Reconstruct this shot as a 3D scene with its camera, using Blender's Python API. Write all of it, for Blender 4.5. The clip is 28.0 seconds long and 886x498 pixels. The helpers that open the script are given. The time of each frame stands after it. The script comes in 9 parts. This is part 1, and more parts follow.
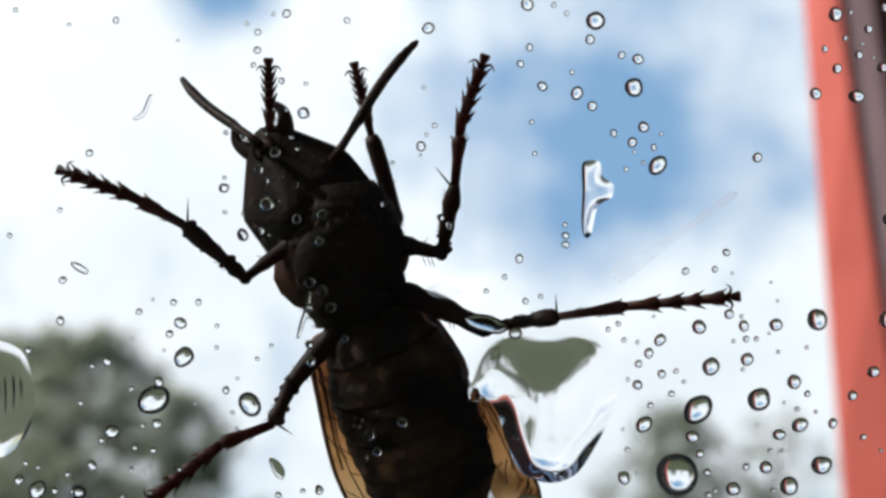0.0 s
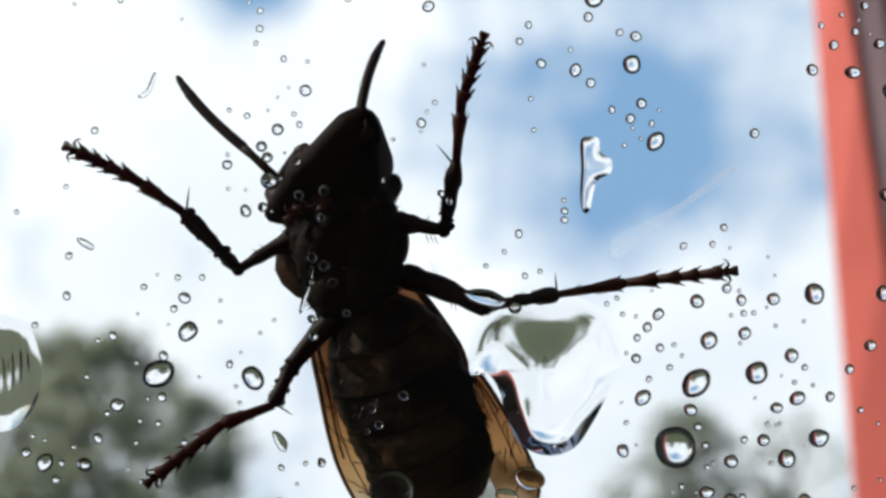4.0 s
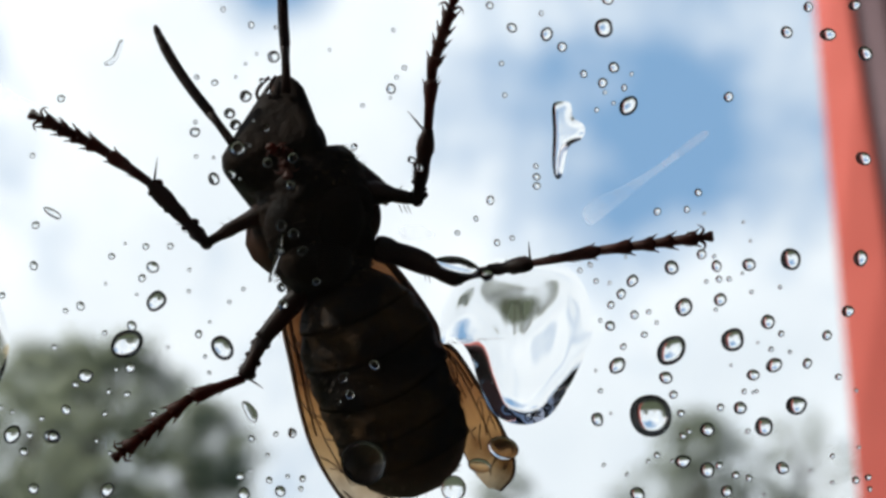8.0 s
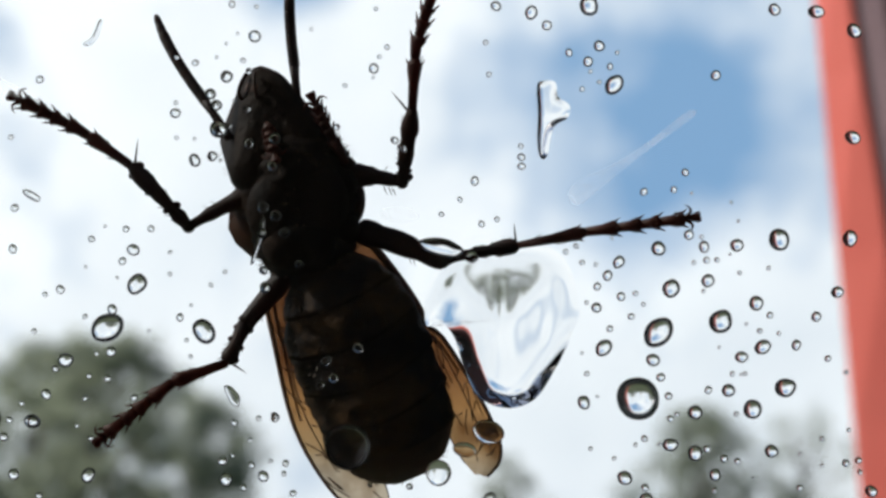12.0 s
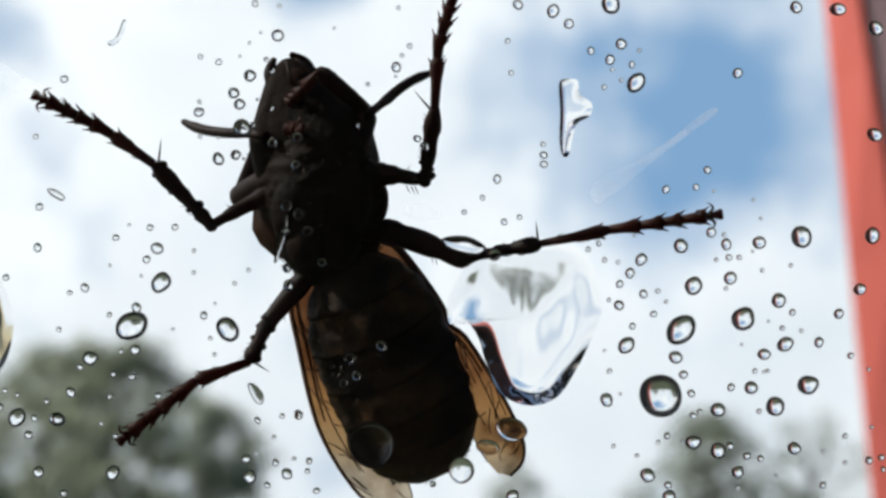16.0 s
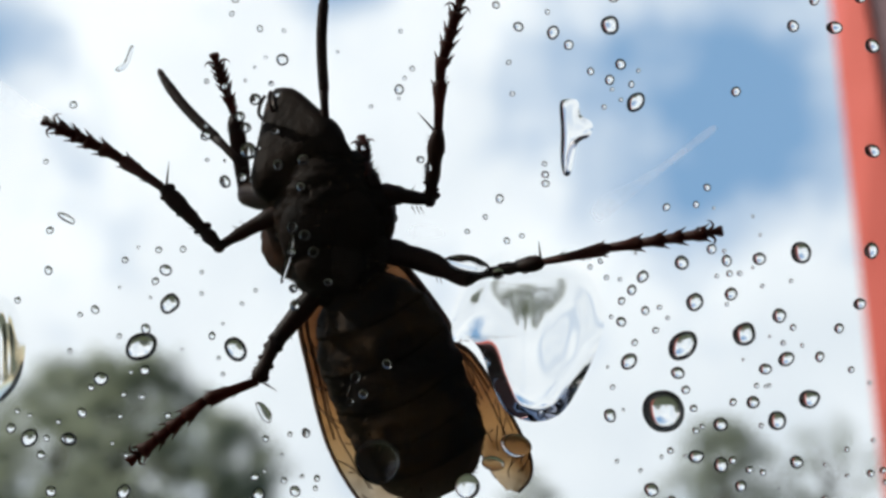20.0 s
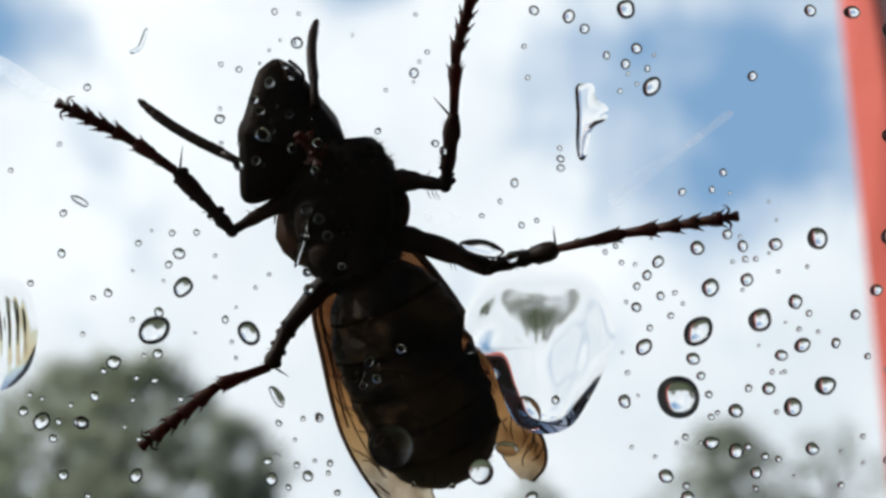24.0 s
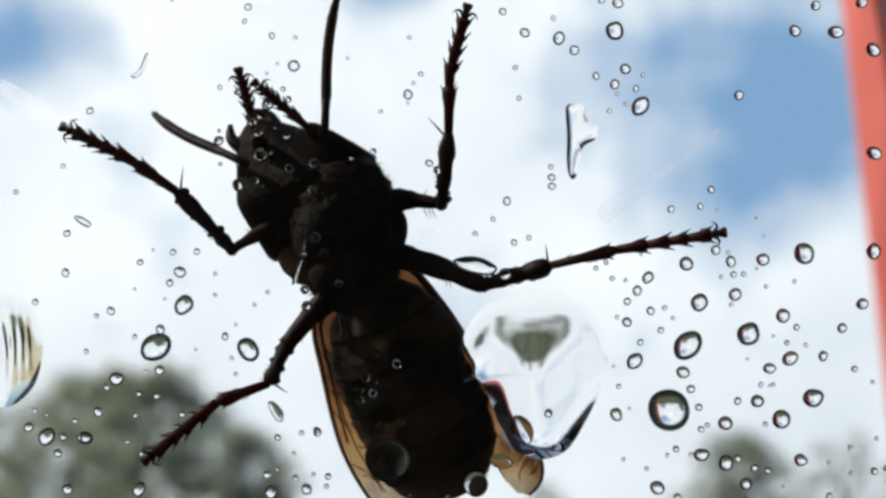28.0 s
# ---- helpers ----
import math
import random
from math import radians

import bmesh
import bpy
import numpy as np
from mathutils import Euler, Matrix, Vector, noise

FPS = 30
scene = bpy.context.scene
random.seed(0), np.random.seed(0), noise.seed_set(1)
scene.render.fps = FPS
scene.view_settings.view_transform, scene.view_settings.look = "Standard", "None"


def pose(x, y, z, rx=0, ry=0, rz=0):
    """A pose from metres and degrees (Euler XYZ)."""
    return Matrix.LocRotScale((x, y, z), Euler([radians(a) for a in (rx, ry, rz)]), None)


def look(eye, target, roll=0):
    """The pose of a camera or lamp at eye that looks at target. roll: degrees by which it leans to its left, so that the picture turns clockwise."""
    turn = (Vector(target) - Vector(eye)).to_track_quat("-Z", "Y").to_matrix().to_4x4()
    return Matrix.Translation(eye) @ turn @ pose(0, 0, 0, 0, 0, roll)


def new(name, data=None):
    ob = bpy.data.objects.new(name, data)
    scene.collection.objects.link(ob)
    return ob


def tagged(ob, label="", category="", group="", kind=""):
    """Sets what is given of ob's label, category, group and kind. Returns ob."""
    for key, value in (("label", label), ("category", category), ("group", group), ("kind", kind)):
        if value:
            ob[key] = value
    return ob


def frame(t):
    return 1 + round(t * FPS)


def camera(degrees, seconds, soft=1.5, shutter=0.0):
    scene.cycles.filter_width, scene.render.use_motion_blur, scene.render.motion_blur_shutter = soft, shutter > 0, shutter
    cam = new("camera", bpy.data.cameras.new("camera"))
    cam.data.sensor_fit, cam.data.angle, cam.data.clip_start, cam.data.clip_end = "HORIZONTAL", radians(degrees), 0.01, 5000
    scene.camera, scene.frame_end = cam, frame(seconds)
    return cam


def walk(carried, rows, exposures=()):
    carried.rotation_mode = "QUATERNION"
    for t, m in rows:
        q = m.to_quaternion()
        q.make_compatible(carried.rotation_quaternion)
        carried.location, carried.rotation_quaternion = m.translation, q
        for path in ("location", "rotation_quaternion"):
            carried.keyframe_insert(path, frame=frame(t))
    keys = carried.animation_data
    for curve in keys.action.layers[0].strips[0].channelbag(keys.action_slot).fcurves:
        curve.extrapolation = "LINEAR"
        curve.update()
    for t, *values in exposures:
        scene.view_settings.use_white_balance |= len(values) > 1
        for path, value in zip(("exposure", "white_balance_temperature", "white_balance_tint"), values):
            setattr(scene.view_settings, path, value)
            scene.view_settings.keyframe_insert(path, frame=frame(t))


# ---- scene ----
# The glass leans back by 12.8 degrees: its own axes are x right, y out into the open, z up along the pane.
GLASS = pose(0, 0, 0, 12.8, 0, 0)

cam = camera(40, 28.0, soft=2.8)
cam.data.dof.use_dof = True
cam.data.dof.focus_distance = 0.0745
cam.data.dof.aperture_fstop = 36.0
walk(cam, [
    (0, GLASS @ pose(-0.00037, -0.07263, 0.00972, 89.52, -0.78, -1.36)),
    (0.5, GLASS @ pose(0.00028, -0.07229, 0.00896, 89.53, -0.80, -1.21)),
    (1, GLASS @ pose(0.00002, -0.07328, 0.00954, 89.56, -0.78, -1.14)),
    (1.5, GLASS @ pose(-0.00138, -0.07428, 0.01008, 89.62, -0.88, -1.01)),
    (2, GLASS @ pose(-0.00052, -0.07391, 0.00931, 89.60, -0.70, -0.95)),
    (2.5, GLASS @ pose(-0.00006, -0.07378, 0.00911, 89.52, -0.72, -0.89)),
    (3, GLASS @ pose(-0.00013, -0.07373, 0.00923, 89.57, -0.72, -0.81)),
    (3.5, GLASS @ pose(0.00004, -0.07364, 0.00875, 89.58, -0.70, -0.80)),
    (5.5, GLASS @ pose(0.00132, -0.07327, 0.00729, 89.66, -0.45, -0.67)),
    (6, GLASS @ pose(0.00164, -0.07318, 0.00704, 89.72, -0.39, -0.63)),
    (6.5, GLASS @ pose(0.00208, -0.07304, 0.00678, 89.71, -0.32, -0.59)),
    (7, GLASS @ pose(0.00238, -0.07292, 0.00665, 89.75, -0.33, -0.41)),
    (7.5, GLASS @ pose(0.00206, -0.07274, 0.00647, 89.75, -0.34, -0.43)),
    (8, GLASS @ pose(0.00253, -0.07271, 0.00601, 89.79, -0.29, -0.42)),
    (8.5, GLASS @ pose(0.00299, -0.07277, 0.00616, 89.67, -0.06, -0.40)),
    (9, GLASS @ pose(0.00262, -0.07283, 0.00611, 89.75, -0.27, -0.33)),
    (9.5, GLASS @ pose(0.00268, -0.07260, 0.00584, 89.73, -0.21, -0.28)),
    (10, GLASS @ pose(0.00288, -0.07312, 0.00587, 89.59, -0.02, -0.24)),
    (10.5, GLASS @ pose(0.00311, -0.07192, 0.00483, 89.69, -0.07, -0.25)),
    (11, GLASS @ pose(0.00352, -0.07161, 0.00432, 89.64, -0.06, -0.25)),
    (11.5, GLASS @ pose(0.00341, -0.07224, 0.00516, 89.66, -0.04, -0.24)),
    (12, GLASS @ pose(0.00363, -0.07184, 0.00506, 89.69, -0.09, -0.29)),
    (12.5, GLASS @ pose(0.00391, -0.07180, 0.00467, 89.69, -0.06, -0.17)),
    (14.5, GLASS @ pose(0.00316, -0.07118, 0.00354, 89.84, 0.10, -0.15)),
    (15, GLASS @ pose(0.00395, -0.07120, 0.00344, 89.89, 0.20, -0.08)),
    (15.5, GLASS @ pose(0.00212, -0.07176, 0.00431, 89.92, -0.14, -0.03)),
    (16, GLASS @ pose(0.00272, -0.07204, 0.00468, 89.90, 0.02, 0.04)),
    (16.5, GLASS @ pose(0.00252, -0.07236, 0.00547, 89.94, -0.07, 0.10)),
    (17, GLASS @ pose(0.00235, -0.07193, 0.00470, 89.99, -0.09, 0.11)),
    (17.5, GLASS @ pose(0.00242, -0.07165, 0.00407, 90.02, 0.04, 0.13)),
    (18, GLASS @ pose(0.00283, -0.07167, 0.00406, 90.13, 0.02, 0.20)),
    (18.5, GLASS @ pose(0.00341, -0.07223, 0.00430, 90.15, 0.28, 0.32)),
    (19, GLASS @ pose(0.00330, -0.07277, 0.00462, 90.26, 0.46, 0.43)),
    (19.5, GLASS @ pose(0.00355, -0.07336, 0.00544, 90.29, 0.61, 0.49)),
    (20, GLASS @ pose(0.00320, -0.07306, 0.00523, 90.36, 0.58, 0.60)),
    (20.5, GLASS @ pose(0.00257, -0.07299, 0.00520, 90.43, 0.41, 0.61)),
    (21, GLASS @ pose(0.00248, -0.07308, 0.00482, 90.44, 0.45, 0.64)),
    (21.5, GLASS @ pose(0.00248, -0.07290, 0.00447, 90.41, 0.46, 0.69)),
    (23.5, GLASS @ pose(0.00224, -0.07273, 0.00437, 90.41, 0.31, 0.71)),
    (24, GLASS @ pose(0.00262, -0.07275, 0.00418, 90.47, 0.36, 0.82)),
    (24.5, GLASS @ pose(0.00349, -0.07286, 0.00424, 90.49, 0.47, 0.82)),
    (25, GLASS @ pose(0.00336, -0.07306, 0.00432, 90.51, 0.54, 0.89)),
    (25.5, GLASS @ pose(0.00313, -0.07355, 0.00462, 90.60, 0.60, 0.97)),
    (26, GLASS @ pose(0.00286, -0.07335, 0.00446, 90.65, 0.64, 1.03)),
    (26.5, GLASS @ pose(0.00275, -0.07344, 0.00432, 90.75, 0.45, 1.08)),
    (27, GLASS @ pose(0.00310, -0.07443, 0.00477, 90.85, 0.66, 1.13)),
    (27.5, GLASS @ pose(0.00351, -0.07394, 0.00415, 90.96, 0.82, 1.26)),
    (28, GLASS @ pose(0.00358, -0.07437, 0.00448, 91.03, 0.70, 1.29)),
], [(0, 0.12), (2, 0.18), (3, 0.15), (6, 0.09), (9, 0.05), (12, 0.02), (16, 0.0), (28, 0.0)])

# ---- light ----
world = bpy.data.worlds.new("world")
scene.world = world
world.use_nodes = True
wn, wl = world.node_tree.nodes, world.node_tree.links
sky = wn.new("ShaderNodeTexSky")
sky.sky_type = "NISHITA"
sky.sun_disc = False
SUN_TO = (GLASS.to_3x3() @ Vector((-0.76, 0.10, 0.60))).normalized()
sky.sun_elevation = math.asin(SUN_TO.z)
sky.sun_rotation = math.atan2(SUN_TO.x, SUN_TO.y)
wl.new(sky.outputs[0], wn["Background"].inputs[0])
wn["Background"].inputs[1].default_value = 0.1

sun_data = bpy.data.lights.new("sun", "SUN")
sun_data.energy, sun_data.angle, sun_data.color = 4.6, radians(0.6), (1.0, 0.95, 0.88)
sun = new("sun", sun_data)
sun.matrix_world = look(SUN_TO * 50, (0, 0, 0))
scene.view_settings.exposure = 0.0


# ---- materials ----
def material(name):
    m = bpy.data.materials.new(name)
    m.use_nodes = True
    return m, m.node_tree.nodes, m.node_tree.links, m.node_tree.nodes["Principled BSDF"]


def solid(name, dark, light, scale, roughness=0.5, metallic=0.0, bump=0.2, fine=6.0, depth=0.0001, through_light=0.0, tint=(1, 1, 1), specular=0.5, spread=(0.35, 0.65)):
    """A surface with two sizes of variation: blotches and grain, at metres in the object's own space."""
    m, n, l, p = material(name)
    where = n.new("ShaderNodeTexCoord")
    blotch, grain = n.new("ShaderNodeTexNoise"), n.new("ShaderNodeTexNoise")
    blotch.inputs["Scale"].default_value, grain.inputs["Scale"].default_value = scale, scale * fine
    blotch.inputs["Detail"].default_value, grain.inputs["Detail"].default_value = 4, 3
    both, ramp = n.new("ShaderNodeMath"), n.new("ShaderNodeValToRGB")
    both.operation = "MULTIPLY_ADD"
    both.inputs[1].default_value = 0.35
    l.new(where.outputs["Object"], blotch.inputs["Vector"])
    l.new(where.outputs["Object"], grain.inputs["Vector"])
    l.new(grain.outputs["Fac"], both.inputs[0])
    half = n.new("ShaderNodeMath")
    half.operation = "MULTIPLY"
    half.inputs[1].default_value = 0.65
    l.new(blotch.outputs["Fac"], half.inputs[0])
    l.new(half.outputs[0], both.inputs[2])
    ramp.color_ramp.elements[0].position, ramp.color_ramp.elements[1].position = spread
    ramp.color_ramp.elements[0].color, ramp.color_ramp.elements[1].color = (*dark, 1), (*light, 1)
    l.new(both.outputs[0], ramp.inputs[0])
    l.new(ramp.outputs[0], p.inputs["Base Color"])
    p.inputs["Roughness"].default_value, p.inputs["Metallic"].default_value = roughness, metallic
    p.inputs["Specular IOR Level"].default_value = specular
    relief = n.new("ShaderNodeBump")
    relief.inputs["Strength"].default_value, relief.inputs["Distance"].default_value = bump, depth
    l.new(grain.outputs["Fac"], relief.inputs["Height"])
    l.new(relief.outputs[0], p.inputs["Normal"])
    if through_light:
        glow, mix = n.new("ShaderNodeBsdfTranslucent"), n.new("ShaderNodeMixShader")
        glow.inputs[0].default_value = (*tint, 1)
        mix.inputs[0].default_value = through_light
        l.new(p.outputs[0], mix.inputs[1])
        l.new(glow.outputs[0], mix.inputs[2])
        l.new(mix.outputs[0], n["Material Output"].inputs[0])
    return m


def clear(name, ior, tint=(1, 1, 1), roughness=0.0):
    m, n, l, p = material(name)
    glass = n.new("ShaderNodeBsdfGlass")
    glass.inputs["Color"].default_value = (*tint, 1)
    glass.inputs["Roughness"].default_value, glass.inputs["IOR"].default_value = roughness, ior
    l.new(glass.outputs[0], n["Material Output"].inputs[0])
    return m


PANE = clear("window_glass", 1.5, (0.985, 0.995, 0.99))
WATER = clear("water", 1.333)
SHELL = solid("dark_chitin", (0.005, 0.004, 0.0034), (0.014, 0.0085, 0.0055), 350, 0.6, bump=0.6, depth=0.0002, specular=0.03)
BELLY = solid("banded_chitin", (0.0045, 0.0034, 0.0028), (0.052, 0.029, 0.013), 300, 0.55, bump=0.7, depth=0.00014, specular=0.04, spread=(0.47, 0.7))
LEG = solid("leg_chitin", (0.006, 0.004, 0.0034), (0.02, 0.009, 0.006), 600, 0.5, bump=0.6, depth=0.00008, through_light=0.07, tint=(0.35, 0.06, 0.03), specular=0.08)
TARSUS = solid("red_brown_chitin", (0.02, 0.008, 0.006), (0.042, 0.0145, 0.0095), 700, 0.5, bump=0.4, depth=0.00005, through_light=0.15, tint=(0.45, 0.08, 0.045), specular=0.1)
HAIR = solid("dark_hair", (0.02, 0.014, 0.01), (0.06, 0.04, 0.025), 500, 0.6, through_light=0.3, tint=(0.3, 0.2, 0.12))
EYE = solid("compound_eye", (0.004, 0.003, 0.0026), (0.012, 0.007, 0.005), 900, 0.6, bump=0.3, depth=0.00003, fine=8, specular=0.05)
TAIL = solid("brown_chitin", (0.012, 0.007, 0.004), (0.05, 0.027, 0.014), 260, 0.5, bump=0.4, depth=0.0001, specular=0.08)
PLATE = solid("thin_brown_plate", (0.016, 0.008, 0.005), (0.05, 0.022, 0.012), 420, 0.5, bump=0.3, depth=0.00006, through_light=0.12, tint=(0.4, 0.16, 0.07), specular=0.1)
VEIN = solid("wing_vein", (0.05, 0.02, 0.007), (0.16, 0.065, 0.022), 500, 0.5)
# the red post's shaded side: its shade is put into this mauve
MAROON = solid("mauve_shade", (0.30, 0.20, 0.23), (0.38, 0.26, 0.29), 60, 0.6)
# deep shade beside the red post, put into a dark brown
DARK_SHADE = solid("dark_brown_shade", (0.10, 0.036, 0.033), (0.14, 0.05, 0.046), 60, 0.6)
RED = solid("red_paint", (0.73, 0.155, 0.125), (0.80, 0.185, 0.15), 40, 0.4, bump=0.06, fine=20)
WALL = solid("grey_plaster", (0.34, 0.335, 0.325), (0.42, 0.41, 0.40), 9, 0.85)
GRASS = solid("grass_ground", (0.03, 0.045, 0.015), (0.07, 0.085, 0.03), 0.6, 0.95, bump=0.5, depth=0.03, fine=30)
BARK = solid("bark", (0.05, 0.04, 0.03), (0.14, 0.115, 0.09), 4, 0.9, bump=0.7, depth=0.02)
LEAF = solid("tree_leaf", (0.085, 0.10, 0.075), (0.165, 0.185, 0.14), 0.9, 0.5, bump=0.1, through_light=0.5, tint=(0.44, 0.49, 0.36))


def membrane(name):
    """Amber wing skin: lets light through and tints it, clearer towards patches of the blade."""
    m, n, l, p = material(name)
    where, noise_tex, ramp = n.new("ShaderNodeTexCoord"), n.new("ShaderNodeTexNoise"), n.new("ShaderNodeValToRGB")
    noise_tex.inputs["Scale"].default_value, noise_tex.inputs["Detail"].default_value = 330, 6
    ramp.color_ramp.elements[0].position, ramp.color_ramp.elements[1].position = 0.36, 0.58
    ramp.color_ramp.elements[0].color, ramp.color_ramp.elements[1].color = (0.36, 0.27, 0.20, 1), (1.0, 1.0, 1.0, 1)
    l.new(where.outputs["Object"], noise_tex.inputs["Vector"])
    l.new(noise_tex.outputs["Fac"], ramp.inputs[0])
    pass_through, scatter, mix = n.new("ShaderNodeBsdfTransparent"), n.new("ShaderNodeBsdfTranslucent"), n.new("ShaderNodeMixShader")
    # dark pigment at the wing's root, amber in the middle, pale skin at its tip
    split, span, stages, tint = n.new("ShaderNodeSeparateXYZ"), n.new("ShaderNodeMapRange"), n.new("ShaderNodeValToRGB"), n.new("ShaderNodeMix")
    l.new(where.outputs["Object"], split.inputs[0])
    l.new(split.outputs["Z"], span.inputs["Value"])
    span.inputs["From Min"].default_value, span.inputs["From Max"].default_value = 0.0040, -0.0120
    stages.color_ramp.elements[0].color, stages.color_ramp.elements[1].color = (0.20, 0.085, 0.035, 1), (0.80, 0.68, 0.52, 1)
    for at, colour in ((0.44, (0.27, 0.11, 0.04, 1)), (0.58, (0.50, 0.25, 0.09, 1)), (0.75, (0.60, 0.37, 0.17, 1)), (0.84, (0.74, 0.60, 0.42, 1))):
        stages.color_ramp.elements.new(at).color = colour
    l.new(span.outputs[0], stages.inputs[0])
    tint.data_type, tint.blend_type = "RGBA", "MULTIPLY"
    tint.inputs["Factor"].default_value = 1.0
    l.new(stages.outputs[0], tint.inputs[6])
    l.new(ramp.outputs[0], tint.inputs[7])
    l.new(tint.outputs[2], pass_through.inputs[0])
    l.new(tint.outputs[2], scatter.inputs[0])
    mix.inputs[0].default_value = 0.4
    l.new(pass_through.outputs[0], mix.inputs[1])
    l.new(scatter.outputs[0], mix.inputs[2])
    p.inputs["Roughness"].default_value = 0.25
    l.new(tint.outputs[2], p.inputs["Base Color"])
    top = n.new("ShaderNodeMixShader")
    top.inputs[0].default_value = 0.12
    l.new(mix.outputs[0], top.inputs[1])
    l.new(p.outputs[0], top.inputs[2])
    l.new(top.outputs[0], n["Material Output"].inputs[0])
    return m


WING = membrane("amber_wing")


def smear(name):
    """A patchy wet film that scatters a little light and is clear elsewhere."""
    m, n, l, p = material(name)
    where, tex, ramp = n.new("ShaderNodeTexCoord"), n.new("ShaderNodeTexNoise"), n.new("ShaderNodeValToRGB")
    tex.inputs["Scale"].default_value, tex.inputs["Detail"].default_value = 500, 5
    ramp.color_ramp.elements[0].position, ramp.color_ramp.elements[1].position = 0.25, 0.6
    ramp.color_ramp.elements[0].color, ramp.color_ramp.elements[1].color = (0, 0, 0, 1), (0.26, 0.26, 0.26, 1)
    l.new(where.outputs["Object"], tex.inputs["Vector"])
    l.new(tex.outputs["Fac"], ramp.inputs[0])
    pass_through, scatter, mix = n.new("ShaderNodeBsdfTransparent"), n.new("ShaderNodeBsdfRefraction"), n.new("ShaderNodeMixShader")
    scatter.inputs["Color"].default_value, scatter.inputs["Roughness"].default_value, scatter.inputs["IOR"].default_value = (0.98, 0.98, 0.98, 1), 0.75, 1.2
    l.new(ramp.outputs[0], mix.inputs[0])
    l.new(pass_through.outputs[0], mix.inputs[1])
    l.new(scatter.outputs[0], mix.inputs[2])
    l.new(mix.outputs[0], n["Material Output"].inputs[0])
    return m


SMEAR = smear("water_smear")


def cloud_sky(name):
    """Blue sky with bright cumulus, in metres on the backdrop's own plane."""
    m, n, l, p = material(name)
    where = n.new("ShaderNodeTexCoord")
    def noise_at(scale, detail, offset):
        shift, tex = n.new("ShaderNodeVectorMath"), n.new("ShaderNodeTexNoise")
        shift.operation = "ADD"
        shift.inputs[1].default_value = offset
        l.new(where.outputs["Object"], shift.inputs[0])
        l.new(shift.outputs[0], tex.inputs["Vector"])
        tex.inputs["Scale"].default_value, tex.inputs["Detail"].default_value = scale, detail
        tex.inputs["Roughness"].default_value = 0.55
        return tex.outputs["Fac"]
    def math_node(op, a, b, clamp=False):
        k = n.new("ShaderNodeMath")
        k.operation, k.use_clamp = op, clamp
        for i, v in enumerate((a, b)):
            if isinstance(v, (int, float)):
                k.inputs[i].default_value = v
            else:
                l.new(v, k.inputs[i])
        return k.outputs[0]
    def gap(cx, cz, rx, rz):
        """1 in the middle of a gap between the clouds, falling to 0 at its rim."""
        move, size, length = n.new("ShaderNodeVectorMath"), n.new("ShaderNodeVectorMath"), n.new("ShaderNodeVectorMath")
        move.operation, size.operation, length.operation = "SUBTRACT", "DIVIDE", "LENGTH"
        move.inputs[1].default_value, size.inputs[1].default_value = (cx, 0, cz), (rx, 1, rz)
        l.new(where.outputs["Object"], move.inputs[0])
        l.new(move.outputs[0], size.inputs[0])
        l.new(size.outputs[0], length.inputs[0])
        return math_node("SUBTRACT", 1.0, length.outputs["Value"], True)
    holes = math_node("MAXIMUM", gap(93, 65, 142, 117), math_node("MAXIMUM", gap(-280, 92, 62, 45), gap(-97, 121, 44, 30)))
    rough = math_node("SUBTRACT", noise_at(0.014, 6, (37, 0, 11)), 0.5)
    open_sky = math_node("ADD", math_node("MULTIPLY", holes, 1.35), math_node("ADD", math_node("MULTIPLY", rough, 2.0), math_node("MULTIPLY", math_node("SUBTRACT", noise_at(0.045, 4, (5, 0, 70)), 0.5), 0.7)))
    cover = n.new("ShaderNodeValToRGB")
    cover.color_ramp.elements[0].position, cover.color_ramp.elements[1].position = 0.10, 1.0
    cover.color_ramp.elements[0].color, cover.color_ramp.elements[1].color = (0, 0, 0, 1), (1, 1, 1, 1)
    l.new(open_sky, cover.inputs[0])
    shade = n.new("ShaderNodeValToRGB")
    shade.color_ramp.elements[0].position, shade.color_ramp.elements[1].position = 0.3, 0.6
    shade.color_ramp.elements[0].color, shade.color_ramp.elements[1].color = (0.85, 0.92, 1.0, 1), (1.10, 1.14, 1.18, 1)
    l.new(noise_at(0.006, 5, (90, 0, 240)), shade.inputs[0])
    mix = n.new("ShaderNodeMix")
    mix.data_type = "RGBA"
    l.new(cover.outputs[0], mix.inputs["Factor"])
    l.new(shade.outputs[0], mix.inputs[6])
    mix.inputs[7].default_value = (0.245, 0.43, 0.69, 1)
    glow = n.new("ShaderNodeEmission")
    # the far clouds are greyer towards the horizon
    split, low, grey = n.new("ShaderNodeSeparateXYZ"), n.new("ShaderNodeMapRange"), n.new("ShaderNodeMix")
    l.new(where.outputs["Object"], split.inputs[0])
    l.new(split.outputs["Z"], low.inputs["Value"])
    low.interpolation_type = "SMOOTHSTEP"
    low.inputs["From Min"].default_value, low.inputs["From Max"].default_value = -98, -0
    low.inputs["To Min"].default_value, low.inputs["To Max"].default_value = 1.0, 0.0
    grey.data_type, grey.blend_type = "RGBA", "MULTIPLY"
    l.new(low.outputs[0], grey.inputs["Factor"])
    l.new(mix.outputs[2], grey.inputs[6])
    grey.inputs[7].default_value = (0.89, 0.905, 0.92, 1)
    l.new(grey.outputs[2], glow.inputs[0])
    glow.inputs[1].default_value = 1.0
    l.new(glow.outputs[0], n["Material Output"].inputs[0])
    return m


CLOUDS = cloud_sky("cloud_sky")


# ---- mesh helpers ----
MM = 0.001


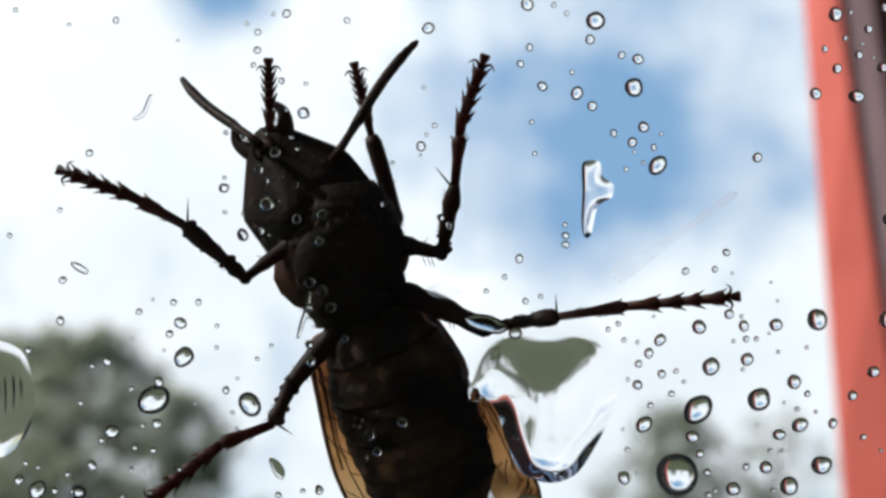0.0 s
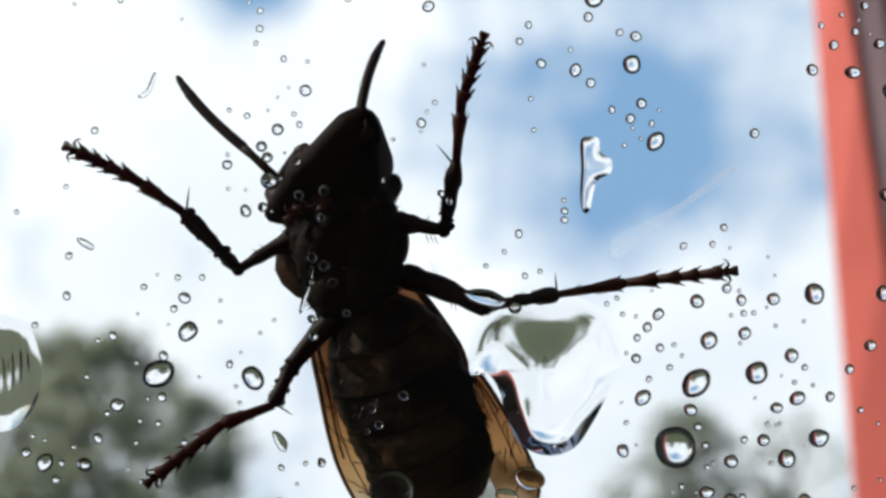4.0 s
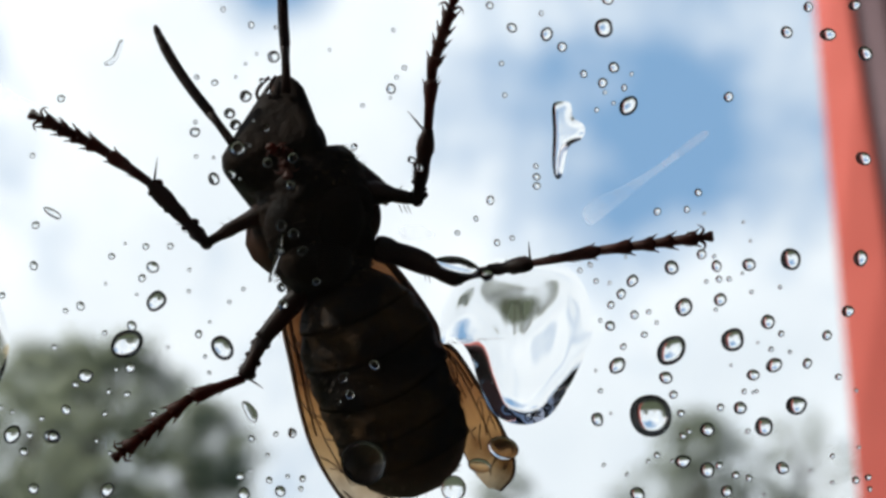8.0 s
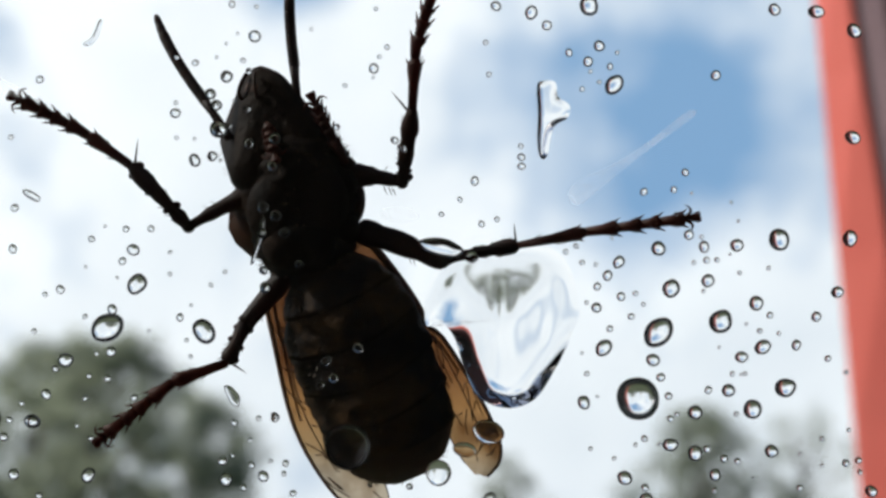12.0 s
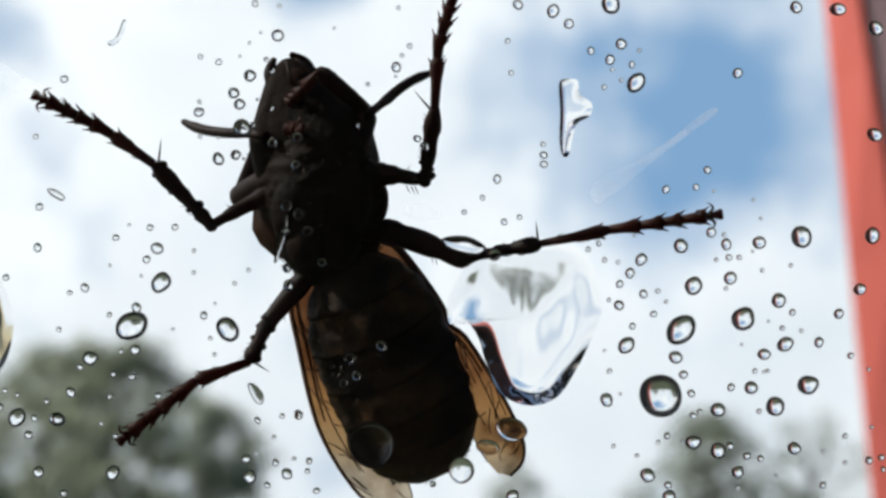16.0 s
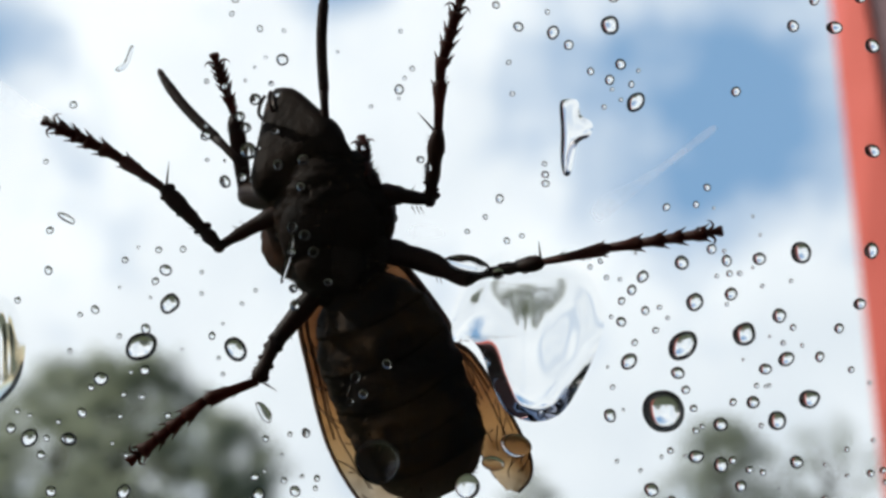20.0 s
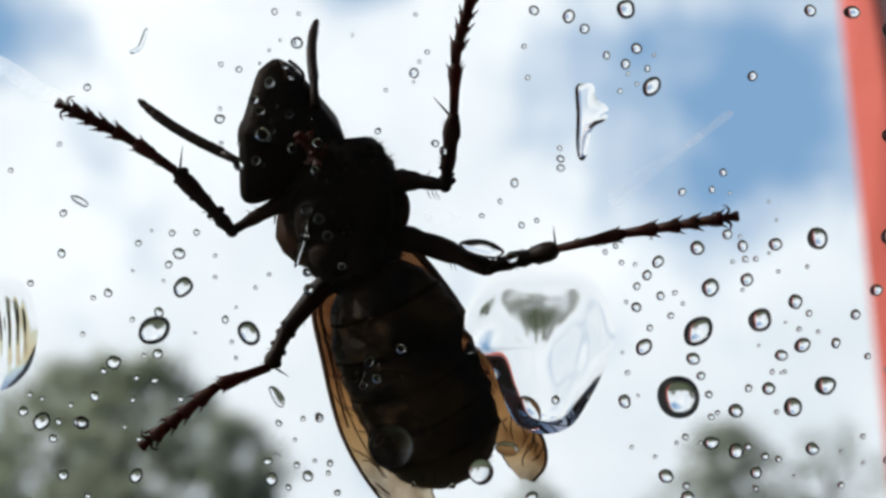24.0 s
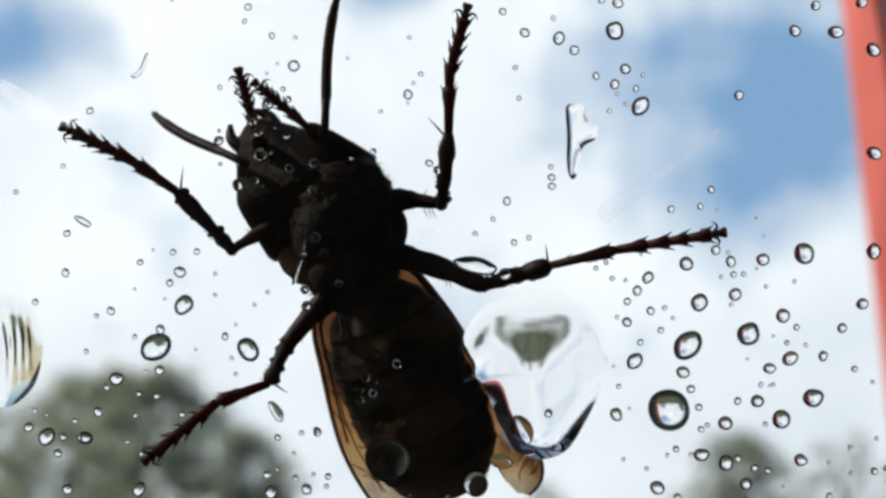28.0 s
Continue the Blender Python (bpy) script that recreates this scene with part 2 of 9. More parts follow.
def finish(name, bm, mat, smooth=True):
    me = bpy.data.meshes.new(name)
    bmesh.ops.recalc_face_normals(bm, faces=bm.faces[:])
    bm.to_mesh(me)
    bm.free()
    me.materials.append(mat)
    if smooth:
        me.polygons.foreach_set("use_smooth", [True] * len(me.polygons))
    return me


def part(name, bm, mat, parent, label="", m=None):
    ob = new(name, finish(name, bm, mat))
    ob.parent = parent
    if m is not None:
        ob.matrix_basis = m
    return tagged(ob, label)


def thing(name, m, label, category, group="", kind=""):
    ob = new(name)
    ob.matrix_world = m
    ob.empty_display_size = 0.01
    return tagged(ob, label, category, group, kind)


def rings(bm, loops, close_start=True, close_end=True):
    made = [[bm.verts.new(p) for p in loop] for loop in loops]
    k = len(made[0])
    for a, b in zip(made, made[1:]):
        for i in range(k):
            bm.faces.new((a[i], a[(i + 1) % k], b[(i + 1) % k], b[i]))
    if close_start:
        bm.faces.new(made[0])
    if close_end:
        bm.faces.new(made[-1])


def tube(bm, points, radii, sides=10, flat=1.0):
    """A tapered, bent tube through points in mm. flat squeezes it along the depth."""
    pts = [Vector(p) * MM for p in points]
    loops = []
    for i, p in enumerate(pts):
        d = (pts[min(i + 1, len(pts) - 1)] - pts[max(i - 1, 0)]).normalized()
        side = d.cross(Vector((0, 1, 0)))
        side = side.normalized() if side.length > 1e-4 else Vector((1, 0, 0))
        up = side.cross(d).normalized()
        r = radii[i] * MM
        loops.append([p + side * (r * math.cos(a)) + up * (r * flat * math.sin(a)) for a in (2 * math.pi * j / sides for j in range(sides))])
    rings(bm, loops)


def curve_points(points, steps=6, closed=False):
    """A smooth curve through control points."""
    pts = [Vector(p) for p in points]
    n, out = len(pts), []
    for i in range(n if closed else n - 1):
        p0, p1, p2, p3 = (pts[(i + k) % n] if closed else pts[min(max(i + k, 0), n - 1)] for k in (-1, 0, 1, 2))
        for s in range(steps):
            t = s / steps
            out.append(0.5 * ((2 * p1) + (p2 - p0) * t + (2 * p0 - 5 * p1 + 4 * p2 - p3) * t * t + (3 * p1 - p0 - 3 * p2 + p3) * t ** 3))
    if not closed:
        out.append(pts[-1])
    return out


def slab(bm, x0, x1, y0, y1, z0, z1):
    v = [bm.verts.new((x, y, z)) for x in (x0, x1) for y in (y0, y1) for z in (z0, z1)]
    for f in ((0, 1, 3, 2), (4, 6, 7, 5), (0, 4, 5, 1), (2, 3, 7, 6), (0, 2, 6, 4), (1, 5, 7, 3)):
        bm.faces.new([v[i] for i in f])


def structure(name, bm, mat, label, m=None, category="", smooth=False):
    ob = new(name, finish(name, bm, mat, smooth))
    if m is not None:
        ob.matrix_world = m
    return tagged(ob, label, category or name.split("_")[0], kind="structure")


# ---- the large structure ----
GROUND_Z = -1.5
bm = bmesh.new()
bmesh.ops.create_grid(bm, x_segments=40, y_segments=40, size=2500)
for v in bm.verts:
    v.co.z = GROUND_Z
structure("ground", bm, GRASS, "dull green grass ground running to the horizon", category="ground")

bm = bmesh.new()
slab(bm, -0.25, 0.25, -0.004, 0.0, -0.22, 0.22)
window = structure("window_1", bm, PANE, "clear wet window pane leaning back under the sky", GLASS, "window")
window.visible_shadow = False

bm = bmesh.new()
for box in ((-0.8, -0.25, -1.56, 1.0), (0.25, 0.8, -1.56, 1.0), (-0.25, 0.25, -1.56, -0.22), (-0.25, 0.25, 0.22, 1.0)):
    slab(bm, box[0], box[1], -0.012, 0.008, box[2], box[3])
structure("wall_front", bm, WALL, "plain grey wall that holds the window pane", GLASS, "wall")
bm = bmesh.new()
slab(bm, -0.8, 0.8, -1.22, -1.2, GROUND_Z + 0.05, 0.9)
structure("wall_back", bm, WALL, "plain grey wall behind the window", category="wall")
for side, x in (("west", -0.82), ("east", 0.8)):
    bm = bmesh.new()
    slab(bm, x, x + 0.02, -1.22, 1.0, GROUND_Z + 0.05, 0.9)
    # cut the corner that would stand out past the leaning pane
    bmesh.ops.bisect_plane(bm, geom=bm.verts[:] + bm.edges[:] + bm.faces[:], plane_co=(0, -0.012, 0), plane_no=GLASS.to_3x3() @ Vector((0, 1, 0)), clear_outer=True)
    bmesh.ops.holes_fill(bm, edges=bm.edges[:])
    structure("wall_" + side, bm, WALL, "plain grey side wall beside the window", category="wall")
bm = bmesh.new()
slab(bm, -0.82, 0.82, -1.22, 0.32, GROUND_Z + 0.02, GROUND_Z + 0.05)
structure("floor", bm, WALL, "plain grey floor under the window", category="floor")
bm = bmesh.new()
slab(bm, -0.82, 0.82, -1.22, -0.18, 0.9, 0.93)
structure("ceiling", bm, WALL, "plain grey ceiling over the window", category="ceiling")

# the sky: a far sheet square to the line of sight, drifting slowly with its clouds
SKY_FAR = 600.0
bm = bmesh.new()
corners = [bm.verts.new((x, 0, z)) for x, z in ((-620, -330), (620, -330), (620, 360), (-620, 360))]
bm.faces.new(corners)
backdrop = structure("backdrop", bm, CLOUDS, "pale blue sky with drifting white cumulus clouds", category="sky")


# ---- the red post outside ----
def red_post():
    ob = thing("red_post", GLASS @ Matrix.Translation((0.1182, 0.270, 0.0024)) @ pose(0, 0, 0, 0, -5.5, 0), "red painted steel post with a sunlit edge and dark-coloured shaded faces", "post")
    levels = (-1.59, -0.1, -0.05, 0.0, 0.05, 0.1, 0.9)
    def strip(name, outline, mat, label=""):
        """The flange widens downwards, so what lies beyond its outer half shifts with the height."""
        bm = bmesh.new()
        rings(bm, [[(x - (0.06 * min(max(z, -0.1), 0.1) if x > 0.004 else 0), y, z) for x, y in outline] for z in levels])
        made = part(name, bm, mat, ob, label)
        made.data.polygons.foreach_set("use_smooth", [False] * len(made.data.polygons))
    # lit flange with a rolled edge, then behind it faces with shade in their colour
    strip("flange", [(0.0002, 0.0078), (0.0, 0.0068), (0.0006, 0.0058), (0.0098, -0.0036), (0.0108, -0.0040), (0.0114, -0.0034), (0.0116, 0.0120), (0.0080, 0.0120)], RED)
    strip("shaded_face", [(0.0120, -0.0036), (0.0150, -0.0058), (0.0184, -0.0080), (0.0188, 0.0300), (0.0160, 0.0300)], MAROON, "mauve grey face of the post, coloured as shaded")
    # this strip's dark colour stands for shade; it runs on far to the right
    strip("dark_side", [(0.0192, 0.0050), (0.9000, 0.0050), (0.9000, 0.0400), (0.0220, 0.0400)], DARK_SHADE, "dark brown strip beside the post, coloured as deep shade")
    bm = bmesh.new()
    slab(bm, -0.01, 0.09, -0.03, 0.08, -1.608, -1.592)
    part("foot_plate", bm, RED, ob)


red_post()


# ---- trees ----
def tree(name, x, y, height, spread, label, seed, crown_from=0.3, leaves=5200, bumps=95):
    rng = random.Random(seed)
    ob = thing(name, Matrix.Translation((x, y, GROUND_Z)), label, "tree", "trees beyond the window")
    bm = bmesh.new()
    trunk_r = height * 0.022
    trunk = [(rng.uniform(-1, 1) * height * 0.012 * i, rng.uniform(-1, 1) * height * 0.012 * i, height * 0.85 * i / 6) for i in range(7)]
    tube(bm, [(a * 1000, b * 1000, c * 1000) for a, b, c in trunk], [trunk_r * 1000 * (1 - i / 7.5) for i in range(7)], 9)
    part("trunk", bm, BARK, ob)
    centres = []
    for i in range(bumps):
        f = crown_from + (1 - crown_from) * rng.random() ** 0.8
        a = rng.uniform(0, 2 * math.pi)
        width = spread * (0.25 + 0.75 * math.sin(math.pi * min(1.0, 0.28 + 0.72 * (f - crown_from) / (1 - crown_from)))) * rng.uniform(0.35, 1.0)
        centres.append(Vector((math.cos(a) * width, math.sin(a) * width, height * f * rng.uniform(0.93, 1.0))))
    centres.sort(key=lambda c: c.z)
    for c in centres[::len(centres) // 12][:12]:
        bm = bmesh.new()
        z0 = max(height * 0.2, c.z - spread * 0.5)
        start = Vector((0, 0, z0))
        mid = start.lerp(c, 0.5) + Vector((0, 0, spread * 0.08))
        tube(bm, [p * 1000 for p in (start, mid, c)], [trunk_r * 450, trunk_r * 280, trunk_r * 90], 6)
        part("limb", bm, BARK, ob)
    verts, faces = [], []
    for i in range(leaves):
        c = centres[min(int(len(centres) * rng.random() ** 1.5), len(centres) - 1)]
        r = spread * rng.uniform(0.06, 0.20)
        d = Vector((rng.gauss(0, 1), rng.gauss(0, 1), rng.gauss(0, 0.8)))
        p = c + d.normalized() * r * rng.random() ** 0.4
        p.z = min(p.z, height * 1.02)
        s = rng.uniform(0.05, 0.10) * (spread / 2.5) ** 0.5
        u = Vector((rng.gauss(0, 1), rng.gauss(0, 1), rng.gauss(0, 1))).normalized()
        w = u.orthogonal().normalized()
        k = len(verts)
        verts += [p - u * s, p + w * s * 0.45, p + u * s, p - w * s * 0.45 + u.cross(w) * s * 0.15]
        faces.append((k, k + 1, k + 2, k + 3))
    me = bpy.data.meshes.new("crown")
    me.from_pydata(verts, [], faces)
    me.materials.append(LEAF)
    crown = new("crown", me)
    crown.parent = ob
    tagged(crown, kind="stuff")
    return ob


tree("broadleaf_tree", -4.58, 17.00, 4.00, 1.95, "tall grey-green broadleaf tree with a ragged crown", 1, leaves=8400)
tree("broadleaf_tree", -6.58, 20.00, 4.26, 2.24, "wide grey-green broadleaf tree beside the tall one", 2, leaves=6200)
tree("broadleaf_tree", -4.3, 22.00, 3.72, 1.7, "lower grey-green broadleaf tree behind the tall one", 7, leaves=5200)
tree("broadleaf_tree", -8.29, 18.00, 4.46, 1.92, "grey-green broadleaf tree at the end of the row", 3, leaves=5200)
tree("broadleaf_tree", 5.60, 26.00, 3.77, 2.08, "thin green broadleaf tree with a feathery crown", 4, leaves=4900)
tree("broadleaf_tree", 5.33, 25.00, 2.90, 1.07, "low green broadleaf tree before the feathery one", 8, leaves=4200)
tree("broadleaf_tree", 1.96, 34.00, 3.2, 1.15, "distant narrow broadleaf tree", 5, leaves=3600)
tree("broadleaf_tree", 8.95, 30.00, 4.20, 1.92, "distant thin broadleaf tree", 6, leaves=1500)


# ---- water on the glass ----
def drop_mesh(name, seed, height, sides=28, levels=9):
    """A bead of water of radius 1 lying on the pane, its dome outwards; its outline is never quite round."""
    rng = random.Random(seed)
    waves = [(k, rng.uniform(0, 6.3), rng.uniform(0.0, 0.05) / k ** 0.5) for k in (2, 3, 4)]
    loops = []
    contact = math.radians(82)
    big = 1 / math.sin(contact)
    base = big * math.cos(contact)
    rise = height / (big - base)
    for i in range(levels):
        a = contact * (1 - i / levels)
        r, h = big * math.sin(a), (big * math.cos(a) - base) * rise
        loop = []
        for j in range(sides):
            t = 2 * math.pi * j / sides
            k = r * (1 + sum(amp * math.cos(n * t + ph) for n, ph, amp in waves))
            sag = -0.05 * (1 - r) * height
            loop.append((k * math.cos(t), h, k * math.sin(t) + sag))
        loops.append(loop)
    bm = bmesh.new()
    rings(bm, loops, True, False)
    bm.verts.ensure_lookup_table()
    last = bm.verts[-sides:]
    tip = bm.verts.new((0, (big - base) * rise, -0.05 * height))
    for j in range(sides):
        bm.faces.new((last[j], last[(j + 1) % sides], tip))
    me = finish(name, bm, WATER)
    for f in me.polygons:
        if len(f.vertices) == sides:
            f.use_smooth = False
    return me


DROP_MESHES = [drop_mesh("water_drop", s, h) for s, h in ((1, 1.02), (2, 0.94), (3, 1.08), (4, 0.9), (5, 1.0), (6, 0.96))]
BEAD_MESH = drop_mesh("water_drop", 13, 0.62)
FLAT_MESH = drop_mesh("water_drop", 12, 0.42)
BODY_MESHES = [drop_mesh("water_drop", s, h) for s, h in ((7, 1.25), (8, 1.4), (9, 1.1))]
GAP = 0.00002

UPPER_RIGHT = [
    (6.07, 23.52, 0.39), (10.10, 22.63, 0.56), (9.79, 21.53, 0.30), (6.24, 21.01, 0.23), (5.72, 20.04, 0.23), (11.66, 20.64, 0.23),
    (12.63, 20.42, 0.33), (8.75, 19.59, 0.16), (7.03, 18.74, 0.30), (9.07, 18.37, 0.39), (9.98, 17.63, 0.30), (12.42, 18.76, 0.56),
    (6.43, 16.64, 0.16), (6.63, 14.79, 0.16), (11.26, 16.06, 0.23), (13.02, 16.45, 0.33), (12.37, 15.54, 0.30), (13.64, 15.26, 0.20),
    (12.51, 14.98, 0.13), (12.03, 13.95, 0.16), (13.89, 14.21, 0.56), (13.02, 14.36, 0.13), (19.77, 14.76, 0.30), (8.48, 10.64, 0.16),
    (8.52, 10.01, 0.23), (8.53, 9.48, 0.23), (7.63, 23.51, 0.16), (8.40, 23.03, 0.16), (14.06, 16.07, 0.13),
]
OVER_POST = [
    (23.16, 18.57, 0.36), (24.26, 23.25, 0.43), (25.16, 23.40, 0.13), (24.85, 21.86, 0.16), (23.66, 21.21, 0.20), (24.41, 20.06, 0.30),
    (26.22, 22.42, 0.26), (25.68, 20.88, 0.26), (25.58, 18.45, 0.43), (27.13, 20.17, 0.33), (27.14, 23.70, 0.26), (25.87, 21.55, 0.10),
    (26.55, 20.73, 0.10), (25.64, 0.79, 0.30), (26.86, 2.21, 0.36), (26.32, -1.64, 0.20), (27.38, -2.43, 0.13), (27.59, 5.33, 0.46),
    (27.72, 11.18, 0.43), (27.79, 17.35, 0.43),
]
RIGHT_LARGE = [
    (23.48, 5.25, 0.63), (16.48, 4.73, 0.43), (14.18, 3.94, 0.36), (13.53, 3.16, 0.30), (21.03, 4.92, 0.39), (19.12, 4.83, 0.33),
    (19.35, 2.86, 0.39), (17.22, 2.41, 0.53), (22.16, 1.56, 0.43), (12.89, 1.29, 0.30), (14.31, 1.94, 0.26), (16.49, -0.14, 0.86),
    (20.10, 0.50, 0.69), (13.32, -1.04, 0.49), (16.18, -1.74, 0.39), (16.63, -2.74, 0.26), (15.31, -3.98, 1.25), (12.17, -4.21, 0.39),
    (22.54, -0.98, 0.46), (21.31, -1.56, 0.36), (24.49, -0.86, 0.30), (23.86, -3.34, 0.59), (21.96, -4.59, 0.56), (18.64, -4.79, 0.43),
    (20.56, -3.50, 0.39), (19.39, -3.48, 0.23),
]
RIGHT_SMALL_A = [
    (18.02, 9.14, 0.23), (5.82, 8.62, 0.26), (15.62, 8.01, 0.23), (17.36, 8.14, 0.20), (4.97, 7.54, 0.16), (5.65, 4.24, 0.39),
    (18.24, 5.52, 0.30), (18.98, 5.39, 0.13), (19.27, 4.06, 0.20), (19.87, 4.07, 0.16), (18.53, 3.92, 0.13), (20.64, 4.41, 0.10),
    (22.95, 0.87, 0.20), (22.36, -0.04, 0.16), (23.47, -0.20, 0.13), (21.19, 3.32, 0.13), (22.87, 3.60, 0.13), (11.10, 4.53, 0.16),
    (11.70, 4.87, 0.16), (12.05, 3.91, 0.16), (12.85, 3.79, 0.13), (13.79, 5.33, 0.10), (12.93, 2.52, 0.23), (12.31, 1.59, 0.13),
    (13.67, 0.07, 0.20), (19.10, 2.26, 0.13), (15.62, 1.49, 0.13), (12.06, -1.35, 0.10),
]
RIGHT_SMALL_B = [
    (12.34, -2.54, 0.16), (17.08, -3.83, 0.23), (17.57, -4.90, 0.16), (12.96, -3.87, 0.10), (20.78, -2.53, 0.16), (21.29, -2.59, 0.10),
    (21.52, -2.52, 0.13), (8.13, -4.11, 0.26), (21.58, 0.35, 0.10), (20.02, -1.00, 0.10), (15.15, 2.12, 0.16), (14.90, 0.78, 0.20),
    (21.02, -4.87, 0.16), (17.20, -5.14, 0.20), (20.69, 7.41, 0.10), (21.11, 6.32, 0.10), (18.40, 7.92, 0.10), (17.48, 6.71, 0.13),
    (7.11, 6.41, 0.16), (6.22, 6.13, 0.20), (3.89, 6.70, 0.16),
]
LEFT_LARGE = [
    (-13.93, 4.60, 0.36), (-13.71, 2.62, 0.59), (-15.42, 0.10, 0.89), (-9.84, -0.11, 0.69), (-14.55, 3.96, 0.23), (-14.34, 5.81, 0.20),
    (-12.90, 5.83, 0.20), (-16.33, 5.23, 0.20), (-20.87, 4.65, 0.26), (-20.76, 7.02, 0.23), (-18.13, 2.31, 0.26), (-19.01, 2.03, 0.16),
    (-15.14, 1.15, 0.30), (-17.82, -1.78, 0.43), (-18.41, -2.28, 0.20), (-15.21, -1.29, 0.30), (-16.71, 0.74, 0.16), (-16.03, -1.39, 0.13),
    (-19.64, -0.11, 0.16), (-15.39, -2.84, 0.20), (-16.47, -2.69, 0.16), (-18.95, -3.76, 0.30), (-20.35, -4.27, 0.16), (-16.68, -3.98, 0.16),
    (-22.07, -5.21, 0.53), (-19.65, -5.35, 0.39), (-23.15, -4.63, 0.30), (-22.77, -3.64, 0.16),
]
LEFT_SMALL = [
    (-22.05, -3.89, 0.13), (-13.86, -3.95, 0.20), (-11.23, 0.70, 0.23), (-10.85, -0.62, 0.13), (-11.80, 4.46, 0.13), (-11.82, 3.20, 0.13),
    (-9.44, 2.57, 0.13), (-8.63, 3.34, 0.13), (-16.67, 3.61, 0.10), (-13.02, -0.08, 0.10), (-15.55, 5.96, 0.10), (-6.68, -5.14, 0.16),
    (-5.72, -5.10, 0.26), (-22.71, 2.91, 0.20), (-3.10, -3.25, 0.26), (-10.61, -1.57, 0.13), (-14.86, 3.00, 0.10), (-10.58, 1.40, 0.10),
]
UPPER_LEFT = [
    (-17.86, 22.16, 0.20), (-9.64, 21.62, 0.20), (-9.66, 20.57, 0.23), (-7.98, 22.73, 0.26), (0.30, 22.03, 0.36), (-0.04, 15.12, 0.30),
    (0.74, 16.35, 0.16), (0.08, 18.56, 0.13), (-19.31, 14.43, 0.23), (-11.50, 12.51, 0.30), (-11.41, 15.73, 0.16), (-10.38, 9.79, 0.36),
    (-9.37, 10.03, 0.30), (-20.97, 11.09, 0.16), (-23.85, 9.57, 0.16), (-4.46, 22.40, 0.20), (-6.81, 18.67, 0.13), (-6.92, 16.96, 0.36),
    (-8.23, 18.81, 0.20), (-9.88, 19.71, 0.16), (-20.57, 21.85, 0.13), (-14.26, 21.05, 0.10), (-11.42, 11.09, 0.13), (-23.64, 22.65, 0.16),
    (-8.74, 22.66, 0.13), (-10.30, 22.10, 0.13), (-11.47, 13.10, 0.13), (1.18, 10.97, 0.23),
]
ON_BODY = [
    (-8.54, 14.63, 0.36), (-9.48, 13.62, 0.33), (-9.14, 12.97, 0.33), (-8.99, 11.59, 0.53), (-7.24, 10.75, 0.33), (-5.76, 11.04, 0.36),
    (-5.90, 9.45, 0.30), (-6.43, 7.07, 0.36), (-5.70, 6.58, 0.36), (-6.51, 5.58, 0.30), (-5.20, 5.60, 0.33), (-6.42, 3.43, 0.26),
    (-6.31, 2.44, 0.33), (-4.35, 3.79, 0.26), (-0.91, -1.08, 0.33), (-2.79, -1.83, 0.36), (-2.35, -2.82, 0.30),
]
LOWER_RIGHT = [
    (14.55, -8.59, 0.43), (15.80, -9.81, 0.39), (15.73, -9.15, 0.23), (19.79, -8.40, 0.36), (19.76, -9.31, 0.16), (23.20, -10.46, 0.39),
    (26.86, -10.39, 0.33), (27.38, -7.71, 0.23), (28.10, -7.54, 0.20), (28.20, -8.23, 0.16), (28.86, -9.34, 0.36), (28.63, -10.16, 0.20),
    (24.70, -9.15, 0.20), (22.01, -8.59, 0.10), (20.84, -10.29, 0.16), (6.71, -9.77, 0.36), (17.20, -6.66, 0.43), (18.64, -7.15, 0.46),
    (19.33, -6.89, 0.23), (20.31, -7.45, 0.23), (21.09, -7.61, 0.20), (23.06, -7.02, 0.39), (15.69, -6.30, 0.20), (15.17, -6.66, 0.13),
    (16.58, -6.63, 0.13), (12.56, -6.89, 0.13), (13.93, -7.45, 0.13), (26.00, -6.30, 0.16), (24.73, -7.18, 0.13), (26.00, -7.84, 0.13),
    (27.54, -5.78, 0.13),
]
LOWER_LEFT = [
    (-20.82, -8.38, 0.33), (-19.77, -5.31, 0.43), (-21.40, -6.22, 0.26), (-16.52, -8.44, 0.43), (-19.35, -9.59, 0.20), (-8.56, -8.67, 0.39),
    (-6.41, -8.50, 0.33), (-8.76, -7.62, 0.26), (-8.11, -5.40, 0.20), (-5.76, -4.98, 0.20), (-8.17, -7.30, 0.13), (-7.06, -7.85, 0.20),
    (-7.16, -6.38, 0.13), (-5.99, -7.62, 0.13), (-5.11, -7.75, 0.20), (-5.21, -8.34, 0.16), (-4.68, -9.48, 0.20), (-7.55, -9.16, 0.20),
    (-5.86, -10.30, 0.33), (-0.21, -8.99, 0.16), (2.07, -9.09, 0.20), (2.40, -10.30, 0.30), (-16.35, -6.29, 0.16), (-17.17, -5.57, 0.13),
    (-21.07, -5.24, 0.20),
]
ABOVE_HEAD = [
    (-10.35, 15.42, 0.20), (-7.59, 15.56, 0.16), (-7.26, 14.94, 0.20), (-7.91, 17.12, 0.10), (-8.56, 16.53, 0.10), (-9.12, 15.75, 0.10),
    (-8.37, 11.78, 0.16), (-10.39, 11.03, 0.10), (-8.89, 9.79, 0.10), (-8.11, 13.24, 0.10), (0.29, 15.80, 0.13), (-0.07, 14.59, 0.10),
    (-1.70, 14.13, 0.13), (-3.65, 17.38, 0.10), (1.66, 10.52, 0.26), (-7.39, 12.76, 0.26), (-2.18, 11.72, 0.20),
]

drop_rng = random.Random(4)


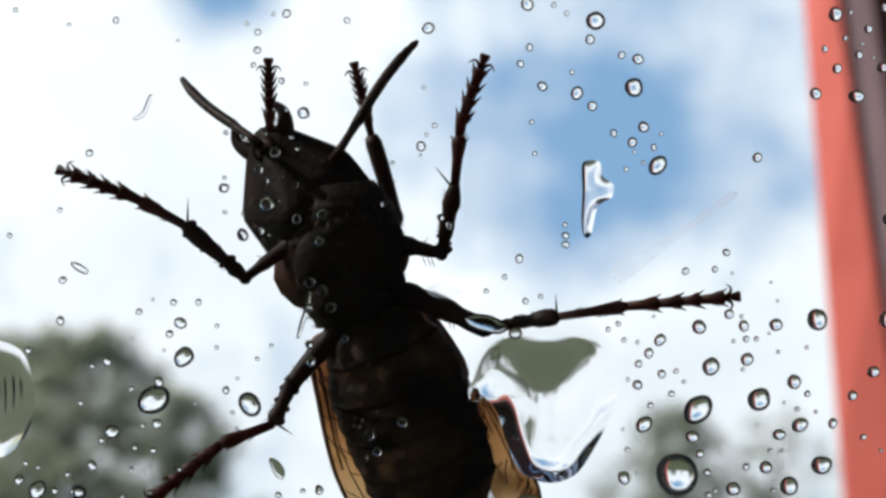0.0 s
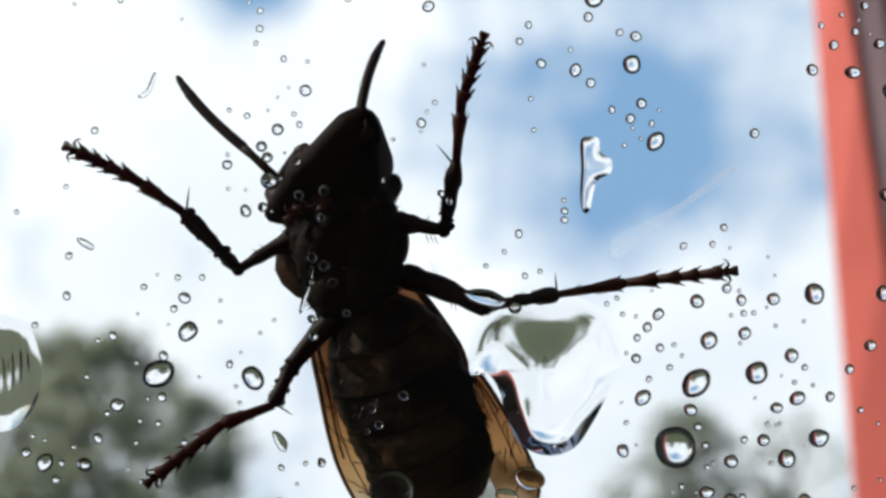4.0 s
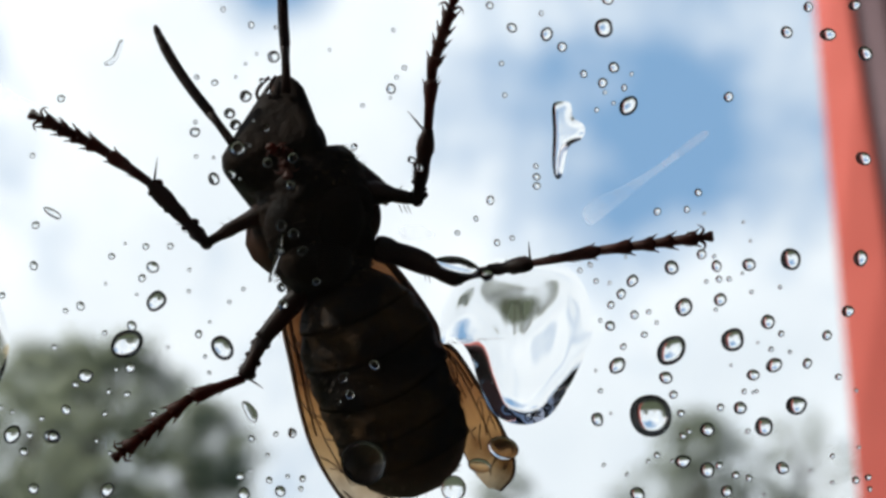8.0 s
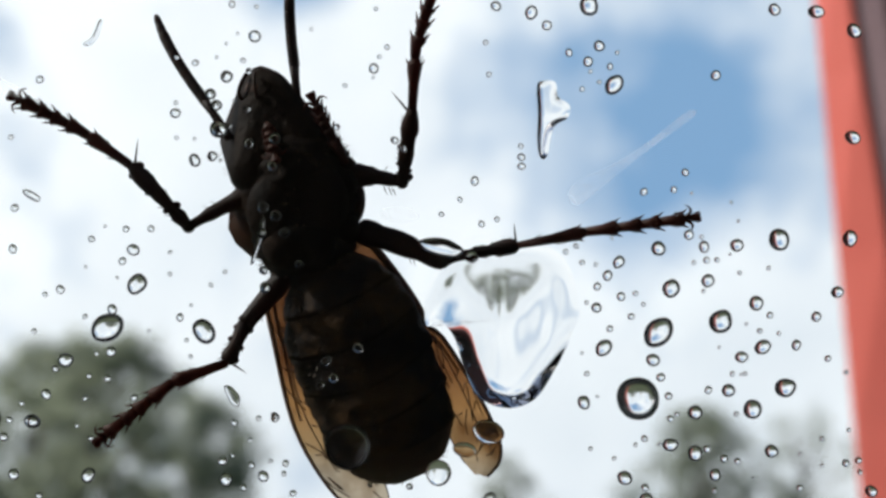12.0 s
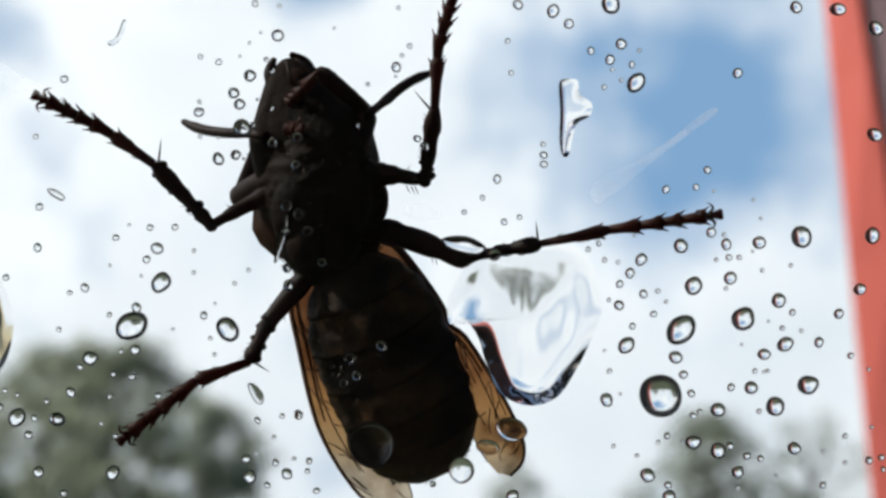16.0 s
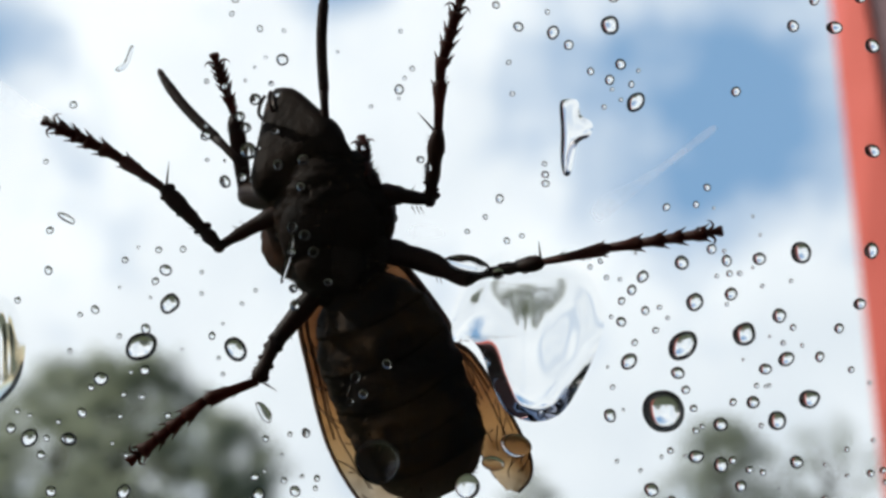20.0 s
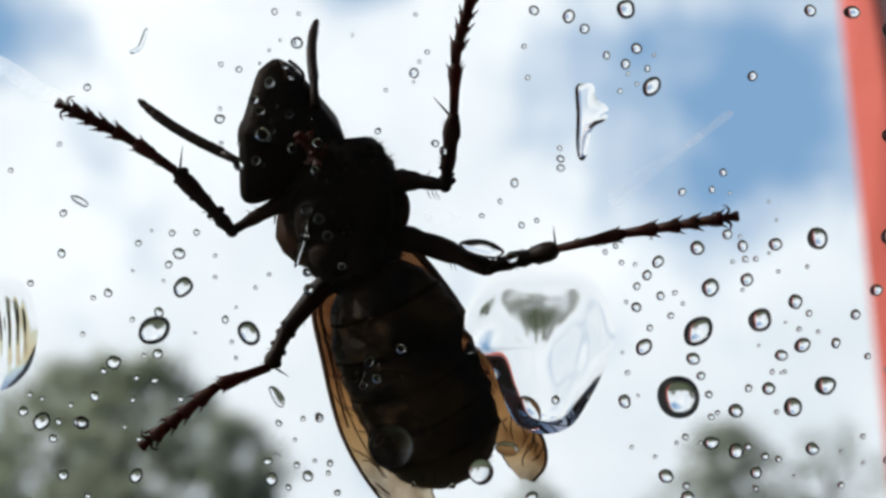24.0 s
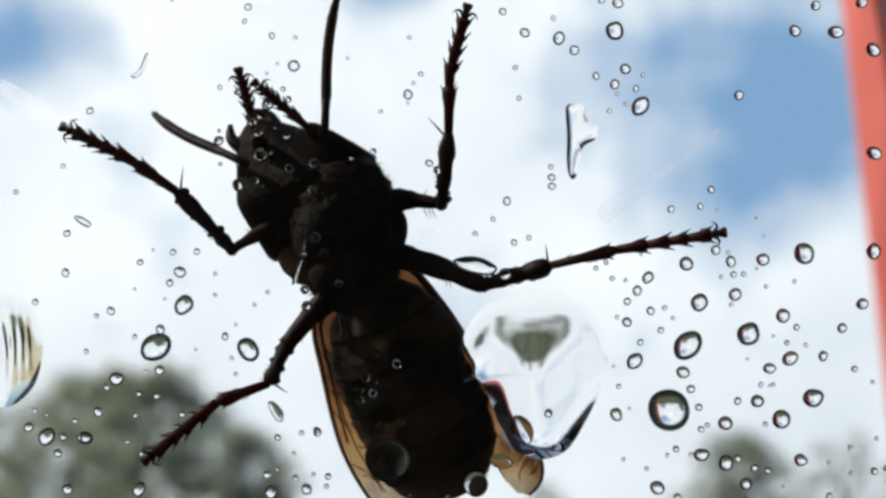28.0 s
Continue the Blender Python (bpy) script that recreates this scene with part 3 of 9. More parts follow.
def water_drop(x, z, r, label, stretch=1.0, turn=0.0, mesh=None, depth=0.0):
    ob = new("water_drop", mesh or drop_rng.choice(DROP_MESHES))
    s = r * MM
    ob.matrix_world = GLASS @ Matrix.Translation((x * MM, GAP + depth * MM, z * MM)) @ pose(0, 0, 0, 0, turn, 0) @ Matrix.Diagonal((s * stretch, s, s / stretch, 1))
    ob.visible_shadow = True
    return tagged(ob, label, "water drop", "rain drops on the glass")


for cluster in (UPPER_RIGHT, OVER_POST, RIGHT_LARGE, RIGHT_SMALL_A, RIGHT_SMALL_B, LEFT_LARGE, LEFT_SMALL, UPPER_LEFT, ON_BODY, ABOVE_HEAD, LOWER_RIGHT, LOWER_LEFT):
    for x, z, r in cluster:
        size = "large round" if r > 0.55 else "small round" if r > 0.22 else "tiny"
        water_drop(x, z, r, size + " clear rain drop on the outside of the glass", drop_rng.uniform(0.85, 1.15) if r > 0.4 else drop_rng.uniform(0.9, 1.08), drop_rng.uniform(-40, 40), drop_rng.choice(BODY_MESHES) if cluster is ON_BODY else None)


def water_blob(name, outline, height, label, edge=0.8, soft=False, mat=None, pool=(), pool_rim=1.6, lean=0.0):
    """A sheet of water with an outline of its own, in mm on the pane. edge: how far in the rounded rim reaches; soft: it runs out
    flat; pool: ridges along a sagging sheet; lean: how far one side slopes away."""
    rim = np.array([(p.x, p.z) for p in curve_points([(x, 0, z) for x, z in outline], 8, True)])
    mid = rim.mean(axis=0)
    low, high = rim[:, 1].min(), rim[:, 1].max()
    levels, n = 34 if pool else 20, len(rim)
    share = 1 - np.sin(0.5 * math.pi * np.arange(levels) / levels)
    places = mid + (rim - mid)[None] * share[:, None, None]
    a, b = rim, np.roll(rim, -1, axis=0)
    flat = places.reshape(-1, 1, 2)
    along = np.clip(((flat - a) * (b - a)).sum(2) / ((b - a) ** 2).sum(1), 0, 1)
    near = np.linalg.norm(flat - (a + along[..., None] * (b - a)), axis=2).min(axis=1).reshape(levels, n)
    reach = min(edge, near.max())
    f = np.clip(near / reach, 0, 1)
    down = np.clip((high - places[..., 1]) / (high - low), 0, 1)
    h = height * (f * f * (3 - 2 * f) if soft else np.sqrt(1 - (1 - f) ** 2))
    if pool:
        # a sagging sheet: it thickens downwards to a shoulder, thins a little below it and ends in a rounded bead
        lower = np.clip((down - 0.30) / 0.25, 0, 1)
        lower = lower * lower * (3 - 2 * lower)
        steep, flat_out = 1 - (1 - np.clip(near / pool_rim, 0, 1)) ** 2, np.clip(near / 1.6, 0, 1)
        flat_out = flat_out * flat_out * (3 - 2 * flat_out)
        middle = rim[:, 0].min() + 0.51 * np.ptp(rim[:, 0])
        heart = np.exp(-((places[..., 0] - middle) / (0.26 * np.ptp(rim[:, 0]))) ** 2)
        swell = np.clip((down - 0.05) / (0.24 + 0.30 * heart), 0, 1)
        swell = swell * swell * (3 - 2 * swell)
        bead_rise = np.clip(down * 1.6 - 0.55, 0, 0.72)
        body = ((swell * (0.2 + 0.8 * heart) * (1 - 0.25 * np.clip((down - 0.5) / 0.5, 0, 1))) ** 4 + bead_rise ** 4) ** 0.25
        h = height * body * (steep * lower + flat_out * (1 - lower))
        for px, pz, sx, sz, lift in pool:
            h += lift * np.exp(-((places[..., 0] - px) / sx) ** 2 - ((places[..., 1] - pz) / sz) ** 2) * np.clip(near / 1.5, 0, 1)
    if lean:
        # one steep side, sloping away from it
        across = (places[..., 0] - rim[:, 0].min()) / np.ptp(rim[:, 0])
        h = height * (0.3 + 0.7 * np.clip(down / 0.4, 0, 1)) * (1 - lean * across) * (1 - (1 - np.clip(near / 0.42, 0, 1)) ** 2)
    h[0] = 0
    for _ in range(3 if pool or lean else 6):
        inner = h.copy()
        inner[1:-1] = 0.3 * h[1:-1] + 0.2 * (h[:-2] + h[2:]) + 0.15 * (np.roll(h, 1, 1) + np.roll(h, -1, 1))[1:-1]
        inner[-1] = h[-1].mean()
        h = np.where(near > 0.35 * reach, inner, h)
    loops = [[(x * MM, y * MM, z * MM) for (x, z), y in zip(row, up)] for row, up in zip(places, h)]
    bm = bmesh.new()
    rings(bm, loops, False, False)
    bm.verts.ensure_lookup_table()
    last = bm.verts[-n:]
    bm.faces.new([bm.verts.new(p) for p in loops[0]])
    tip = bm.verts.new((mid[0] * MM, h[-1].mean() * MM, mid[1] * MM))
    for j in range(n):
        bm.faces.new((last[j], last[(j + 1) % n], tip))
    me = finish(name, bm, mat or WATER)
    for f in me.polygons:
        if len(f.vertices) == n:
            f.use_smooth = False
    ob = new(name, me)
    ob.matrix_world = GLASS @ Matrix.Translation((0, GAP, 0))
    return tagged(ob, label, "water", "water on the glass")


pool = water_blob("water_film", [(3.02, 0.28), (3.81, 0.48), (4.61, -0.38), (5.22, -2.17), (6.09, -3.89), (7.68, -4.54), (9.27, -4.07), (10.39, -2.48), (11.38, -0.48), (11.90, 1.35), (11.22, 3.83), (9.39, 5.31), (6.90, 5.63), (4.58, 4.79), (3.10, 2.47)], 1.92, "broad lens of rain water with a thick lower rim", edge=9, pool=[(6.6, 1.0, 0.3, 2.2, 0.03), (7.3, 0.6, 0.3, 2.5, 0.045), (8.3, 1.0, 0.28, 2.2, 0.03), (9.3, 0.4, 0.35, 1.8, 0.04), (10.4, -0.2, 0.4, 1.6, 0.1)], pool_rim=1.3)
water_blob("water_film", [(-25.32, 3.54), (-23.20, 2.97), (-22.43, 1.21), (-22.29, -0.11), (-22.85, -2.19), (-24.53, -3.42), (-26.88, -2.72), (-27.56, 0.23), (-26.94, 2.70)], 0.5, "broken lens of rain water running down the glass", edge=9, pool_rim=1.0, pool=[(-26.1, 0.2, 0.2, 2.4, 0.13), (-25.5, 0.5, 0.22, 2.8, 0.15), (-24.9, 0.0, 0.2, 2.5, 0.14), (-24.35, 0.6, 0.2, 2.6, 0.16), (-23.8, 0.1, 0.18, 2.2, 0.14), (-23.3, 0.3, 0.16, 1.8, 0.12)])
water_blob("water_film", [(9.43, 14.17), (9.92, 14.44), (10.49, 14.32), (10.64, 13.53), (11.31, 13.01), (11.19, 12.27), (10.40, 11.73), (10.02, 10.10), (9.62, 9.99), (9.44, 10.92), (9.48, 12.58)], 1.2, "ragged drop of water with a torn tail", lean=0.88)
water_blob("water_smear", [(11.74, 7.22), (11.23, 7.98), (12.05, 8.83), (13.22, 9.31), (15.06, 10.38), (16.22, 11.17), (18.12, 12.67), (18.53, 12.41), (16.40, 10.83), (15.07, 9.81), (13.07, 8.17)], 0.03, "thin wiped whitish water smear on the glass", soft=True, mat=SMEAR)
water_blob("water_smear", [(-24.61, 16.38), (-23.26, 15.69), (-21.92, 14.67), (-20.41, 13.84), (-20.52, 13.38), (-22.27, 13.80), (-23.94, 14.89), (-24.62, 15.44)], 0.03, "long wiped whitish water smear on the glass", soft=True, mat=SMEAR)
water_blob("water_film", [(-6.54, 6.58), (-6.34, 6.42), (-6.47, 5.37), (-6.77, 4.45), (-6.96, 3.86), (-7.16, 3.80), (-7.00, 4.71), (-6.74, 5.53)], 0.3, "thin crooked trickle of water over the thorax")
water_blob("water_film", [(2.55, 5.11), (3.36, 5.34), (4.34, 5.21), (5.19, 4.63), (4.74, 4.17), (3.69, 4.30), (2.88, 4.63)], 0.6, "oval bead of water caught against a hind leg")
water_blob("water_film", [(0.36, 6.78), (0.92, 7.13), (1.80, 7.10), (2.58, 6.58), (1.80, 6.26), (0.82, 6.32)], 0.03, "flat oval whitish film of water on the glass", soft=True, mat=SMEAR)
water_blob("water_film", [(-20.29, 8.07), (-19.83, 8.01), (-19.30, 7.63), (-19.43, 7.36), (-19.89, 7.55), (-20.22, 7.81)], 0.3, "slanting sliver of water on the glass")
water_blob("water_film", [(-8.69, -3.35), (-8.30, -3.28), (-7.78, -3.87), (-7.85, -4.45), (-8.30, -4.26)], 0.25, "small crooked film of water on the glass")
water_blob("water_film", [(-16.82, 16.51), (-16.30, 16.90), (-15.91, 17.82), (-15.72, 17.75), (-16.04, 16.78), (-16.50, 16.38)], 0.25, "small bent sliver of water on the glass")
water_drop(-1.52, -6.80, 1.35, "large round water bead under the hornet wing", 1.0, 0, BEAD_MESH)
tip_bead = water_drop(6.64, -5.92, 0.8, "oval water bead under the hornet wing", 1.2, 15, FLAT_MESH)
water_drop(3.75, -8.3, 0.75, "large water bead at the tip of the abdomen", 1.0, 0, FLAT_MESH)
water_drop(5.27, -6.96, 0.55, "oval water bead under the hornet wing", 1.3, 10, FLAT_MESH)


# ---- the hornet ----
hornet = thing("hornet", GLASS, "dark brown hornet with amber wings clinging to the wet glass", "insect")
AXIS_A, AXIS_B = Vector((-3.45, 5.6, 4.04)), Vector((2.08, 5.0, -9.49))


def ellipsoid(bm, centre, size, turn=0.0, sides=20, levels=12):
    m = Matrix.Translation(Vector(centre) * MM) @ pose(0, 0, 0, 0, turn, 0) @ Matrix.Diagonal((size[0] * MM, size[1] * MM, size[2] * MM, 1))
    bmesh.ops.create_uvsphere(bm, u_segments=sides, v_segments=levels, radius=1.0, matrix=m)


def body_loft(a, b, profile, thick, s0, s1, steps, sides=44, lip=0.0, bow=0.0, rough=0.022):
    """Rings along the body's axis from a to b, between the shares s0 and s1 of its length, in mm."""
    d = (b - a).normalized()
    side = d.cross(Vector((0, 1, 0))).normalized()
    up = side.cross(d)
    loops = []
    for i in range(steps + 1):
        s = s0 + (s1 - s0) * i / steps
        loop = []
        for q in range(sides):
            t = 2 * math.pi * q / sides
            # the joints between the plates bow along the body
            e = min(max(s + bow * math.sin(math.pi * min(max(s, 0), 1)) * (math.cos(t) ** 2 - 0.5), 0), 1)
            r = np.interp(e, [k[0] for k in profile], [k[1] for k in profile]) * (1 + lip * (i / steps) ** 3)
            # wet, matted hide: shallow lumps of about a third of a millimetre
            r *= 1 + rough * (math.sin(41 * e + 3 * t) + math.sin(67 * e - 5 * t + 1.3) + math.sin(29 * e + 9 * t + 0.6)) / 1.7
            loop.append((a.lerp(b, e) + side * (r * math.cos(t)) + up * (r * thick * math.sin(t))) * MM)
        loops.append(loop)
    bm = bmesh.new()
    rings(bm, loops)
    return bm


ABDOMEN = [(0, 1.6), (0.05, 2.4), (0.1, 3.15), (0.2, 3.85), (0.3, 4.2), (0.45, 4.3), (0.63, 4.18), (0.74, 4.08), (0.83, 3.84), (0.9, 3.22), (0.96, 2.35), (1.0, 1.15)]
bm = bmesh.new()
tube(bm, [AXIS_A + Vector((-0.35, 0, 0.9)), AXIS_A + Vector((-0.1, 0, 0.2)), AXIS_A.lerp(AXIS_B, 0.06)], [1.2, 0.75, 1.3], 16)
abdomen = part("abdomen", bm, SHELL, hornet, "blackish banded abdomen on a narrow waist")
for i, (s0, s1) in enumerate(((0.0, 0.2), (0.185, 0.37), (0.355, 0.54), (0.525, 0.7), (0.685, 0.85), (0.835, 1.0))):
    part("abdomen_segment", body_loft(AXIS_A, AXIS_B, ABDOMEN, 0.82, s0, s1, 9, lip=0.02 if i < 5 else 0, bow=-0.07), TAIL if i == 5 else BELLY, abdomen, "brown last abdomen segment" if i == 5 else "dark brown abdomen segment with dull bands")

THORAX_A, THORAX_B = Vector((-5.54, 5.5, 11.87)), Vector((-4.18, 5.7, 3.24))
THORAX = [(0, 2.26), (0.08, 2.9), (0.18, 3.29), (0.3, 3.59), (0.5, 3.74), (0.7, 3.34), (0.85, 3.05), (1.0, 2.46)]
thorax = part("thorax", body_loft(THORAX_A, THORAX_B, THORAX, 0.95, 0, 1, 36, rough=0.03), SHELL, hornet, "black hairy thorax")
# the chest plates meet in a groove along the middle
for x, z, sx, sz, turn in ((-6.13, 7.15, 1.75, 2.3, 8), (-3.48, 7.54, 1.75, 2.2, 4), (-5.45, 4.89, 1.5, 1.5, 15), (-3.77, 4.99, 1.3, 1.5, -5)):
    bm = bmesh.new()
    ellipsoid(bm, (x, 3.1, z), (sx, 1.15, sz), turn)
    part("chest_plate", bm, SHELL, thorax)


def fuzz(name, parent, a, b, profile, count, length, seed, thick=0.95, hair=0.016):
    """Short tapering hairs standing on a body loft."""
    rng = random.Random(seed)
    d = (b - a).normalized()
    side = d.cross(Vector((0, 1, 0))).normalized()
    up = side.cross(d)
    verts, faces = [], []
    for _ in range(count):
        s, t = rng.random(), rng.uniform(0, 2 * math.pi)
        r = np.interp(s, [q[0] for q in profile], [q[1] for q in profile])
        out = (side * math.cos(t) + up * math.sin(t) * thick)
        p = a.lerp(b, s) + out * r * 0.98
        tip = p + (out + d * rng.uniform(-0.5, 0.7) + side * rng.uniform(-0.3, 0.3)).normalized() * length * rng.uniform(0.4, 1.0)
        w = d.cross(out).normalized() * hair
        k = len(verts)
        verts += [(p - w) * MM, (p + w) * MM, (p + d * hair * 1.25) * MM, tip * MM]
        faces += [(k, k + 1, k + 3), (k + 1, k + 2, k + 3), (k + 2, k, k + 3)]
    me = bpy.data.meshes.new(name)
    me.from_pydata(verts, [], faces)
    me.materials.append(HAIR)
    ob = new(name, me)
    ob.parent = parent
    return tagged(ob, kind="stuff")


fuzz("body_hair", thorax, THORAX_A, THORAX_B, THORAX, 1500, 0.75, 3)
fuzz("belly_hair", abdomen, AXIS_A, AXIS_B, ABDOMEN, 1300, 0.4, 5, 0.82)
fuzz("matted_hair", abdomen, AXIS_A, AXIS_B, ABDOMEN, 420, 0.5, 15, 0.82, 0.06)
fuzz("matted_hair", thorax, THORAX_A, THORAX_B, THORAX, 420, 0.6, 16, 0.95, 0.06)


# coxae at the underside of the thorax, each with its small second joint
for x, y, z, sx, sz, turn in ((-6.82, 4.3, 7.99, 1.15, 1.5, 60), (-2.64, 4.4, 8.82, 1.15, 1.5, -70), (-5.35, 4.8, 4.89, 1.1, 1.7, 40), (-2.59, 4.6, 6.07, 1.2, 1.6, -70), (-4.56, 5.0, 3.71, 1.2, 1.7, 40), (-6.72, 4.5, 9.51, 1.2, 1.5, 25), (-3.77, 4.4, 9.9, 1.2, 1.5, -20)):
    bm = bmesh.new()
    ellipsoid(bm, (x, y, z), (sx, 1.2, sz), turn)
    part("coxa", bm, SHELL, thorax)
bm = bmesh.new()
rings(bm, [[((x + 0.19) * MM, (y + 5.6) * MM, (z - 0.02) * MM) for x, y, z in loop] for loop in (
    ((-6.6, -0.8, 9.6), (-7.9, -0.2, 9.5), (-7.8, 0.6, 9.6), (-6.5, 0.8, 9.6)), ((-7.2, -1.1, 8.6), (-9.1, -0.2, 8.4), (-8.9, 0.8, 8.5), (-7.0, 1.1, 8.6)),
    ((-7.6, -1.2, 7.3), (-9.5, -0.2, 7.0), (-9.3, 0.9, 7.1), (-7.2, 1.2, 7.4)), ((-7.2, -1.5, 6.1), (-9.55, -0.3, 5.9), (-9.35, 0.9, 6.0), (-7.0, 1.2, 6.1)),
    ((-6.8, -1.4, 5.2), (-9.1, -0.2, 5.0), (-8.9, 0.7, 5.1), (-6.6, 1.0, 5.3)), ((-6.4, -1.0, 4.3), (-8.2, -0.1, 4.2), (-8.0, 0.5, 4.3), (-6.3, 0.8, 4.5)), ((-6.2, -0.3, 3.7), (-7.0, 0.0, 3.8), (-6.9, 0.4, 3.9), (-6.2, 0.4, 3.9)))])
bmesh.ops.subdivide_edges(bm, edges=bm.edges[:], cuts=1, smooth=0.6, use_grid_fill=True)
part("pleuron", bm, PLATE, thorax, "brown flank plate of the thorax")
bm = bmesh.new()
ellipsoid(bm, (-1.46, 5.5, 7.49), (0.62, 0.8, 1.35), 6)
part("tegula", bm, PLATE, thorax, "brown scale over the wing's root")


def spine(bm, p, q, r):
    tube(bm, [p, Vector(p).lerp(Vector(q), 0.5), q], [r, r * 0.65, 0.01], 6)


def tarsomeres(owner, points, width, rng, mat=TARSUS):
    """Five heart-shaped foot joints along a line, each with short spines, and two claws."""
    pts = [Vector(p) for p in points]
    lengths = [(b - a).length for a, b in zip(pts, pts[1:])]
    total = sum(lengths)
    def along(s):
        d = s * total
        for a, b, n in zip(pts, pts[1:], lengths):
            if d <= n:
                return a.lerp(b, d / n)
            d -= n
        return pts[-1]
    cuts = (0.0, 0.42, 0.61, 0.745, 0.855, 1.0)
    for i in range(5):
        a, b = along(cuts[i]), along(cuts[i + 1])
        c = along((cuts[i] + cuts[i + 1]) / 2)
        bm = bmesh.new()
        w = width * (0.92 if i == 0 else 1.0)
        tube(bm, [a, c, a.lerp(b, 0.85), b], [w * 0.7, w * 0.82, w * 1.2, w * 0.7], 9, 0.8)
        d = (b - a).normalized()
        side = d.cross(Vector((0, 1, 0))).normalized()
        for k in range(3 if i == 0 else 1):
            f = rng.uniform(0.25, 0.95)
            p = a.lerp(b, f)
            sgn = 1 if k % 2 else -1
            spine(bm, p + side * sgn * w * 0.7, p + side * sgn * (w * 1.15) + d * w * 1.2, 0.05)
        for sgn in (-1, 1):
            p = a.lerp(b, 0.85)
            spine(bm, p + side * sgn * w * 0.8, p + side * sgn * w * 1.45 + d * w * 1.1, 0.09)
        part("tarsomere", bm, mat, owner)
    d = (pts[-1] - along(0.9)).normalized()
    side = d.cross(Vector((0, 1, 0))).normalized()
    end = pts[-1]
    for sgn in (-1, 1):
        bm = bmesh.new()
        bend = [end - d * 0.1, end + side * sgn * 0.35 + d * 0.35 + Vector((0, -0.02, 0)), end + side * sgn * 0.65 + d * 0.3, end + side * sgn * 0.8 + d * 0.05]
        tube(bm, curve_points(bend, 4), [0.13 - 0.12 * i / 12 for i in range(13)], 7)
        part("claw", bm, mat, owner)
    bm = bmesh.new()
    tube(bm, [end - d * 0.1, end + d * 0.35, end + d * 0.75, end + d * 0.9], [0.16, 0.2, 0.34, 0.3], 9, 0.5)
    part("pad", bm, mat, owner)


def leg(name, line, label, seed, spur_side=1, widths=(0.68, 0.55, 0.46), taper=0.3):
    """line: hip, knee, ankle, mid foot, foot end, in mm. taper: how much the thigh narrows to the knee."""
    rng = random.Random(seed)
    hip, knee, ankle, mid, end = (Vector(p) for p in line)
    along, across = (knee - hip).normalized(), (knee - hip).cross(Vector((0, 1, 0))).normalized()
    bm = bmesh.new()
    tube(bm, curve_points([hip, hip.lerp(knee, 0.45) + Vector((0, 0.2, 0.18)), knee], 5), [widths[0] * (1.3 - taper * (i / 10)) * rng.uniform(0.86, 1.12) * (0.85 if i == 0 else 1) for i in range(11)], 14)
    ellipsoid(bm, knee, (widths[1] * 0.9,) * 3, 0, 10, 6)
    for k in range(5):
        p, sgn = hip.lerp(knee, rng.uniform(0.3, 0.95)), rng.choice((-1, 1))
        spine(bm, p + across * sgn * widths[0] * 0.6, p + across * sgn * widths[0] * 1.25 + along * 0.3, 0.04)
    owner = part(name, bm, LEG, hornet, label)
    bm = bmesh.new()
    line_t = curve_points([knee, knee.lerp(ankle, 0.5) + Vector((0, 0.1, 0)), ankle], 5)
    tube(bm, line_t, [widths[1] * (0.86 + 0.2 * min(1, i / 8)) * (0.62 if i == 10 else 0.88 if i == 9 else 1) * rng.uniform(0.76, 1.2) for i in range(11)], 12)
    d = (ankle - knee).normalized()
    side = d.cross(Vector((0, 1, 0))).normalized()
    for k in range(7):
        p = knee.lerp(ankle, rng.uniform(0.2, 0.95))
        s = rng.choice((-1, 1))
        spine(bm, p + side * s * widths[1] * 0.6, p + side * s * widths[1] * 1.3 + d * 0.35, 0.04)
    part("tibia", bm, LEG, owner)
    bm = bmesh.new()
    spine(bm, ankle - d * 0.1 + side * spur_side * widths[1] * 0.6, ankle + d * (0.9 if name == "middle_leg" else 0.1) + side * spur_side * 1.4, 0.08)
    part("spur", bm, LEG, owner)
    for k in range(6):
        bm = bmesh.new()
        size = rng.uniform(0.16, 0.34)
        ellipsoid(bm, knee.lerp(ankle, rng.uniform(0.0, 0.95)) + side * rng.choice((-1, 1)) * widths[1] * 0.75, (size, 0.2, size * 0.85), 0, 8, 5)
        part("knob", bm, LEG, owner)
    tarsomeres(owner, [ankle, mid, end], widths[2], rng)
    return owner


leg_lm = leg("middle_leg", [(-7.65, 5.0, 8.05), (-11.55, 4.0, 6.0), (-14.64, 2.2, 9.64), (-17.35, 1.3, 11.63), (-20.44, 0.4, 13.2)], "dark middle leg bent at the knee with reddish spiny foot", 31, -1, (0.66, 0.46, 0.43), 0.95)
leg_rm = leg("middle_leg", [(-1.99, 5.0, 9.15), (1.49, 4.0, 8.75), (2.15, 2.2, 13.01), (2.38, 1.3, 16.6), (3.42, 0.4, 19.76)], "dark middle leg raised upwards with reddish spiny foot", 32, 1, (0.72, 0.48, 0.43), 0.95)
leg_rh = leg("hind_leg", [(-1.19, 5.0, 5.79), (4.33, 4.0, 3.72), (8.5, 2.0, 4.86), (12.33, 1.1, 5.68), (18.1, 0.4, 6.46)], "dark hind leg stretched sideways with reddish spiny foot", 33, 1, (0.66, 0.5, 0.4), 0.5)
leg_lh = leg("hind_leg", [(-4.09, 5.0, 4.6), (-8.1, 4.0, 0.04), (-9.06, 3.0, -2.23), (-11.9, 1.3, -3.17), (-15.58, 0.4, -6.14)], "dark hind leg bent down with reddish spiny foot", 34, 1, (0.58, 0.48, 0.44), 0.3)


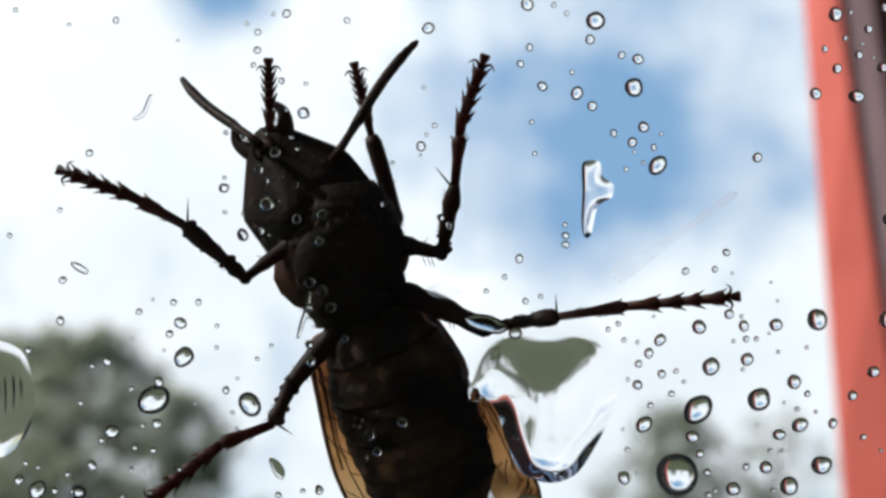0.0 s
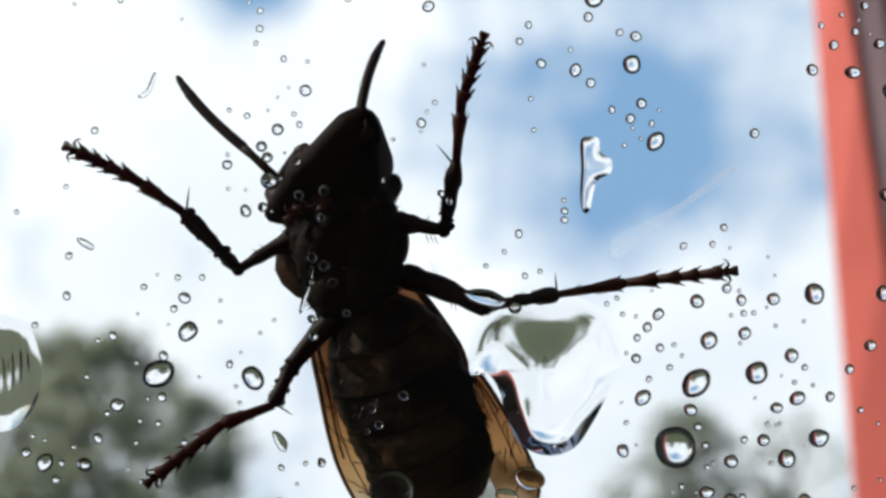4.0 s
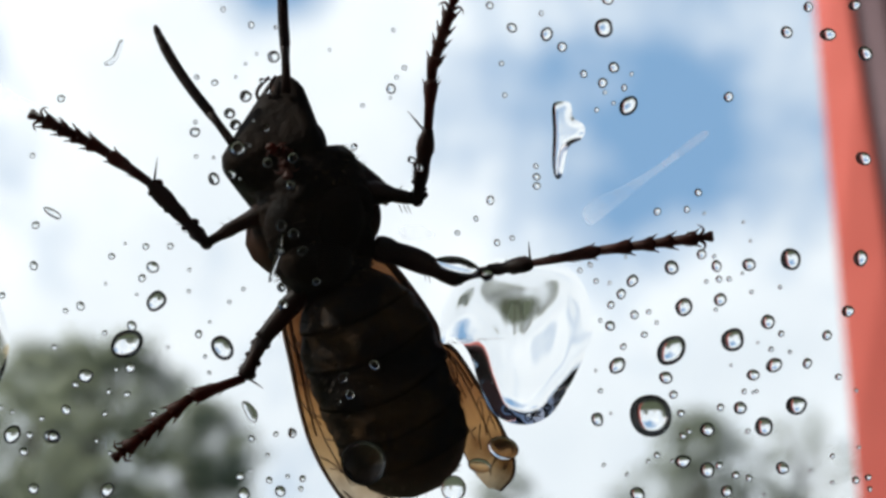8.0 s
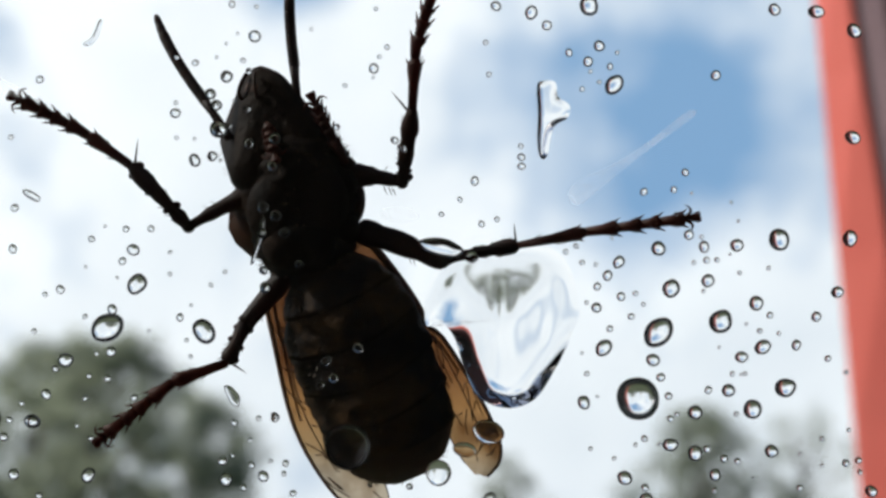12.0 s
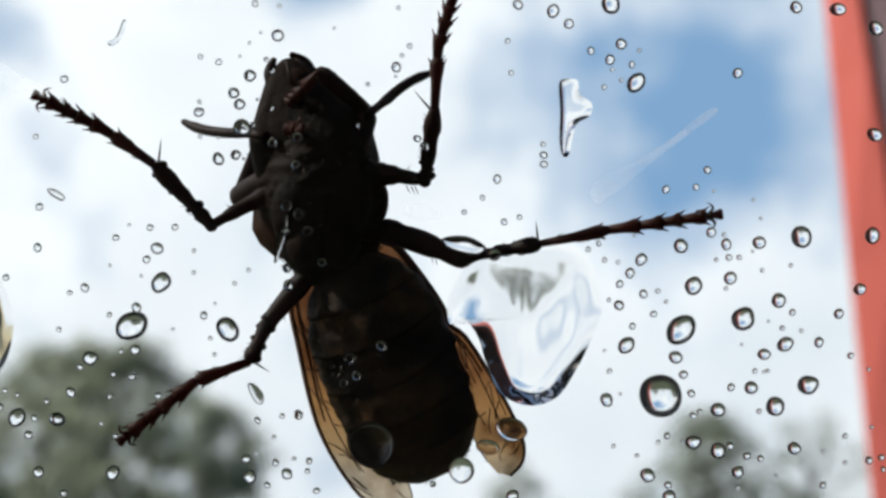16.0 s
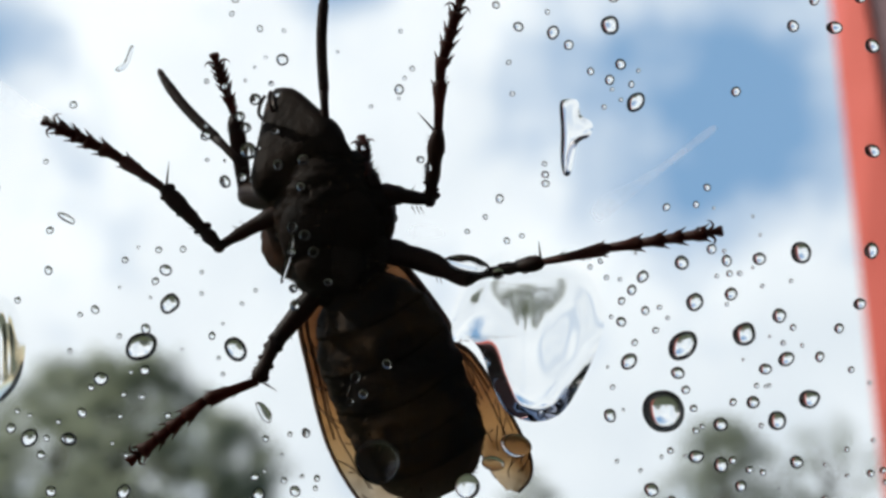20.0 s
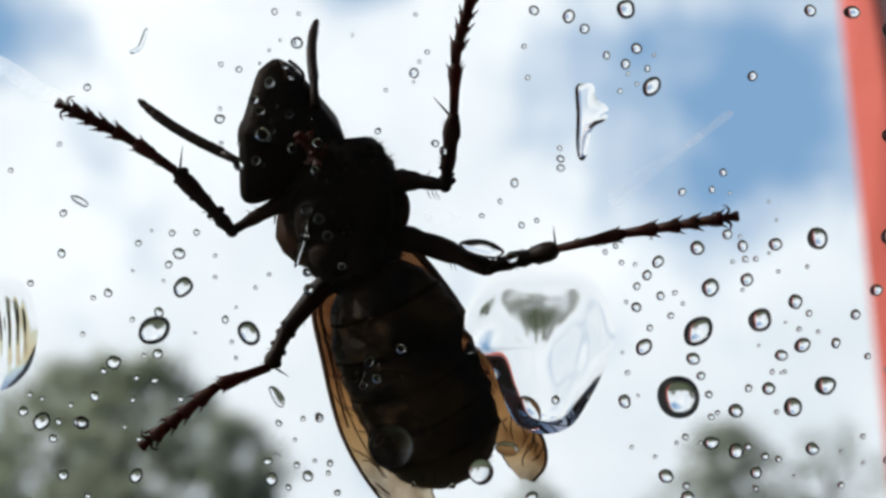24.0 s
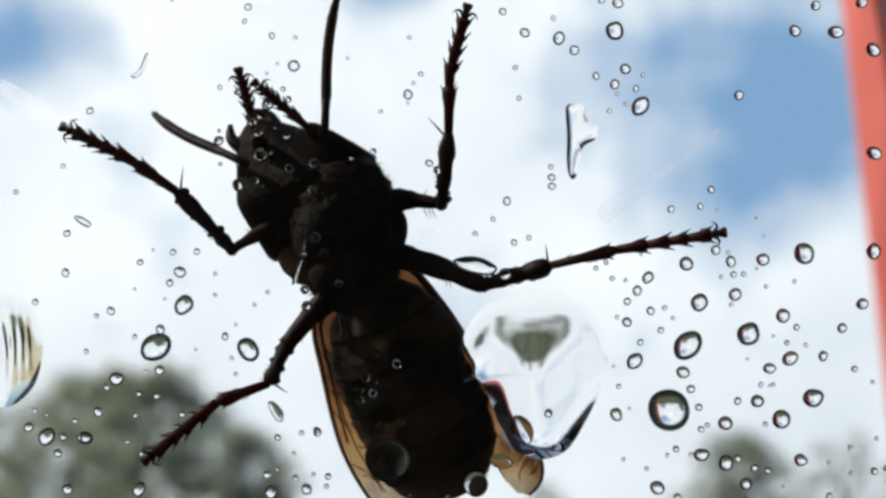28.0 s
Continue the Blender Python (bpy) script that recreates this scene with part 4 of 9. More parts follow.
def wing(name, outer, inner, depth, label, seed):
    """A folded wing: a thin bent sheet between its outer and inner edge, with raised veins."""
    n = 26
    def resample(points):
        pts = curve_points([(x, 0, z) for x, z in points], 8)
        return [pts[round(i * (len(pts) - 1) / n)] for i in range(n + 1)]
    a, b = resample(outer), resample(inner)
    rows = 8
    bm = bmesh.new()
    def at(i, j, lift=0.0):
        f = j / rows
        p = a[i].lerp(b[i], f)
        p.y = depth + 0.18 * math.sin(f * math.pi * 2.0 + i * 0.15) + 0.7 * f - 1.2 * (i / n) ** 2 + lift
        return p
    top = [[bm.verts.new(at(i, j) * MM) for j in range(rows + 1)] for i in range(n + 1)]
    for i in range(n):
        for j in range(rows):
            bm.faces.new((top[i][j], top[i + 1][j], top[i + 1][j + 1], top[i][j + 1]))
    owner = part(name, bm, WING, hornet, label)
    rng = random.Random(seed)
    def vein(path, r0, r1):
        bm = bmesh.new()
        tube(bm, path, [r0 + (r1 - r0) * k / (len(path) - 1) for k in range(len(path))], 6)
        part("vein", bm, VEIN, owner)
    vein([at(i, 0) for i in range(n + 1)], 0.2, 0.09)
    vein([at(i, 0.5 + 0.5 * min(i, 10) / 10, 0.1) for i in range(0, n - 10)], 0.16, 0.07)
    vein([at(i, 2 + 0.6 * math.sin(i * 0.4)) for i in range(3, n - 6)], 0.07, 0.04)
    vein([at(i, 4 + (1 if i > 12 else 0) + 0.4 * math.sin(i * 0.5)) for i in range(0, n - 7)], 0.09, 0.04)
    vein([at(i, rows) for i in range(0, n - 2)], 0.1, 0.04)
    # cross veins close into cells, thinning towards the tip
    for k in range(46):
        i, j = rng.randrange(6, n - 4), rng.randrange(0, rows - 1)
        near, far = at(i, j), at(min(i + rng.choice((0, 1, 2)), n), j + rng.choice((1, 2)))
        bend = near.lerp(far, 0.5) + Vector((rng.uniform(-0.15, 0.15), 0, rng.uniform(-0.25, 0.25)))
        vein([near, bend, far], 0.045, 0.035)
    return owner


wing_l = wing("wing", [(-4.94, 2.92), (-6.89, 2.01), (-7.1, 0.74), (-6.61, -1.6), (-5.96, -4.58), (-5.19, -6.96), (-3.87, -9.31), (-2.2, -11.22), (-0.17, -11.9)], [(-2.77, 2.75), (-2.77, 1.3), (-2.58, -0.86), (-2.01, -3.4), (-1.28, -5.93), (-0.37, -8.46), (0.37, -10.27), (0.62, -11.18), (0.38, -11.9)], 6.6, "folded amber wing with dark veins", 41)
wing_r = wing("wing", [(-1.48, 5.58), (-0.39, 4.94), (1.46, 2.62), (2.6, 0.89), (3.03, -0.19), (3.98, -0.91), (5.59, -3.37), (6.98, -5.9), (7.63, -7.53), (7.54, -8.72), (6.78, -9.52)], [(-2.78, 3.83), (-1.68, 2.4), (0.14, 0.23), (1.78, -2.3), (3.05, -4.46), (3.97, -6.27), (4.7, -7.72), (5.32, -8.73), (6.05, -9.53)], 6.6, "folded amber wing with dark veins and a rounded tip", 42)


# ---- head, feelers and forelegs, each about its own joint ----
bm = bmesh.new()
# a wedge of a face: broad between the eyes and the corners of the crown, narrow at the mouth
for x, y, z, r in ((0.0, -0.15, 6.25, 0.8), (0.74, 0.02, 5.79, 0.91), (3.19, 0.57, 2.58, 0.97), (3.56, 2.19, -0.57, 0.75), (0.0, 2.51, 0.77, 0.8), (0.0, -1.58, 0.65, 1.48)):
    for sgn in ((-1, 1) if x else (1,)):
        bmesh.ops.create_icosphere(bm, subdivisions=2, radius=r * MM, matrix=Matrix.Translation((sgn * x * MM, y * MM, z * MM)))
hull = bmesh.ops.convex_hull(bm, input=bm.verts[:], use_existing_faces=False)
bmesh.ops.delete(bm, geom=list({v for v in hull["geom_interior"] + hull["geom_unused"] if isinstance(v, bmesh.types.BMVert)}), context="VERTS")
for _ in range(2):
    bmesh.ops.subdivide_edges(bm, edges=[e for e in bm.edges if e.calc_length() > 0.9 * MM], cuts=1, use_grid_fill=True)
    bmesh.ops.triangulate(bm, faces=bm.faces[:])
bmesh.ops.smooth_vert(bm, verts=bm.verts[:], factor=0.15, use_axis_x=True, use_axis_y=True, use_axis_z=True)
head = part("head", bm, SHELL, hornet, "dark brown head with large eyes and mandibles")
jaws = []
for sgn in (-1, 1):
    bm = bmesh.new()
    ellipsoid(bm, (sgn * 2.95, 0.85, 2.3), (1.05, 1.2, 1.8), sgn * -14)
    part("eye", bm, EYE, head, "dark glossy compound eye")
    bm = bmesh.new()
    jaw = curve_points([(0, 0, -0.3), (sgn * 0.2, 0, 1.0), (sgn * 0.05, -0.05, 2.1), (sgn * -0.8, -0.1, 2.75)], 5)
    tube(bm, jaw, [0.7 - 0.55 * (i / 15) ** 1.5 for i in range(16)], 9)
    jaws.append(part("mandible", bm, LEG, head))
    bm = bmesh.new()
    tube(bm, curve_points([(sgn * 0.5, -1.0, 4.6), (sgn * 0.7, -1.5, 5.3), (sgn * 0.5, -1.4, 6.0), (sgn * 0.35, -1.1, 6.5)], 4), [0.12] * 13, 7)
    part("palp", bm, LEG, head)
bm = bmesh.new()
ellipsoid(bm, (0, -0.75, 4.9), (1.0, 0.6, 1.3))
part("lower_lip", bm, PLATE, head)
fuzz("head_hair", head, Vector((0, 0, 0.4)), Vector((0, 0, 5.6)), [(0, 3.3), (0.2, 3.6), (0.5, 3.2), (0.8, 2.2), (1, 1.4)], 420, 0.35, 9, 0.55)


def feeler(label, sgn):
    bm = bmesh.new()
    tube(bm, [(0, 0, -1.3), (sgn * 0.02, 0, 0.0), (sgn * 0.05, 0, 0.8), (sgn * 0.1, 0, 1.7)], [0.3, 0.28, 0.26, 0.32], 9)
    owner = part("antenna", bm, LEG, hornet, label)
    line = curve_points([(sgn * 0.08, 0, 1.65), (sgn * 0.2, 0, 3.4), (sgn * 0.22, 0, 5.3), (sgn * 0.08, 0, 7.1), (sgn * -0.15, 0, 8.4)], 11)
    for k in range(11):
        bm = bmesh.new()
        seg = line[4 * k:4 * k + 5]
        r = 0.34 if k < 8 else 0.34 - 0.05 * (k - 7)
        d = (seg[-1] - seg[0]).normalized() * 0.12
        tube(bm, [seg[0] - d, *seg, seg[-1] + d] if k < 10 else [seg[0] - d, *seg], [r * 0.8, r * 0.97, r, r, r, r * 0.97, r * 0.8] if k < 10 else [r * 0.6, r, r, r * 0.9, r * 0.65, 0.06], 10)
        part("flagellum_joint", bm, LEG, owner)
    return owner


feeler_a = feeler("dark curved jointed antenna", -1)
feeler_b = feeler("dark curved jointed antenna", -1)


def foreleg(seed):
    rng = random.Random(seed)
    bm = bmesh.new()
    tube(bm, [(0, 0, -0.3), (0, 0.1, 0.9), (0, 0.1, 2.1), (0, 0.05, 3.5), (0, 0, 4.5), (0, 0, 5.0)], [0.7, 0.9, 0.96, 0.92, 0.8, 0.45], 14)
    thigh = part("fore_femur", bm, LEG, hornet)
    bm = bmesh.new()
    tube(bm, [(0, 0, -0.2), (0, 0.05, 1.3), (0, 0.05, 3.3), (0, 0, 4.8), (0, 0, 5.3)], [0.42, 0.5, 0.56, 0.55, 0.38], 12)
    for k in range(6):
        z = rng.uniform(0.6, 5.0)
        s = rng.choice((-1, 1))
        spine(bm, (s * 0.3, 0, z), (s * 0.65, 0, z + 0.4), 0.04)
    shin = part("fore_tibia", bm, LEG, hornet)
    bm = bmesh.new()
    tube(bm, [(0, 0, -0.1), (0, 0, 0.1)], [0.2, 0.2], 8)
    foot = part("fore_tarsus", bm, LEG, hornet)
    tarsomeres(foot, [(0, 0, 0), (0, 0.05, 1.95), (0, 0, 3.95)], 0.38, rng)
    return thigh, shin, foot


thigh_a, shin_a, foot_a = foreleg(21)
thigh_b, shin_b, foot_b = foreleg(22)


# ---- what moves ----
def motions():
    walk(head, [
        (0, pose(-0.00678, 0.00550, 0.01059, -0.8, -31.2, -17.4)),
        (0.25, pose(-0.00691, 0.00550, 0.01080, 9.0, -9.3, -29.3)),
        (0.5, pose(-0.00704, 0.00550, 0.01102, 14.2, 13.7, -37.5)),
        (0.75, pose(-0.00645, 0.00550, 0.01097, 4.6, 9.0, -31.9)),
        (1, pose(-0.00586, 0.00550, 0.01092, -5.4, 5.3, -25.7)),
        (1.25, pose(-0.00627, 0.00550, 0.01084, -5.3, 5.6, -30.7)),
        (1.5, pose(-0.00667, 0.00550, 0.01076, -5.3, 5.9, -35.8)),
        (1.75, pose(-0.00673, 0.00550, 0.00983, 12.4, 6.5, -24.2)),
        (2, pose(-0.00679, 0.00550, 0.00890, 29.9, 3.5, -13.0)),
        (2.25, pose(-0.00645, 0.00550, 0.00939, 14.6, -5.7, 10.4)),
        (2.5, pose(-0.00612, 0.00550, 0.00988, -3.2, -7.7, 35.6)),
        (2.75, pose(-0.00597, 0.00550, 0.00981, 1.7, -13.4, 6.4)),
        (3, pose(-0.00582, 0.00550, 0.00973, 8.8, -16.0, -23.8)),
        (3.25, pose(-0.00546, 0.00550, 0.00984, 17.0, -7.6, 1.3)),
        (3.5, pose(-0.00509, 0.00550, 0.00995, 27.9, -3.6, 27.1)),
        (3.75, pose(-0.00508, 0.00550, 0.01000, 25.8, -6.2, 35.6)),
        (4, pose(-0.00508, 0.00550, 0.01004, 23.4, -8.6, 44.3)),
        (4.25, pose(-0.00507, 0.00550, 0.01009, 24.0, -7.0, 32.1)),
        (4.5, pose(-0.00506, 0.00550, 0.01014, 25.0, -2.7, 7.3)),
        (4.75, pose(-0.00505, 0.00550, 0.01019, 24.2, -2.5, 1.6)),
        (5, pose(-0.00504, 0.00550, 0.01024, 22.1, -7.2, 20.0)),
        (5.25, pose(-0.00503, 0.00550, 0.01029, 19.4, -10.2, 33.5)),
        (5.5, pose(-0.00502, 0.00550, 0.01033, 19.0, -10.1, 27.8)),
        (5.75, pose(-0.00640, 0.00550, 0.00992, 11.8, -6.5, -3.3)),
        (6, pose(-0.00779, 0.00550, 0.00951, 3.8, -7.1, -34.6)),
        (6.25, pose(-0.00708, 0.00550, 0.00945, 3.2, -7.4, -30.8)),
        (6.5, pose(-0.00638, 0.00550, 0.00939, 2.5, -7.7, -27.1)),
        (6.75, pose(-0.00625, 0.00550, 0.00985, -4.2, -5.5, -31.5)),
        (7, pose(-0.00613, 0.00550, 0.01031, -10.9, -3.7, -36.2)),
        (7.25, pose(-0.00607, 0.00550, 0.01025, -10.7, 0.5, -30.3)),
        (7.5, pose(-0.00601, 0.00550, 0.01019, -10.0, 4.6, -24.4)),
        (7.75, pose(-0.00717, 0.00550, 0.01010, -12.8, 3.3, -36.5)),
        (8, pose(-0.00832, 0.00550, 0.01000, -15.1, 1.3, -48.4)),
        (8.25, pose(-0.00786, 0.00550, 0.00949, -1.0, -11.3, -43.4)),
        (8.5, pose(-0.00740, 0.00550, 0.00898, 12.9, -24.7, -41.4)),
        (8.75, pose(-0.00591, 0.00550, 0.00963, 4.5, -23.9, -3.6)),
        (9, pose(-0.00441, 0.00550, 0.01028, -1.5, -18.7, 33.1)),
        (9.25, pose(-0.00576, 0.00550, 0.01059, 8.7, -5.8, -7.2)),
        (9.5, pose(-0.00712, 0.00550, 0.01090, 8.4, 10.4, -45.3)),
        (9.75, pose(-0.00715, 0.00550, 0.01068, -3.3, -5.7, 3.4)),
        (10, pose(-0.00717, 0.00550, 0.01046, -23.2, -7.0, 54.8)),
        (10.25, pose(-0.00687, 0.00550, 0.00974, -11.3, -10.0, 11.3)),
        (10.5, pose(-0.00657, 0.00550, 0.00901, -0.6, -4.2, -31.6)),
        (10.75, pose(-0.00578, 0.00550, 0.00946, -0.8, -5.3, 4.4)),
        (11, pose(-0.00499, 0.00550, 0.00991, -1.6, -6.1, 40.5)),
        (11.25, pose(-0.00627, 0.00550, 0.00958, 11.1, -12.2, -2.9)),
        (11.5, pose(-0.00755, 0.00550, 0.00925, 24.5, -8.0, -46.5)),
        (11.75, pose(-0.00720, 0.00550, 0.00912, 13.9, -5.3, -39.7)),
        (12, pose(-0.00686, 0.00550, 0.00900, 3.6, -1.4, -33.4)),
        (12.25, pose(-0.00647, 0.00550, 0.00911, 0.7, -6.4, -34.4)),
        (12.5, pose(-0.00608, 0.00550, 0.00923, -2.1, -11.4, -35.2)),
        (12.75, pose(-0.00614, 0.00550, 0.00918, -1.6, -9.2, -26.1)),
        (13, pose(-0.00620, 0.00550, 0.00913, -0.8, -7.1, -16.2)),
        (13.25, pose(-0.00626, 0.00550, 0.00908, 1.5, -4.7, -29.8)),
        (13.5, pose(-0.00632, 0.00550, 0.00904, 3.0, -1.8, -52.9)),
        (13.75, pose(-0.00637, 0.00550, 0.00899, 3.8, 0.7, -57.3)),
        (14, pose(-0.00643, 0.00550, 0.00894, 5.2, 2.4, -41.3)),
        (14.25, pose(-0.00649, 0.00550, 0.00889, 7.0, 4.1, -27.7)),
        (14.5, pose(-0.00655, 0.00550, 0.00885, 8.0, 6.6, -33.3)),
        (14.75, pose(-0.00657, 0.00550, 0.00912, 5.3, -11.5, -23.1)),
        (15, pose(-0.00658, 0.00550, 0.00940, -1.3, -28.8, -10.7)),
        (15.25, pose(-0.00606, 0.00550, 0.01025, -18.7, -15.4, 20.3)),
        (15.5, pose(-0.00555, 0.00550, 0.01109, -26.6, 4.0, 45.5)),
        (15.75, pose(-0.00504, 0.00550, 0.01058, -21.8, -8.2, 37.4)),
        (16, pose(-0.00454, 0.00550, 0.01007, -15.1, -19.5, 27.7)),
        (16.25, pose(-0.00535, 0.00550, 0.00984, -9.7, -8.5, -2.2)),
        (16.5, pose(-0.00617, 0.00550, 0.00961, -10.5, 3.7, -30.7)),
        (16.75, pose(-0.00650, 0.00550, 0.00910, 2.6, -15.8, -35.1)),
        (17, pose(-0.00684, 0.00550, 0.00860, 19.4, -33.5, -45.2)),
        (17.25, pose(-0.00623, 0.00550, 0.00926, -10.0, -26.8, 7.2)),
        (17.5, pose(-0.00563, 0.00550, 0.00993, -23.1, -3.8, 48.1)),
        (17.75, pose(-0.00506, 0.00550, 0.00980, -15.4, -3.9, 37.9)),
        (18, pose(-0.00449, 0.00550, 0.00967, -7.8, -2.7, 27.7)),
        (18.25, pose(-0.00566, 0.00550, 0.01017, -22.2, -1.9, 31.5)),
        (18.5, pose(-0.00682, 0.00550, 0.01066, -36.5, -0.1, 35.0)),
        (18.75, pose(-0.00723, 0.00550, 0.01065, -7.3, 2.0, -10.0)),
        (19, pose(-0.00763, 0.00550, 0.01064, 13.0, 23.8, -51.0)),
        (19.25, pose(-0.00626, 0.00550, 0.01021, 17.3, 10.1, 2.1)),
        (19.5, pose(-0.00489, 0.00550, 0.00977, 9.0, -1.6, 53.4)),
        (19.75, pose(-0.00591, 0.00550, 0.00966, -0.6, -6.5, 2.6)),
        (20, pose(-0.00693, 0.00550, 0.00955, -2.8, -17.0, -48.4)),
        (20.25, pose(-0.00684, 0.00550, 0.00998, -14.5, -13.8, 2.4)),
        (20.5, pose(-0.00676, 0.00550, 0.01040, -19.4, -3.1, 50.8)),
        (20.75, pose(-0.00591, 0.00550, 0.00998, -10.0, -7.2, 18.7)),
        (21, pose(-0.00506, 0.00550, 0.00956, 0.2, -5.6, -13.8)),
        (21.25, pose(-0.00591, 0.00550, 0.01046, 14.2, 12.3, -25.8)),
        (21.5, pose(-0.00676, 0.00550, 0.01136, 25.7, 32.4, -34.2)),
        (21.75, pose(-0.00678, 0.00550, 0.01105, 26.7, 26.3, -26.4)),
        (22, pose(-0.00681, 0.00550, 0.01074, 26.7, 19.7, -18.2)),
        (22.25, pose(-0.00683, 0.00550, 0.01043, 21.6, 17.1, -34.2)),
        (22.5, pose(-0.00686, 0.00550, 0.01012, 15.7, 14.4, -59.0)),
        (22.75, pose(-0.00688, 0.00550, 0.00981, 14.6, 9.9, -64.4)),
        (23, pose(-0.00691, 0.00550, 0.00950, 16.2, 3.5, -50.0)),
        (23.25, pose(-0.00693, 0.00550, 0.00919, 16.0, -3.4, -38.1)),
        (23.5, pose(-0.00695, 0.00550, 0.00888, 14.9, -7.5, -44.8)),
        (23.75, pose(-0.00690, 0.00550, 0.00957, 0.6, -17.0, 3.6)),
        (24, pose(-0.00685, 0.00550, 0.01027, -16.3, -12.6, 53.3)),
        (24.25, pose(-0.00674, 0.00550, 0.00975, -6.9, -6.2, 1.9)),
        (24.5, pose(-0.00662, 0.00550, 0.00924, -6.0, 5.0, -48.1)),
        (24.75, pose(-0.00668, 0.00550, 0.00963, -2.5, 5.3, -49.6)),
        (25, pose(-0.00674, 0.00550, 0.01002, 1.1, 5.6, -51.0)),
        (25.25, pose(-0.00704, 0.00550, 0.00970, 11.9, -0.2, -40.1)),
        (25.5, pose(-0.00734, 0.00550, 0.00937, 21.5, -7.8, -30.3)),
        (25.75, pose(-0.00704, 0.00550, 0.00991, 17.4, 7.5, -36.8)),
        (26, pose(-0.00674, 0.00550, 0.01044, 11.3, 22.3, -44.9)),
        (26.25, pose(-0.00600, 0.00550, 0.00983, 9.0, 3.7, -0.6)),
        (26.5, pose(-0.00525, 0.00550, 0.00922, -5.6, -8.0, 44.7)),
        (26.75, pose(-0.00555, 0.00550, 0.00942, -7.4, -7.4, 43.8)),
        (27, pose(-0.00586, 0.00550, 0.00962, -9.1, -6.8, 43.0)),
        (27.25, pose(-0.00630, 0.00550, 0.00931, -12.6, -20.7, 0.7)),
        (27.5, pose(-0.00675, 0.00550, 0.00901, -4.4, -33.0, -46.2)),
        (27.75, pose(-0.00657, 0.00550, 0.00911, -17.1, -36.9, -9.0)),
        (28, pose(-0.00638, 0.00550, 0.00921, -30.2, -33.6, 28.4)),
    ])
